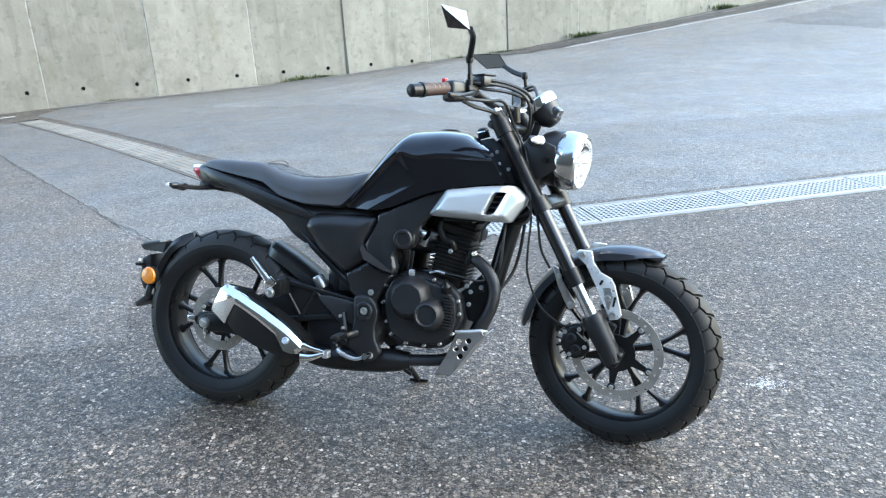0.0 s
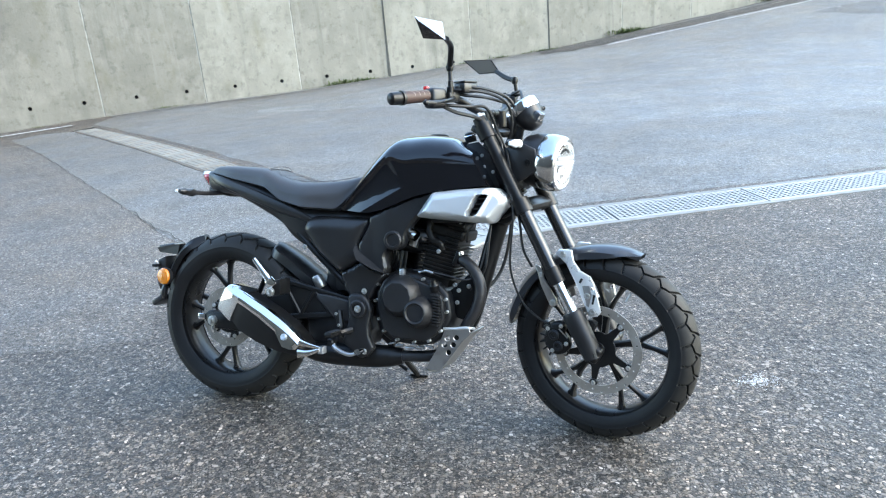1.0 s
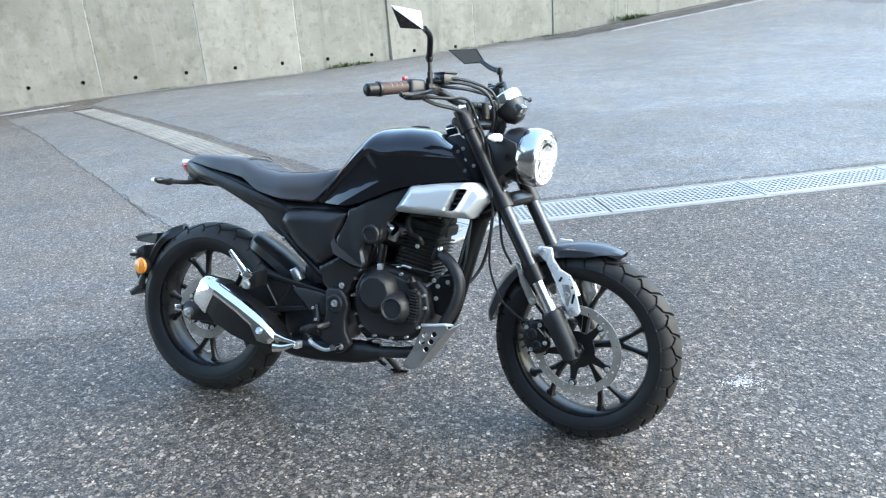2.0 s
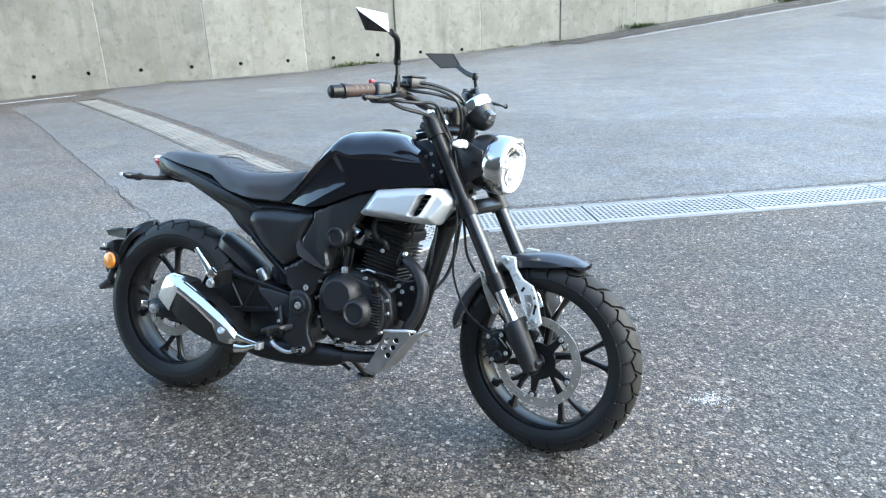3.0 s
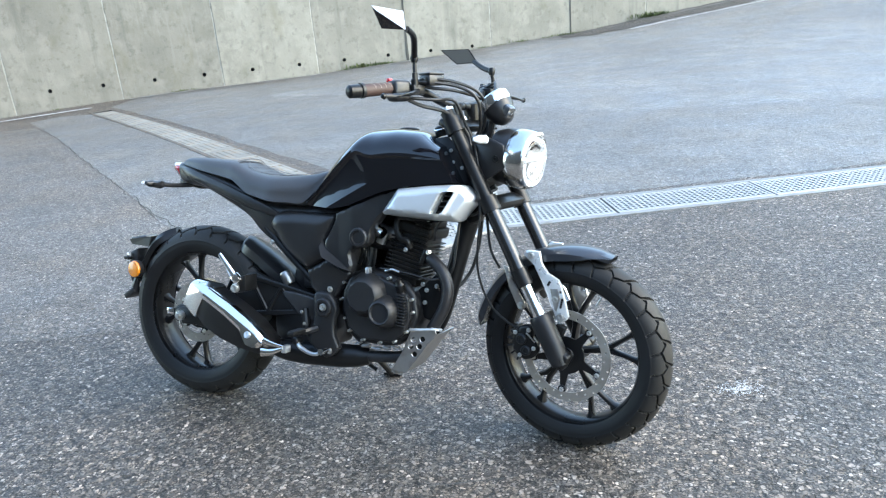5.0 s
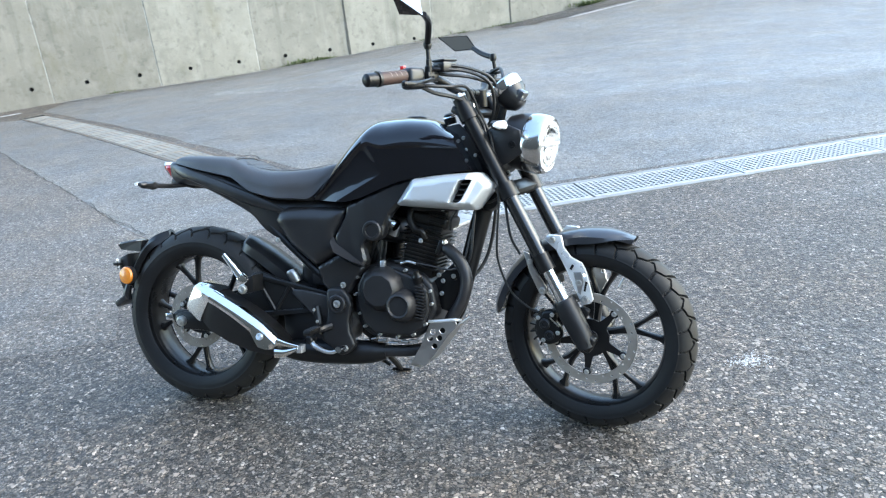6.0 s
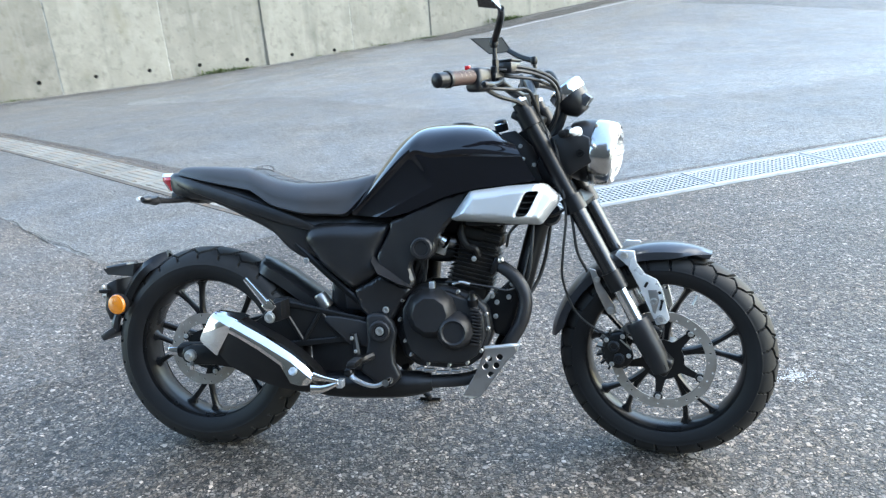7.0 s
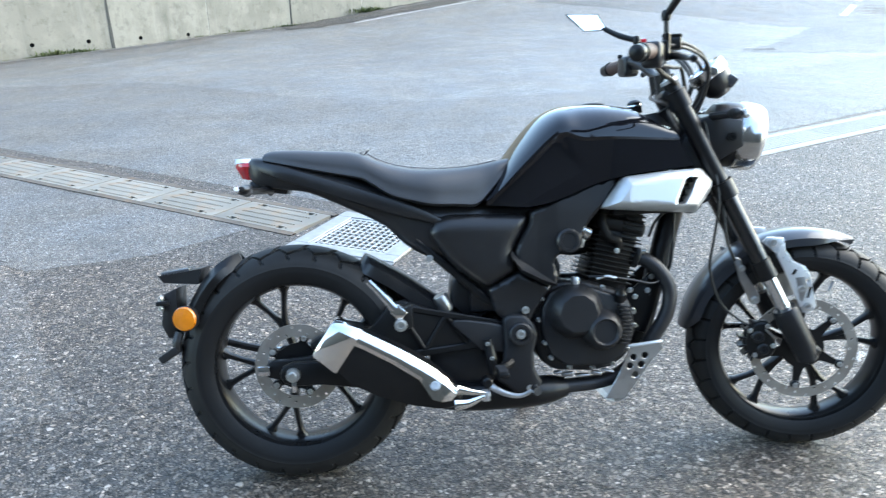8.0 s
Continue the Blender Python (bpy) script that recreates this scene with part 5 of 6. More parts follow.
    part("barrel", lathe([(0, 0), (0.015, 0), (0.017, 0.006), (0.017, 0.016), (0.014, 0.018), (0.014, 0.030), (0.018, 0.032), (0.018, 0.046), (0, 0.046)], (0.722, -0.092, 0.338), (0.82, -0.15, -0.5), 20), M_POLISHED, carb, "ribbed bright aluminium barrel")
    part("linkage", box((0.03, 0.02, 0.04), (0.742, -0.065, 0.30), 0.004, (0, 20, 0)), M_BOLT, carb)
    part("starter", lathe([(0, 0), (0.026, 0), (0.026, 0.07), (0.02, 0.078), (0, 0.078)], (0.775, -0.02, 0.182), (-1, 0, 0), 18), M_SATIN, case)
    part("hose", tube([(0.645, -0.01, 0.302), (0.69, -0.01, 0.288), (0.74, -0.005, 0.280), (0.80, 0.0, 0.288)], 0.027, 14), M_CABLE, case)
    part("hose", tube([(0.668, 0.0, 0.30), (0.664, 0.0, 0.24), (0.652, 0.0, 0.17)], 0.022, 12), M_CABLE, case)
    # added dark tube filling the gap where the left frame cover shows, no hose
    part("hose", tube([(0.690, 0.118, 0.31), (0.684, 0.120, 0.24), (0.676, 0.116, 0.15)], 0.022, 12), M_CABLE, case)
    part("clutch_arm", tube([(0.775, -0.108, 0.200), (0.80, -0.112, 0.206), (0.825, -0.112, 0.200)], 0.004, 8), M_BOLT, case)
    part("clutch_cable", tube([(0.755, -0.105, 0.206), (0.80, -0.112, 0.205), (0.87, -0.10, 0.192), (0.93, -0.09, 0.18), (0.965, -0.07, 0.205), (0.99, -0.06, 0.30)], 0.0032, 8), M_CABLE, case)
    for k, (x, z) in enumerate(((0.655, 0.24), (0.668, 0.232), (0.660, 0.245), (0.675, 0.215), (0.674, 0.20))):
        part("wire", tube([(x, -0.04 - 0.01 * (k % 3), z + 0.05), (x + 0.012, -0.06, z + 0.01), (x - 0.006, -0.05, z - 0.03)], 0.005, 6), M_CABLE, case)
    # left side cover
    part("magneto_cover", lathe([(0.085, 0), (0.083, 0.02), (0.07, 0.036), (0.03, 0.04), (0, 0.04)], (0.735, 0.10, 0.075), (0, 1, 0), 32), M_ENGINE, case)


engine()


def exhaust():
    pipe = part("exhaust_pipe", tube([(0.880, -0.045, 0.248), (0.915, -0.065, 0.240), (0.955, -0.075, 0.205), (0.976, -0.08, 0.155), (0.966, -0.08, 0.095), (0.935, -0.075, 0.040), (0.895, -0.06, -0.02), (0.850, -0.05, -0.065), (0.79, -0.05, -0.085), (0.70, -0.06, -0.09)], 0.0190, 16), M_PIPE, label="matte black exhaust header pipe")
    part("flange", box((0.016, 0.075, 0.05), (0.892, -0.045, 0.247), 0.005, (0, 20, 0)), M_SATIN, pipe)
    part("bolt", bolt((0.903, -0.075, 0.262), 0.006, (0.8, -0.5, 0.2), 0.014), M_BOLT, pipe)
    part("catalyst_box", tube([(0.70, -0.055, -0.092), (0.66, -0.06, -0.094), (0.60, -0.07, -0.096), (0.48, -0.075, -0.098), (0.40, -0.08, -0.096), (0.35, -0.085, -0.088)], [0.026, 0.036, 0.040, 0.040, 0.036, 0.03], 16), M_SATIN, pipe)
    part("link_pipe", tube([(0.38, -0.085, -0.092), (0.33, -0.12, -0.075), (0.34, -0.165, -0.055)], 0.024, 12), M_SATIN, pipe)
    # silencer: a slanting box, from its front foot up to the tip
    a, b = Vector((0.400, -0.172, -0.074)), Vector((0.128, -0.172, 0.080))
    way = (b - a).normalized()
    over = Vector((-way.z, 0, way.x)) * -1
    if over.z < 0:
        over = -over
    rings = []
    for f, lo, hi, hy in ((-0.02, 0.012, 0.014, 0.03), (0.02, 0.022, 0.024, 0.048), (0.10, 0.034, 0.034, 0.054), (0.30, 0.056, 0.048, 0.058), (0.55, 0.072, 0.052, 0.058), (0.80, 0.076, 0.050, 0.056), (0.97, 0.060, 0.048, 0.050), (1.0, 0.052, 0.044, 0.045)):
        c = a.lerp(b, f)
        ring = []
        for u, v in ((-1, 0.55), (-0.72, 1), (0.72, 1), (1, 0.55), (0.84, -0.4), (0.55, -1), (-0.55, -1), (-0.84, -0.4)):
            ring.append(c + Vector((0, u * hy, 0)) + over * (v * (hi if v > 0 else lo)))
        rings.append(ring)
    can = part("silencer", chamfer(loft(rings), 0.004, segments=2, angle=20), M_SATIN, label="black silencer with chrome heat shield and tip", angle=40)
    # the rear foot of the can over the axle
    part("silencer_foot", plate([(0.170, 0.020), (0.06, 0.030), (0.0, 0.030), (-0.026, 0.020), (-0.034, 0.0), (-0.026, -0.020), (0.0, -0.030), (0.07, -0.030), (0.18, -0.045), (0.26, -0.060)], -0.150, -0.128, 0.006), M_SATIN, can)
    tip, nose, lift = [], Vector((-0.83, 0, 0.56)).normalized(), Vector((0.56, 0, 0.83)).normalized()
    for f, lo, hi, hy in ((-0.026, 0.056, 0.050, 0.050), (-0.024, 0.066, 0.057, 0.057), (-0.016, 0.067, 0.057, 0.057), (0.042, 0.061, 0.043, 0.050), (0.048, 0.055, 0.037, 0.045), (0.046, 0.047, 0.032, 0.039), (0.026, 0.043, 0.030, 0.036)):
        c = b + nose * f
        tip.append([c + Vector((0, u * hy, 0)) + lift * (v * (hi if v > 0 else lo)) for u, v in ((-1, 0.60), (-0.70, 1), (0.7, 1), (1, 0.60), (0.74, -0.72), (0.6, -1), (-0.6, -1), (-0.74, -0.72))])
    part("tip", chamfer(loft(tip), 0.003, segments=2, angle=25), M_POLISHED, can, "polished steel end cap", angle=40)
    part("outlet", lathe([(0.018, 0.0), (0.022, 0.004), (0.018, 0.006), (0.016, -0.02), (0, -0.02)], tuple(b + nose * 0.024), tuple(nose), 20), M_SATIN, can)
    # heat shield along the outer upper edge, flaring to a bolted plate at the foot
    rings = []
    for f, k in ((0.045, 0.0), (0.06, 0.55), (0.12, 0.85), (0.20, 0.95), (0.27, 0.66), (0.36, 0.36), (0.60, 0.27), (0.82, 0.25), (0.915, 0.28), (0.922, 0.24)):
        c = a.lerp(b, f)
        hi, hy = between(f, [(0.02, 0.026), (0.10, 0.036), (0.30, 0.050), (0.55, 0.054), (1.0, 0.051)]), between(f, [(0.02, 0.050), (0.10, 0.056), (0.30, 0.060), (1.0, 0.058)])
        flare = 0.12 * max(0, k - 0.3) / 0.65
        outer = [(-0.44, 1.07), (-0.78, 1.08), (-0.82, 1.065), (-1.03, 0.74), (-1.045, 0.68), (-1.03 - flare * 0.5, 0.63 - k * 0.6), (-1.00 - flare, 0.62 - k)]
        inner = [(-0.94 - flare, 0.60 - k), (-0.96, 0.58), (-0.76, 0.96), (-0.44, 1.0)]
        rings.append([c + Vector((0, u * hy, 0)) + over * (v * hi) for u, v in outer + inner])
    shield = part("heat_shield", loft(rings), M_POLISHED, can, "bright chrome heat shield", angle=32)
    part("bolt", bolt((0.346, -0.234, -0.022), 0.010, (0, -1, 0.45), 0.006), M_BOLT, can)
    foot = part("foot_bracket", tube([(0.398, -0.226, -0.038), (0.43, -0.222, -0.046), (0.466, -0.215, -0.054)], [0.012, 0.007, 0.005], 8, 4, flat=0.4), M_POLISHED, can)
    part("foot_brace", tube([(0.392, -0.226, -0.076), (0.425, -0.222, -0.074), (0.466, -0.215, -0.060)], [0.014, 0.010, 0.005], 8, 4, flat=0.4), M_POLISHED, can)
    part("foot_block", box((0.018, 0.03, 0.024), (0.470, -0.200, -0.062), 0.003), M_ALU, can)
    hang = part("silencer_hanger", tube([(0.196, -0.185, 0.228), (0.232, -0.188, 0.188), (0.258, -0.19, 0.158)], [0.0075, 0.010, 0.012], 10, 3, flat=0.7), M_CHROME, label="polished metal hanger bracket")
    part("lug", box((0.034, 0.02, 0.03), (0.266, -0.186, 0.150), 0.004, (0, 45, 0)), M_POLISHED, hang)
    part("bolt", bolt((0.270, -0.196, 0.120), 0.0125, (0, -1, 0), 0.012), M_BOLT, hang)
    part("bracket", plate([(0.255, 0.150), (0.30, 0.165), (0.30, 0.11), (0.262, 0.10)], -0.185, -0.12, 0.004), M_SATIN, hang)
    # perforated skid plate wrapped round the pipe
    o = [(0.862, 0.016), (0.944, 0.026), (0.950, 0.010), (0.920, -0.016), (0.843, -0.122), (0.795, -0.118), (0.832, -0.056)]
    skid = part("skid_plate", plate(o, -0.098, -0.094, 0.0015, [(0.872, -0.012, 0.0085), (0.902, -0.008, 0.0085), (0.862, -0.034, 0.0085), (0.892, -0.032, 0.0085), (0.876, -0.058, 0.0085)], 1), M_BRUSHED, label="drilled silver engine skid plate")
    sheet_rings = [[(x, -0.097, z), (x + 0.004, -0.097, z - 0.002), (x + 0.004, 0.045, z - 0.002), (x, 0.045, z)] for x, z in ((0.948, 0.012), (0.918, -0.018), (0.880, -0.070), (0.843, -0.118), (0.822, -0.128), (0.795, -0.120))]
    part("front_sheet", loft(sheet_rings), M_BRUSHED, skid)
    part("lip", tube([(0.858, -0.096, 0.018), (0.90, -0.098, 0.022), (0.936, -0.097, 0.026), (0.949, -0.088, 0.024), (0.951, -0.066, 0.020)], 0.0052, 8), M_SILVER, skid, "bright turned-out lip")


exhaust()


def rear_end():
    def arm(s):
        o = [(0.600, 0.095), (0.505, 0.104), (0.43, 0.114), (0.33, 0.145), (0.28, 0.165), (0.245, 0.160), (0.20, 0.105), (0.10, 0.040), (0.0, 0.028), (-0.06, 0.026), (-0.080, 0.010), (-0.074, -0.018), (-0.04, -0.026), (0.08, -0.026), (0.25, 0.008), (0.40, 0.030), (0.505, 0.040), (0.60, 0.045)]
        sw = part("swingarm", plate(o, s * 0.080, s * 0.100, 0.006), M_SATIN, label="black box-section swingarm with a braced top")
        # raised edges and diagonals of the braced side
        for x0, z0, x1, z1, w in ((0.262, 0.150, 0.520, 0.096, 0.008), (0.240, 0.020, 0.520, 0.048, 0.009), (0.262, 0.146, 0.330, 0.034, 0.006), (0.330, 0.034, 0.385, 0.122, 0.006), (0.385, 0.122, 0.440, 0.044, 0.006), (0.440, 0.044, 0.500, 0.098, 0.006)):
            q, d = Vector((x0, 0, z0)), Vector((x1 - x0, 0, z1 - z0))
            n = Vector((-d.z, 0, d.x)).normalized() * w
            pts = [q + n, q + d + n, q + d - n, q - n]
            part("rib", plate([(p.x, p.z) for p in pts], s * 0.098, s * 0.107, 0.003, segments=1), M_SATIN, sw)
        part("arm_cover", plate([(0.532, 0.092), (0.500, 0.100), (0.440, 0.110), (0.405, 0.112), (0.398, 0.098), (0.440, 0.060), (0.470, 0.030), (0.532, 0.020)], s * 0.106, s * 0.118, 0.005, segments=3), M_MATTE, sw)
        nut = part("axle_nut", lathe([(0.0, 0.022), (0.008, 0.022), (0.010, 0.012), (0.017, 0.011), (0.018, 0.0), (0, 0)], (0, s * 0.150 if s < 0 else s * 0.11, 0), (0, s, 0), 12), M_BOLT, sw)
        part("adjuster", box((0.03, 0.012, 0.024), (-0.078, s * 0.112, 0.004), 0.003), M_CHROME, sw)
        part("adjuster", box((0.012, 0.008, 0.036), (0.002, s * 0.152 if s < 0 else s * 0.112, -0.026), 0.002), M_CHROME, sw)
        return sw

    both(arm)
    # spray guard ahead of the tyre
    rings = []
    for x, z, h in ((0.172, 0.268, 0.010), (0.185, 0.262, 0.040), (0.21, 0.248, 0.058), (0.27, 0.212, 0.064), (0.36, 0.148, 0.066), (0.44, 0.092, 0.062)):
        up = Vector((0.58, 0, 0.81))
        c = Vector((x, 0, z))
        rings.append([c + Vector((0, h * u, 0)) + up * w for u, w in ((-1, -0.030), (-1.04, 0.0), (-0.7, 0.014), (0, 0.018), (0.7, 0.014), (1.04, 0.0), (1, -0.030), (0.92, -0.030), (0.94, -0.004), (0, 0.010), (-0.94, -0.004), (-0.92, -0.030))])
    part("spray_guard", skin(rings, 3, 1), M_MATTE, label="black plastic spray guard", angle=40)
    part("inner_fender", chamfer(plate([(0.405, 0.205), (0.43, 0.225), (0.50, 0.150), (0.50, 0.115), (0.46, 0.09), (0.40, 0.140)], -0.055, 0.055, 0.0), 0.012), M_MATTE, label="black plastic inner mudguard")
    shock = part("shock_absorber", tube([(0.455, -0.02, 0.250), (0.49, -0.02, 0.085)], 0.02, 14, 1), M_SATIN, label="black rear shock absorber with a coil spring")
    coil = [(0.455 + 0.035 * f + 0.034 * math.cos(f * 44), -0.02 + 0.034 * math.sin(f * 44), 0.250 - 0.165 * f + 0.01 * math.cos(f * 44)) for f in [k / 70 for k in range(71)]]
    part("spring", tube(coil, 0.0045, 6, 1), M_SATIN, shock)
    part("reservoir", lathe([(0, 0), (0.018, 0), (0.020, 0.004), (0.020, 0.040), (0.017, 0.046), (0, 0.046)], (0.392, -0.062, 0.128), (-0.45, -0.1, 0.88), 20), M_BRUSHED, shock, "bright shock absorber reservoir")
    # rear mudguard on its arm, with plate bracket, lamp and reflectors
    guard = []
    for k in range(9):
        a = radians(116 + 4.6 * k)
        r = 0.330 - 0.003 * k - (0.010, 0.003, 0, 0, 0, 0, 0, 0, 0)[k]
        h = 0.018 + 0.050 * math.sin(min(1, k / 3.5) * math.pi / 2)
        c = Vector((r * math.cos(a), 0, r * math.sin(a)))
        o = Vector((math.cos(a), 0, math.sin(a)))
        guard.append([c + Vector((0, h * u, 0)) + o * w for u, w in ((-1, -0.028), (-1.05, -0.008), (-0.75, 0.010), (0, 0.015), (0.75, 0.010), (1.05, -0.008), (1, -0.028), (0.93, -0.028), (0.92, -0.010), (0, 0.006), (-0.92, -0.010), (-0.93, -0.028))])
    fender = part("rear_fender", skin(guard, 3, 1), M_SATIN, label="black plastic rear mudguard with plate bracket", angle=40)
    part("guard_arm", tube([(-0.05, 0.10, 0.0), (-0.15, 0.105, 0.02), (-0.26, 0.085, 0.06), (-0.31, 0.05, 0.10)], 0.011, 10), M_MATTE, fender)
    part("plate_lamp", chamfer(loft([[(-0.235, -0.045, 0.262), (-0.235, 0.045, 0.262), (-0.245, 0.045, 0.222), (-0.245, -0.045, 0.222)], [(-0.348, -0.036, 0.246), (-0.348, 0.036, 0.246), (-0.335, 0.036, 0.228), (-0.335, -0.036, 0.228)]]), 0.004), M_MATTE, fender, "black plate lamp housing")
    part("lamp_lens", box((0.075, 0.066, 0.014), (-0.306, 0, 0.253), 0.005, (0, -8, 0)), M_SMOKE, fender, "smoked plate lamp lens")
    part("plate_bracket", plate([(-0.300, 0.215), (-0.335, 0.20), (-0.345, 0.12), (-0.330, 0.085), (-0.305, 0.085)], -0.045, 0.045, 0.004), M_MATTE, fender)
    for z in (0.190, 0.165):
        part("bolt", bolt((-0.338, -0.052, z), 0.007, (-0.6, -0.8, 0)), M_BOLT, fender)
    part("clip", box((0.03, 0.02, 0.012), (-0.335, -0.055, 0.178), 0.003), M_SATIN, fender)
    part("lower_stay", tube([(-0.300, -0.045, 0.100), (-0.306, -0.050, 0.075), (-0.308, -0.05, 0.050)], [0.012, 0.013, 0.012], 8), M_MATTE, fender)
    part("lower_flap", box((0.055, 0.11, 0.022), (-0.326, -0.01, 0.044), 0.005, (0, -32, 0)), M_MATTE, fender)
    for s in (-1, 1):
        pod = part("reflector", lathe([(0.030, 0.0), (0.031, 0.008), (0.028, 0.013), (0.014, 0.015), (0, 0.0155)], (-0.271, s * 0.083, 0.141), (-0.15, s, 0), 26), M_ORANGE, fender, "round amber side reflector")
        part("reflector_base", lathe([(0.031, -0.012), (0.0325, 0.0), (0.0325, 0.004), (0.03, 0.005)], (-0.271, s * 0.083, 0.141), (-0.15, s, 0), 26), M_MATTE, fender)
    part("chain_case", chamfer(plate([(0.34, 0.03), (0.40, 0.06), (0.54, 0.06), (0.57, -0.02), (0.56, -0.075), (0.40, -0.08), (0.345, -0.05)], -0.078, 0.075, 0.0), 0.01), M_MATTE, label="black plastic cover ahead of the rear wheel")
    caliper = part("rear_caliper", box((0.07, 0.045, 0.05), (0.075, -0.075, 0.06), 0.010, (0, -30, 0)), M_SATIN, label="black rear brake caliper")


rear_end()


def controls():
    peg = part("footpeg", box((0.026, 0.078, 0.015), (0.512, -0.200, -0.006), 0.005), M_SATIN, label="ribbed black rider footpeg")
    bm = bmesh.new()
    for k in range(7):
        add(bm, box((0.024, 0.005, 0.004), (0.512, -0.172 - 0.010 * k, 0.002), 0.001, segments=1))
    part("ribs", bm, M_CABLE, peg)
    part("peg_mount", tube([(0.545, -0.13, 0.0), (0.525, -0.15, -0.006), (0.512, -0.17, -0.006)], 0.012, 8), M_SATIN, peg)
    part("footpeg", box((0.032, 0.085, 0.020), (0.512, 0.205, -0.004), 0.005), M_SATIN, label="ribbed black rider footpeg")
    pedal = part("brake_pedal", tube([(0.478, -0.150, -0.044), (0.498, -0.165, -0.058), (0.530, -0.170, -0.072), (0.562, -0.172, -0.076), (0.590, -0.172, -0.064)], [0.009, 0.008, 0.007, 0.006, 0.005], 10, flat=0.8), M_ALU, label="cast aluminium rear brake pedal")
    part("pad", lathe([(0.0, -0.018), (0.010, -0.018), (0.011, 0.0), (0.010, 0.018), (0, 0.018)], (0.597, -0.182, -0.060), (0, 1, 0), 14), M_CHROME, pedal, "round chromed pedal tip")
    part("pedal_shaft", lathe([(0.013, 0), (0.013, 0.03), (0.009, 0.034), (0, 0.034)], (0.480, -0.135, -0.042), (0, -1, 0), 16), M_SATIN, pedal)
    master = part("master_cylinder", tube([(0.488, -0.118, 0.06), (0.496, -0.122, 0.01), (0.50, -0.125, -0.03)], [0.012, 0.014, 0.010], 10), M_SATIN, label="black rear brake master cylinder")
    for x, z in ((0.486, 0.050), (0.496, 0.012)):
        part("bolt", bolt((x, -0.133, z), 0.0045), M_BOLT, master)
    stand = part("side_stand", tube([(0.585, 0.10, -0.085), (0.60, 0.155, -0.135), (0.625, 0.225, -0.205), (0.630, 0.258, -0.238)], [0.014, 0.012, 0.011, 0.010], 10), M_SATIN, label="black side stand propping up the motorcycle")
    part("foot", box((0.07, 0.03, 0.008), (0.632, 0.262, -0.2335), 0.003, (-LEAN, 0, 0)), M_SATIN, stand)
    part("stand_hook", tube([(0.60, 0.03, -0.105), (0.63, 0.05, -0.14), (0.668, 0.055, -0.165)], 0.007, 8), M_SATIN, stand)


controls()


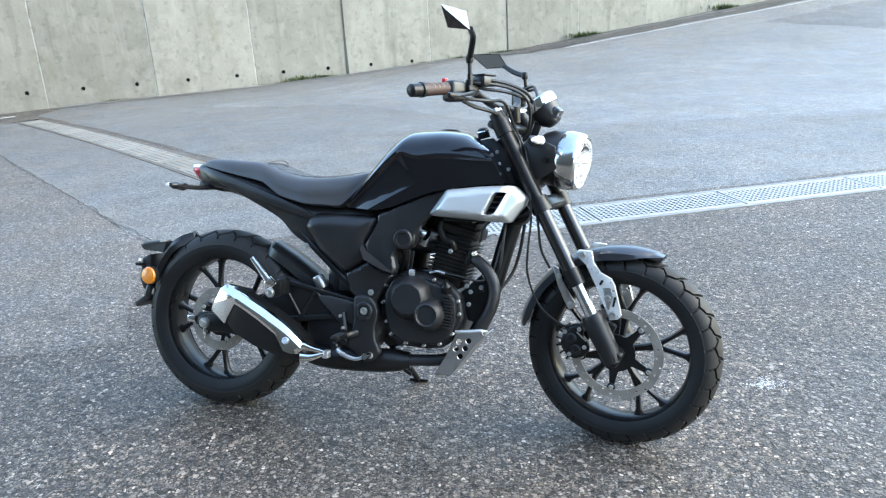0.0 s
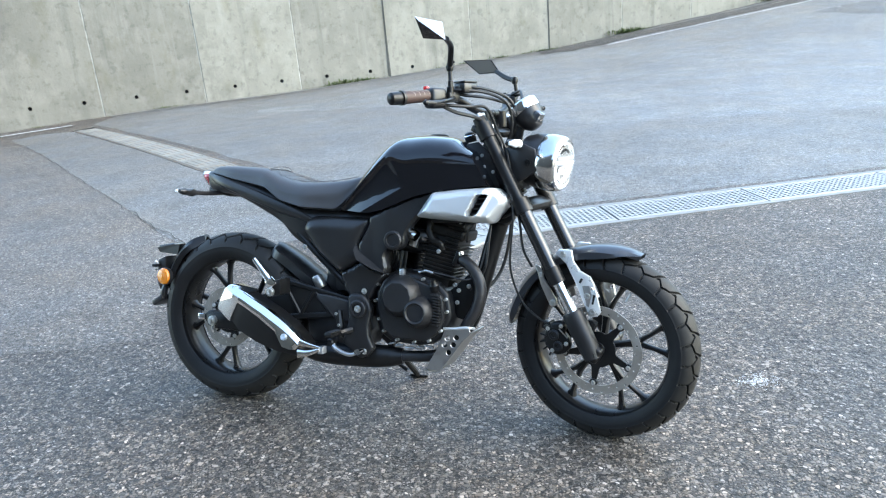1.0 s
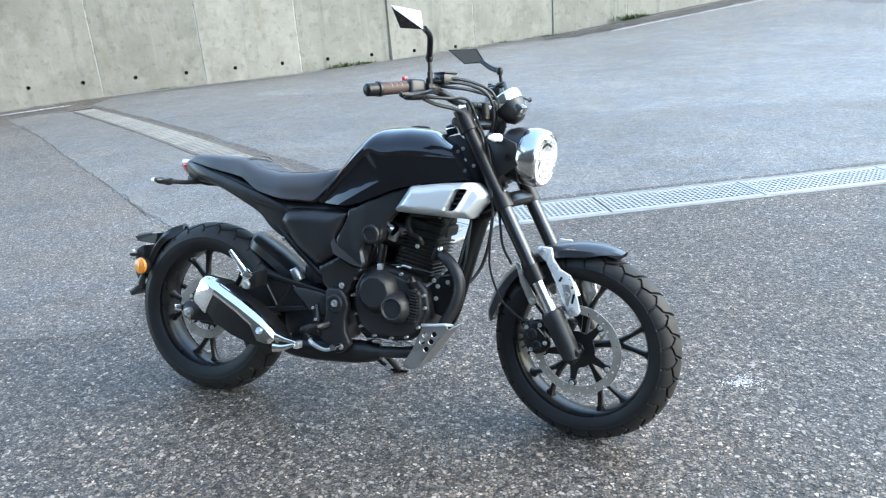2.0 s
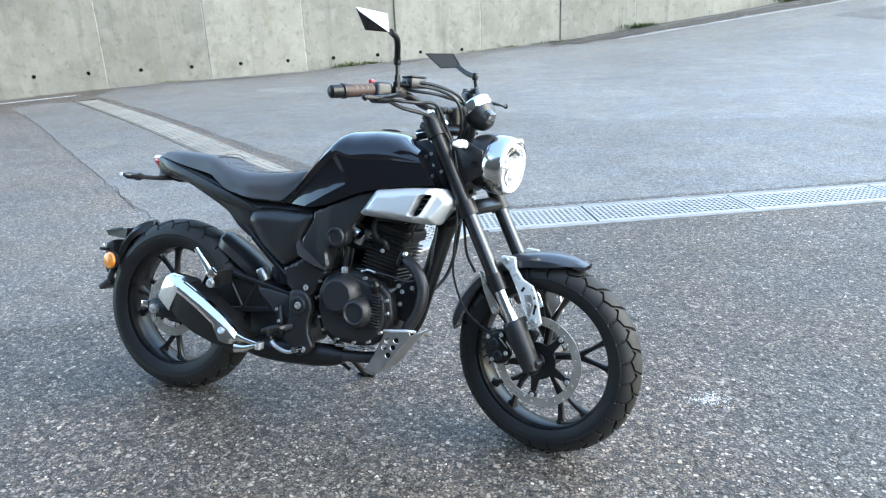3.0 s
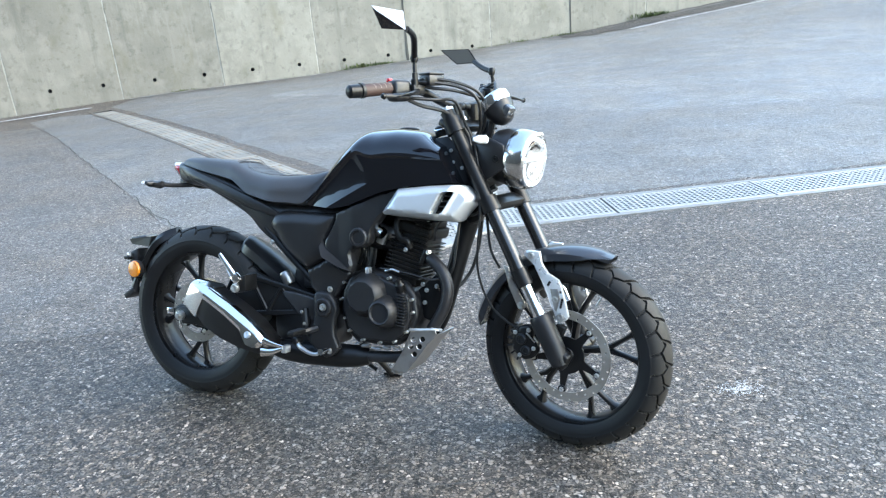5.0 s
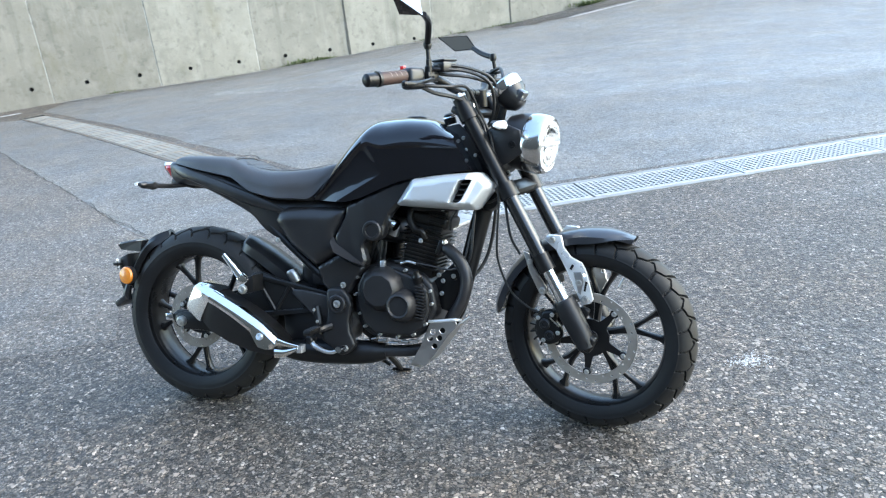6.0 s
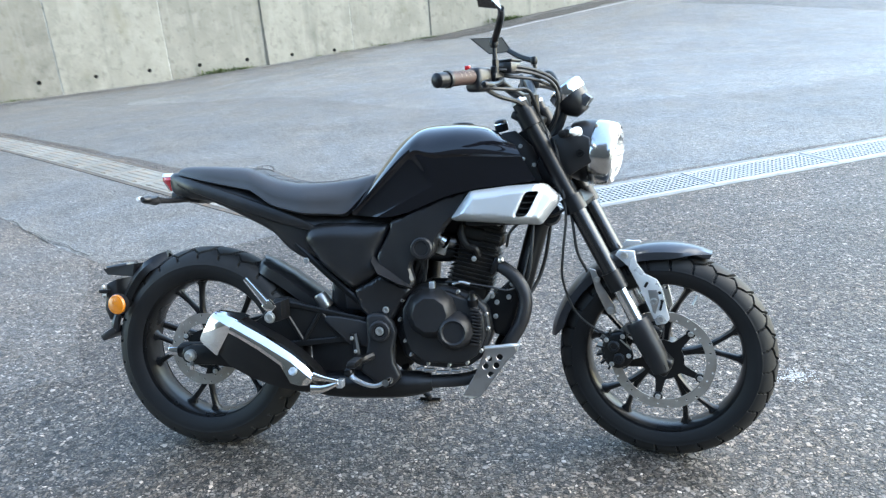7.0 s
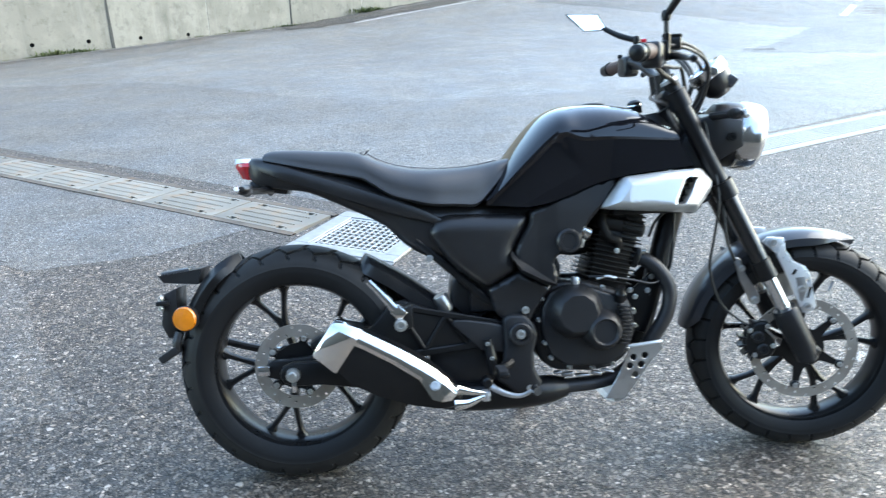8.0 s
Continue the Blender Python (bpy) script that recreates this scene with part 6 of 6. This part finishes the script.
# -- fork, bars, lamp: everything that turns with the bars --
def fork():
    def leg(s):
        y = s * 0.098
        up = part("fork_leg", tube([(0.992, y, 0.700), (1.150, y, 0.391), (1.243, y, 0.208)], 0.0215, 20, 1), M_SATIN, label="telescopic fork leg, black with a chrome stanchion", place=STEERED)
        part("outer_tube", tube([(1.142, y, 0.407), (1.228, y, 0.238)], 0.0222, 20, 1), M_DARK, up)
        part("dust_seal", tube([(1.226, y, 0.241), (1.250, y, 0.194)], 0.0255, 20, 1), M_SATIN, up)
        part("stanchion", tube([(1.240, y, 0.214), (1.300, y, 0.096)], 0.0185, 20, 1), M_CHROME, up, "polished chrome stanchion")
        part("slider", tube([(1.293, y, 0.110), (1.298, y, 0.100), (1.318, y, 0.060), (1.345, y, 0.008), (1.360, y, -0.028)], [0.030, 0.033, 0.033, 0.031, 0.026], 18, 2), M_ENGINE, up, "black fork slider")
        part("axle_clamp", box((0.046, 0.044, 0.052), (1.360, y * 0.94, -0.012), 0.010, (0, 27, 0), 3), M_SATIN, up)
        part("axle_end", lathe([(0.013, 0), (0.013, 0.006), (0.007, 0.006), (0.006, 0.002), (0, 0.002)], (1.358, y + s * 0.018, -0.012), (0, s, 0), 16), M_SATIN, up)
        part("top_cap", lathe([(0.022, 0), (0.022, 0.008), (0.012, 0.010), (0.011, 0.014), (0, 0.014)], (0.992, y, 0.700), (-0.455, 0, 0.89), 20), M_ALU, up)
        # silver brace plates carrying the mudguard
        o = [(1.236, 0.285), (1.248, 0.298), (1.288, 0.296), (1.294, 0.262), (1.314, 0.234), (1.346, 0.218), (1.357, 0.198), (1.378, 0.112), (1.369, 0.099), (1.344, 0.093), (1.324, 0.140), (1.302, 0.192), (1.270, 0.254)]
        br = part("fender_brace", plate(o, s * 0.074, s * 0.086, 0.003, [(1.352, 0.182, 0.005), (1.358, 0.160, 0.005)]), M_BRACE, label="silver mudguard brace plate", place=STEERED)
        part("inset", plate([(1.322, 0.190), (1.345, 0.192), (1.352, 0.165), (1.342, 0.125), (1.335, 0.130)], s * 0.084, s * 0.0875, 0.001), M_BRUSHED, br)
        part("slot", box((0.006, 0.004, 0.03), (1.357, s * 0.0865, 0.150), 0.001, (0, 12, 0), 1), M_SATIN, br)
        part("slot", box((0.007, 0.004, 0.016), (1.318, s * 0.0865, 0.205), 0.001, (0, 30, 0), 1), M_SATIN, br)
        for x, z in ((1.262, 0.284), (1.338, 0.160), (1.355, 0.112)):
            part("bolt", bolt((x, s * 0.086, z), 0.0085, (0, s, 0)), M_BOLT, br)
        part("rear_brace", plate([(1.166, 0.246), (1.184, 0.240), (1.198, 0.200), (1.236, 0.140), (1.238, 0.122), (1.224, 0.114), (1.211, 0.124), (1.184, 0.182)], s * 0.074, s * 0.082, 0.003), M_BRUSHED, br)
        part("bolt", bolt((1.224, s * 0.082, 0.128), 0.009, (0, s, 0)), M_BOLT, br)
        part("bolt", bolt((1.188, s * 0.082, 0.215), 0.007, (0, s, 0)), M_BOLT, br)
        return up

    both(leg)
    low = part("lower_clamp", box((0.050, 0.20, 0.030), (1.132, 0, 0.428), 0.010, (0, 27, 0)), M_SATIN, label="black lower fork clamp", place=STEERED)
    for s in (-1, 1):
        part("collar", tube([(1.122, s * 0.098, 0.447), (1.142, s * 0.098, 0.407)], 0.030, 20, 1), M_SATIN, low)
    top = part("top_clamp", box((0.060, 0.235, 0.024), (0.998, 0, 0.660), 0.008, (0, 27, 0)), M_SATIN, label="black upper fork clamp", place=STEERED)
    part("stem_nut", lathe([(0.018, 0), (0.018, 0.012), (0.01, 0.014), (0, 0.014)], (0.985, 0, 0.668), (-0.46, 0, 0.89), 12), M_CHROME, top)
    for s in (-1, 1):
        part("collar", tube([(1.003, s * 0.098, 0.679), (1.024, s * 0.098, 0.637)], 0.028, 20, 1), M_SATIN, top)
    # front mudguard: an arc over the tyre, open at its ends
    rings = []
    for k in range(15):
        a = radians(67 + 104 * k / 14)
        r = 0.316
        end = min(1, k / 2.5, (14 - k) / 1.5 + 0.35)
        h = 0.068 * (0.45 + 0.55 * end)
        c = Vector((1.358 + r * math.cos(a), 0, -0.012 + r * math.sin(a)))
        o = Vector((math.cos(a), 0, math.sin(a)))
        rings.append([c + Vector((0, h * u, 0)) + o * w for u, w in ((-1, -0.034 * end), (-0.98, -0.014), (-0.72, -0.001), (0, 0.005), (0.72, -0.001), (0.98, -0.014), (1, -0.034 * end), (0.95, -0.034 * end), (0.92, -0.016), (0, 0.0), (-0.92, -0.016), (-0.95, -0.034 * end))])
    part("front_fender", skin(rings, 2, 1), M_FENDER, label="dark blue-grey front mudguard", place=STEERED, angle=40)
    cal = part("front_caliper", plate([(1.196, 0.018), (1.206, 0.050), (1.228, 0.070), (1.256, 0.074), (1.268, 0.060), (1.262, 0.040), (1.278, 0.022), (1.284, -0.004), (1.268, -0.026), (1.240, -0.036), (1.214, -0.026), (1.200, -0.006)], -0.094, -0.064, 0.009, segments=3), M_SATIN, label="black finned front brake caliper behind the fork", place=STEERED)
    part("inner_half", box((0.062, 0.026, 0.080), (1.238, -0.044, 0.018), 0.010, (0, 25, 0), 2), M_SATIN, cal)
    for k in range(6):
        a = radians(115 + 26 * k)
        part("fin", box((0.022, 0.034, 0.0055), (1.240 + 0.046 * math.cos(a), -0.078, 0.016 + 0.048 * math.sin(a)), 0.001, (0, -math.degrees(a), 0), 1), M_SATIN, cal)
    for x, z, r in ((1.232, 0.030, 0.017), (1.246, -0.004, 0.016)):
        part("piston_cap", lathe([(r, 0), (r, 0.006), (r * 0.8, 0.009), (r * 0.5, 0.009), (r * 0.45, 0.005), (0, 0.005)], (x, -0.092, z), (0, -1, 0), 20), M_ENGINE, cal)
    for x, z in ((1.256, 0.060), (1.272, 0.006), (1.212, 0.048), (1.226, -0.020)):
        part("bolt", bolt((x, -0.094, z), 0.0055), M_BOLT, cal)
    part("pad_pin", tube([(1.250, -0.098, 0.052), (1.278, -0.098, 0.026)], 0.0022, 6, 1), M_BOLT, cal)
    part("brake_hose", tube([(1.06, -0.085, 0.62), (1.10, -0.11, 0.50), (1.115, -0.125, 0.40), (1.105, -0.125, 0.30), (1.10, -0.115, 0.22), (1.13, -0.105, 0.13), (1.18, -0.095, 0.08), (1.225, -0.085, 0.055)], 0.0036, 8), M_CABLE, label="black front brake hose", place=STEERED)
    part("hose", tube([(1.08, -0.09, 0.60), (1.125, -0.105, 0.40), (1.14, -0.11, 0.30), (1.165, -0.10, 0.24)], 0.0042, 8), M_CABLE, place=STEERED)
    part("sensor", box((0.03, 0.03, 0.05), (1.335, -0.055, 0.055), 0.006, (0, 25, 0)), M_SATIN, place=STEERED)


fork()


def lamp():
    at, way = Vector((1.168, 0.0, 0.560)), Vector((0.985, 0, -0.17)).normalized()
    bucket = part("headlight", lathe([(0.0, -0.074), (0.056, -0.072), (0.074, -0.060), (0.084, -0.030), (0.0865, -0.004), (0.083, 0.020), (0.0, 0.024)], tuple(at), tuple(way), 56), M_MATTE, label="round chrome-rimmed headlight with a black bucket", place=STEERED)
    part("chrome_rim", lathe([(0.086, 0.004), (0.0885, 0.008), (0.089, 0.024), (0.0885, 0.040), (0.086, 0.056), (0.082, 0.064), (0.077, 0.067), (0.074, 0.063), (0.076, 0.040), (0.080, 0.018)], tuple(at), tuple(way), 56, True), M_RIM, bucket, "polished chrome headlight rim")
    part("reflector", lathe([(0.0745, 0.056), (0.068, 0.044), (0.050, 0.033), (0.030, 0.029), (0.0, 0.028)], tuple(at), tuple(way), 40), M_REFLECT, bucket)
    part("lens", lathe([(0.0745, 0.062), (0.068, 0.071), (0.045, 0.079), (0.02, 0.082), (0.0, 0.083)], tuple(at), tuple(way), 48), M_GLASS, bucket, "clear glass headlight lens").visible_shadow = False
    side = Vector((0, 1, 0))
    up = way.cross(side) * -1
    if up.z < 0:
        up = -up
    q = at + way * 0.038 - up * 0.026
    part("projector", lathe([(0.020, 0.0), (0.021, 0.012), (0.019, 0.014), (0.017, 0.010), (0.010, 0.017), (0.0, 0.019)], tuple(q), tuple(way), 24), M_REFLECT, bucket)
    bm = bmesh.new()
    for sgn in (-1, 1):
        w = at + way * 0.046 + up * 0.040
        add(bm, loft([[w + side * (sgn * 0.004) + up * 0.006, w + side * (sgn * 0.004) - up * 0.003, w + side * (sgn * 0.004) - up * 0.003 - way * 0.02], [w + side * (sgn * 0.024) - up * 0.004, w + side * (sgn * 0.022) - up * 0.010, w + side * (sgn * 0.022) - up * 0.010 - way * 0.02]]))
    part("brow", bm, M_SATIN, bucket)
    part("bar", tube([tuple(at + way * 0.052 - side * 0.06 + up * 0.006), tuple(at + way * 0.056 + up * 0.006), tuple(at + way * 0.052 + side * 0.06 + up * 0.006)], 0.0045, 8), M_CLEAR, bucket)
    for s in (-1, 1):
        ear = part("lamp_bracket", plate([(1.06, 0.60), (1.12, 0.625), (1.175, 0.60), (1.180, 0.535), (1.12, 0.50), (1.085, 0.52)], s * 0.076, s * 0.088, 0.004), M_MATTE, label="black headlight bracket", place=STEERED)
        part("bolt", lathe([(0.011, 0), (0.011, 0.005), (0.006, 0.005), (0.005, 0.002), (0, 0.002)], (1.150, s * 0.088, 0.560), (0, s, 0), 16), M_SATIN, ear)
        arm = part("turn_signal", tube([(1.10, s * 0.08, 0.612), (1.125, s * 0.12, 0.616), (1.14, s * 0.15, 0.618)], [0.011, 0.010, 0.010], 10), M_MATTE, label="front turn signal with a clear lens", place=STEERED)
        part("housing", tube([(1.130, s * 0.135, 0.618), (1.136, s * 0.155, 0.619), (1.140, s * 0.185, 0.620), (1.142, s * 0.205, 0.621)], [0.009, 0.014, 0.014, 0.006], 14, flat=0.8), M_MATTE, arm)
        part("lens", tube([(1.150, s * 0.140, 0.618), (1.160, s * 0.165, 0.619), (1.158, s * 0.195, 0.620), (1.150, s * 0.212, 0.621)], [0.007, 0.013, 0.012, 0.005], 14, flat=0.8), M_CLEAR, arm, "clear lens")
    part("lamp_cowl", plate([(1.02, 0.53), (1.06, 0.60), (1.11, 0.62), (1.12, 0.51), (1.09, 0.47), (1.05, 0.46)], -0.07, 0.07, 0.01), M_MATTE, label="black plastic behind the headlight", place=STEERED)
    # clock: a chrome-rimmed pod looking back at the rider
    c, way = Vector((1.112, -0.004, 0.712)), Vector((-0.60, 0, 0.80)).normalized()
    pod = part("instrument", lathe([(0.0, -0.058), (0.020, -0.056), (0.036, -0.040), (0.046, -0.012), (0.048, 0.010), (0.047, 0.014), (0.0, 0.014)], tuple(c), tuple(way), 36), M_MATTE, label="round speedometer pod with a chrome ring", place=STEERED, angle=65)
    part("ring", lathe([(0.0485, 0.0), (0.051, 0.006), (0.051, 0.028), (0.046, 0.033), (0.042, 0.029), (0.042, 0.012)], tuple(c), tuple(way), 40, True), M_CHROME, pod)
    part("dial_glass", lathe([(0.043, 0.030), (0.0, 0.031)], tuple(c), tuple(way), 32), M_GLOSS, pod)
    part("side_lamp", box((0.026, 0.032, 0.030), (1.158, -0.022, 0.700), 0.005, (0, 37, -8)), M_SMOKE, pod, "smoked square warning lamp housing")
    part("stay", tube([(1.095, 0, 0.68), (1.075, 0, 0.63), (1.05, 0, 0.60)], 0.012, 8), M_MATTE, pod)


lamp()


def bars():
    pts = [(0.884, 0.365, 0.761), (0.905, 0.30, 0.768), (0.930, 0.225, 0.772), (0.955, 0.165, 0.758), (0.980, 0.10, 0.728), (0.988, 0.05, 0.718), (0.988, 0.0, 0.717)]
    bar = part("handlebar", tube([(x, -y, z) for x, y, z in pts] + pts[-2::-1], 0.0125, 12), M_SATIN, label="wide black handlebar turned to the right", place=STEERED)
    for s in (-1, 1):
        part("riser", tube([(0.990, s * 0.05, 0.672), (0.985, s * 0.05, 0.722)], [0.022, 0.025], 14, 1), M_SATIN, bar)
        f = lambda t: (0.882 + 0.036 * t, s * (0.376 - 0.102 * t), 0.760 + 0.008 * t)  # noqa: E731
        grip = part("grip", tube([f(0.12), f(0.2), f(0.6), f(1.0)], [0.0165, 0.0185, 0.0180, 0.0185], 16, 3), M_GRIP, label="brown handlebar grip with pale stitching", place=STEERED)
        bm = bmesh.new()
        for k in range(4):
            a, b = f(0.32 + 0.16 * k), f(0.40 + 0.16 * k)
            for side in (1, -1):
                add(bm, tube([(a[0] + side * 0.004, a[1], a[2] + 0.0185), (b[0] + side * 0.0135, b[1], b[2] + 0.0130), (b[0] + side * 0.0186, b[1], b[2] + 0.004)], 0.0009, 5, 3))
        part("stitching", bm, M_STITCH, grip)
        part("collar", tube([f(0.08), f(0.16)], 0.0215, 18, 1), M_CABLE, grip)
        part("bar_end", tube([f(-0.30), f(-0.24), f(-0.02), f(0.10)], [0.010, 0.018, 0.019, 0.017], 18, 2), M_SATIN, grip, "black bar end weight")
        switch = part("switch_housing", box((0.048, 0.060, 0.060), (0.928, s * 0.250, 0.761), 0.012, (0, 0, s * 18), 3), M_MATTE, label="black switch housing", place=STEERED)
        part("button", box((0.014, 0.016, 0.012), (0.905, s * 0.262, 0.792), 0.003), M_RED if s < 0 else M_MATTE, switch)
        per = part("lever_perch", box((0.040, 0.045, 0.030), (0.955, s * 0.205, 0.764), 0.006, (0, 0, s * 15)), M_SATIN, label="black lever perch", place=STEERED)
        part("lever", tube([(0.962, s * 0.20, 0.760), (0.985, s * 0.24, 0.756), (0.997, s * 0.30, 0.748), (0.998, s * 0.36, 0.743), (0.992, s * 0.395, 0.741)], [0.008, 0.0085, 0.007, 0.0065, 0.006], 10, flat=0.7), M_SATIN, per, "black hand lever")
        part("lever_ball", lathe([(0, -0.009), (0.006, -0.007), (0.009, 0), (0.006, 0.007), (0, 0.009)], (0.991, s * 0.400, 0.741), (0, 1, 0), 12), M_SATIN, per)
        # the mirror's stalk base
        part("mirror_boss", lathe([(0.011, -0.012), (0.011, 0.010), (0.007, 0.014), (0, 0.014)], (0.962, s * 0.218, 0.782), (0, 0, 1), 12), M_SATIN, per)
    tank_ob = part("brake_reservoir", box((0.045, 0.060, 0.030), (0.985, -0.165, 0.790), 0.006, (0, 0, -12)), M_MATTE, label="black brake fluid reservoir", place=STEERED)
    part("reservoir_lid", box((0.046, 0.058, 0.006), (0.985, -0.165, 0.808), 0.002, (0, 0, -12)), M_SATIN, tank_ob)
    for k, (a, b, z) in enumerate(((-0.20, -0.03, 0.800), (-0.21, -0.055, 0.790), (-0.19, 0.02, 0.775))):
        part("cable", tube([(0.945, a, 0.782), (0.985, a * 0.92, z - 0.006), (1.045, a * 0.6, z - 0.018), (1.088, b - 0.03, z - 0.055), (1.082, b, z - 0.13), (1.045, b * 0.8, z - 0.19)], 0.0048, 8), M_CABLE, label="black control cable", place=STEERED)
    for k, (a, b, z) in enumerate(((0.20, 0.03, 0.792), (0.21, 0.06, 0.782))):
        part("cable", tube([(0.945, a, 0.775), (0.99, a * 0.92, z), (1.04, a * 0.55, z - 0.01), (1.075, b, z - 0.08), (1.04, b * 0.8, z - 0.18)], 0.0048, 8), M_CABLE, label="black control cable", place=STEERED)
    part("cable", tube([(0.93, -0.235, 0.745), (0.96, -0.19, 0.72), (1.0, -0.12, 0.70), (1.03, -0.08, 0.66), (1.06, -0.06, 0.60)], 0.006, 8), M_CABLE, label="black throttle cable", place=STEERED)
    part("cable", tube([(0.935, -0.23, 0.742), (0.99, -0.16, 0.735), (1.02, -0.10, 0.73), (1.04, -0.07, 0.66), (1.07, -0.06, 0.59)], 0.005, 8), M_CABLE, label="black throttle cable", place=STEERED)


bars()


def mirror(outline, ridge, neck, ball, foot, label, cap=False):
    """A rear-view mirror: glass in the outline, a ridged shell behind it, and a bent stalk."""
    pts = [Vector(p) for p in outline]
    flat = (pts[1] - pts[0]).cross(pts[3] - pts[0]).normalized()
    pts[2] = pts[2] - flat * (pts[2] - pts[0]).dot(flat)
    mid = sum(pts, Vector()) / len(pts)
    ahead = (pts[1] - pts[0]).cross(pts[2] - pts[0]).normalized()
    if ahead.dot(Vector(ridge)) < 0:
        ahead = -ahead
    bm = bmesh.new()
    back = [bm.verts.new(p + (mid - p) * 0.0) for p in pts]
    mid_l, mid_r = (pts[0] * 0.82 + pts[3] * 0.18) + ahead * 0.008, (pts[2] * 0.72 + pts[3] * 0.28) + ahead * 0.030
    a, b = bm.verts.new(mid_l), bm.verts.new(mid_r)
    n = len(back)
    # top facet, end facets and lower facet of the shell; cap brightens the upper ones for reflected sky
    for f in (bm.faces.new((back[0], back[1], b, a)), bm.faces.new((back[1], back[2], b))):
        f.material_index = 1 if cap else 0
    bm.faces.new((back[2], back[3], b))
    bm.faces.new((back[3], back[0], a, b))
    bm.faces.new(back[::-1])
    shell = part("mirror", chamfer(bm, 0.003, segments=2, angle=15), M_GLOSS, label=label, place=STEERED, angle=25)
    if cap:
        shell.data.materials.append(M_SKY_FACET)
    g = bmesh.new()
    g.faces.new([g.verts.new(p + (mid - p) * 0.09 - ahead * 0.002) for p in pts])
    got = bmesh.ops.extrude_face_region(g, geom=g.faces[:])
    bmesh.ops.translate(g, vec=ahead * 0.0035, verts=[v for v in got["geom"] if isinstance(v, bmesh.types.BMVert)])
    part("mirror_glass", g, M_MIRROR, shell)
    part("stalk", tube([neck[0], neck[1], ball], [0.008, 0.009, 0.009], 10, 5), M_SATIN, shell)
    part("ball", lathe([(0, -0.014), (0.009, -0.012), (0.0125, 0), (0.009, 0.012), (0, 0.014)], ball, (0, 0, 1), 14), M_SATIN, shell)
    part("stem", tube([ball, foot], [0.006, 0.0065], 10, 1), M_SATIN, shell)
    part("nut", lathe([(0.009, 0), (0.009, 0.018), (0.006, 0.020), (0, 0.020)], foot, (0, 0, 1), 6), M_SATIN, shell)


mirror([(0.981, -0.425, 0.969), (0.998, -0.310, 0.966), (1.026, -0.306, 0.914), (0.978, -0.382, 0.916)], (1, -0.2, 0.2), ((1.012, -0.315, 0.918), (0.995, -0.262, 0.902)), (0.962, -0.216, 0.851), (0.964, -0.218, 0.792), "black faceted rear-view mirror on a bent stalk", True)
mirror([(0.7423, 0.2493, 0.9223), (0.8413, 0.2813, 0.9203), (0.872, 0.285, 0.874), (0.799, 0.266, 0.870)], (-0.3, 1, 0), ((0.862, 0.278, 0.876), (0.905, 0.262, 0.852)), (0.951, 0.246, 0.836), (0.955, 0.252, 0.784), "black faceted rear-view mirror folded inwards")


# ---- weeds along the wall ----
def weed(along, away, size, leaves, seed, label):
    rnd = random.Random(seed)
    bm = bmesh.new()
    for k in range(leaves):
        a = rnd.uniform(0, math.tau)
        r = abs(rnd.gauss(0, 0.5)) * size
        root = Vector((r * math.cos(a) * 1.8, r * math.sin(a) * 0.5 - 0.02, 0))
        long, lean = size * rnd.uniform(0.18, 0.6), rnd.uniform(0.1, 0.9)
        way = Vector((math.cos(a) * lean, math.sin(a) * lean - 0.2, 1)).normalized()
        side = way.cross(Vector((rnd.uniform(-1, 1), rnd.uniform(-1, 1), 0.3))).normalized() * long * rnd.uniform(0.06, 0.16)
        tip = root + way * long + Vector((0, 0, -0.25 * long * lean))
        mid = root + way * long * 0.55
        v = [bm.verts.new(p) for p in (root, mid - side, tip, mid + side)]
        bm.faces.new(v)
    ob = tagged(new("weed", solid("weed", bm, M_LEAF)), label, "weed", "weeds along the wall", "stuff")
    x, y = on_wall(along, away)
    ob.matrix_basis = pose(x, y, rise(x, y) - 0.005, 0, 0, 21.7)


for k, (along, size, leaves) in enumerate(((-0.35, 0.26, 160), (0.15, 0.18, 120), (-0.75, 0.12, 70), (-4.25, 0.14, 90), (-4.0, 0.10, 60), (-2.1, 0.08, 50), (2.55, 0.12, 70), (3.0, 0.10, 60), (3.5, 0.16, 90), (4.1, 0.12, 70), (4.55, 0.16, 90), (4.85, 0.14, 80), (6.95, 0.32, 200), (7.25, 0.22, 120), (1.9, 0.10, 60), (1.4, 0.07, 40), (11.5, 0.35, 160), (-6.7, 0.08, 50), (5.6, 0.09, 50))):
    weed(along, 0.07, size, leaves, k, "small green weeds at the foot of the concrete wall")
sprout = random.Random(41)
for k in range(34):
    weed(sprout.uniform(-2.2, 5.4), 0.05, sprout.uniform(0.035, 0.085), sprout.randint(20, 45), 100 + k, "small green weeds at the foot of the concrete wall")
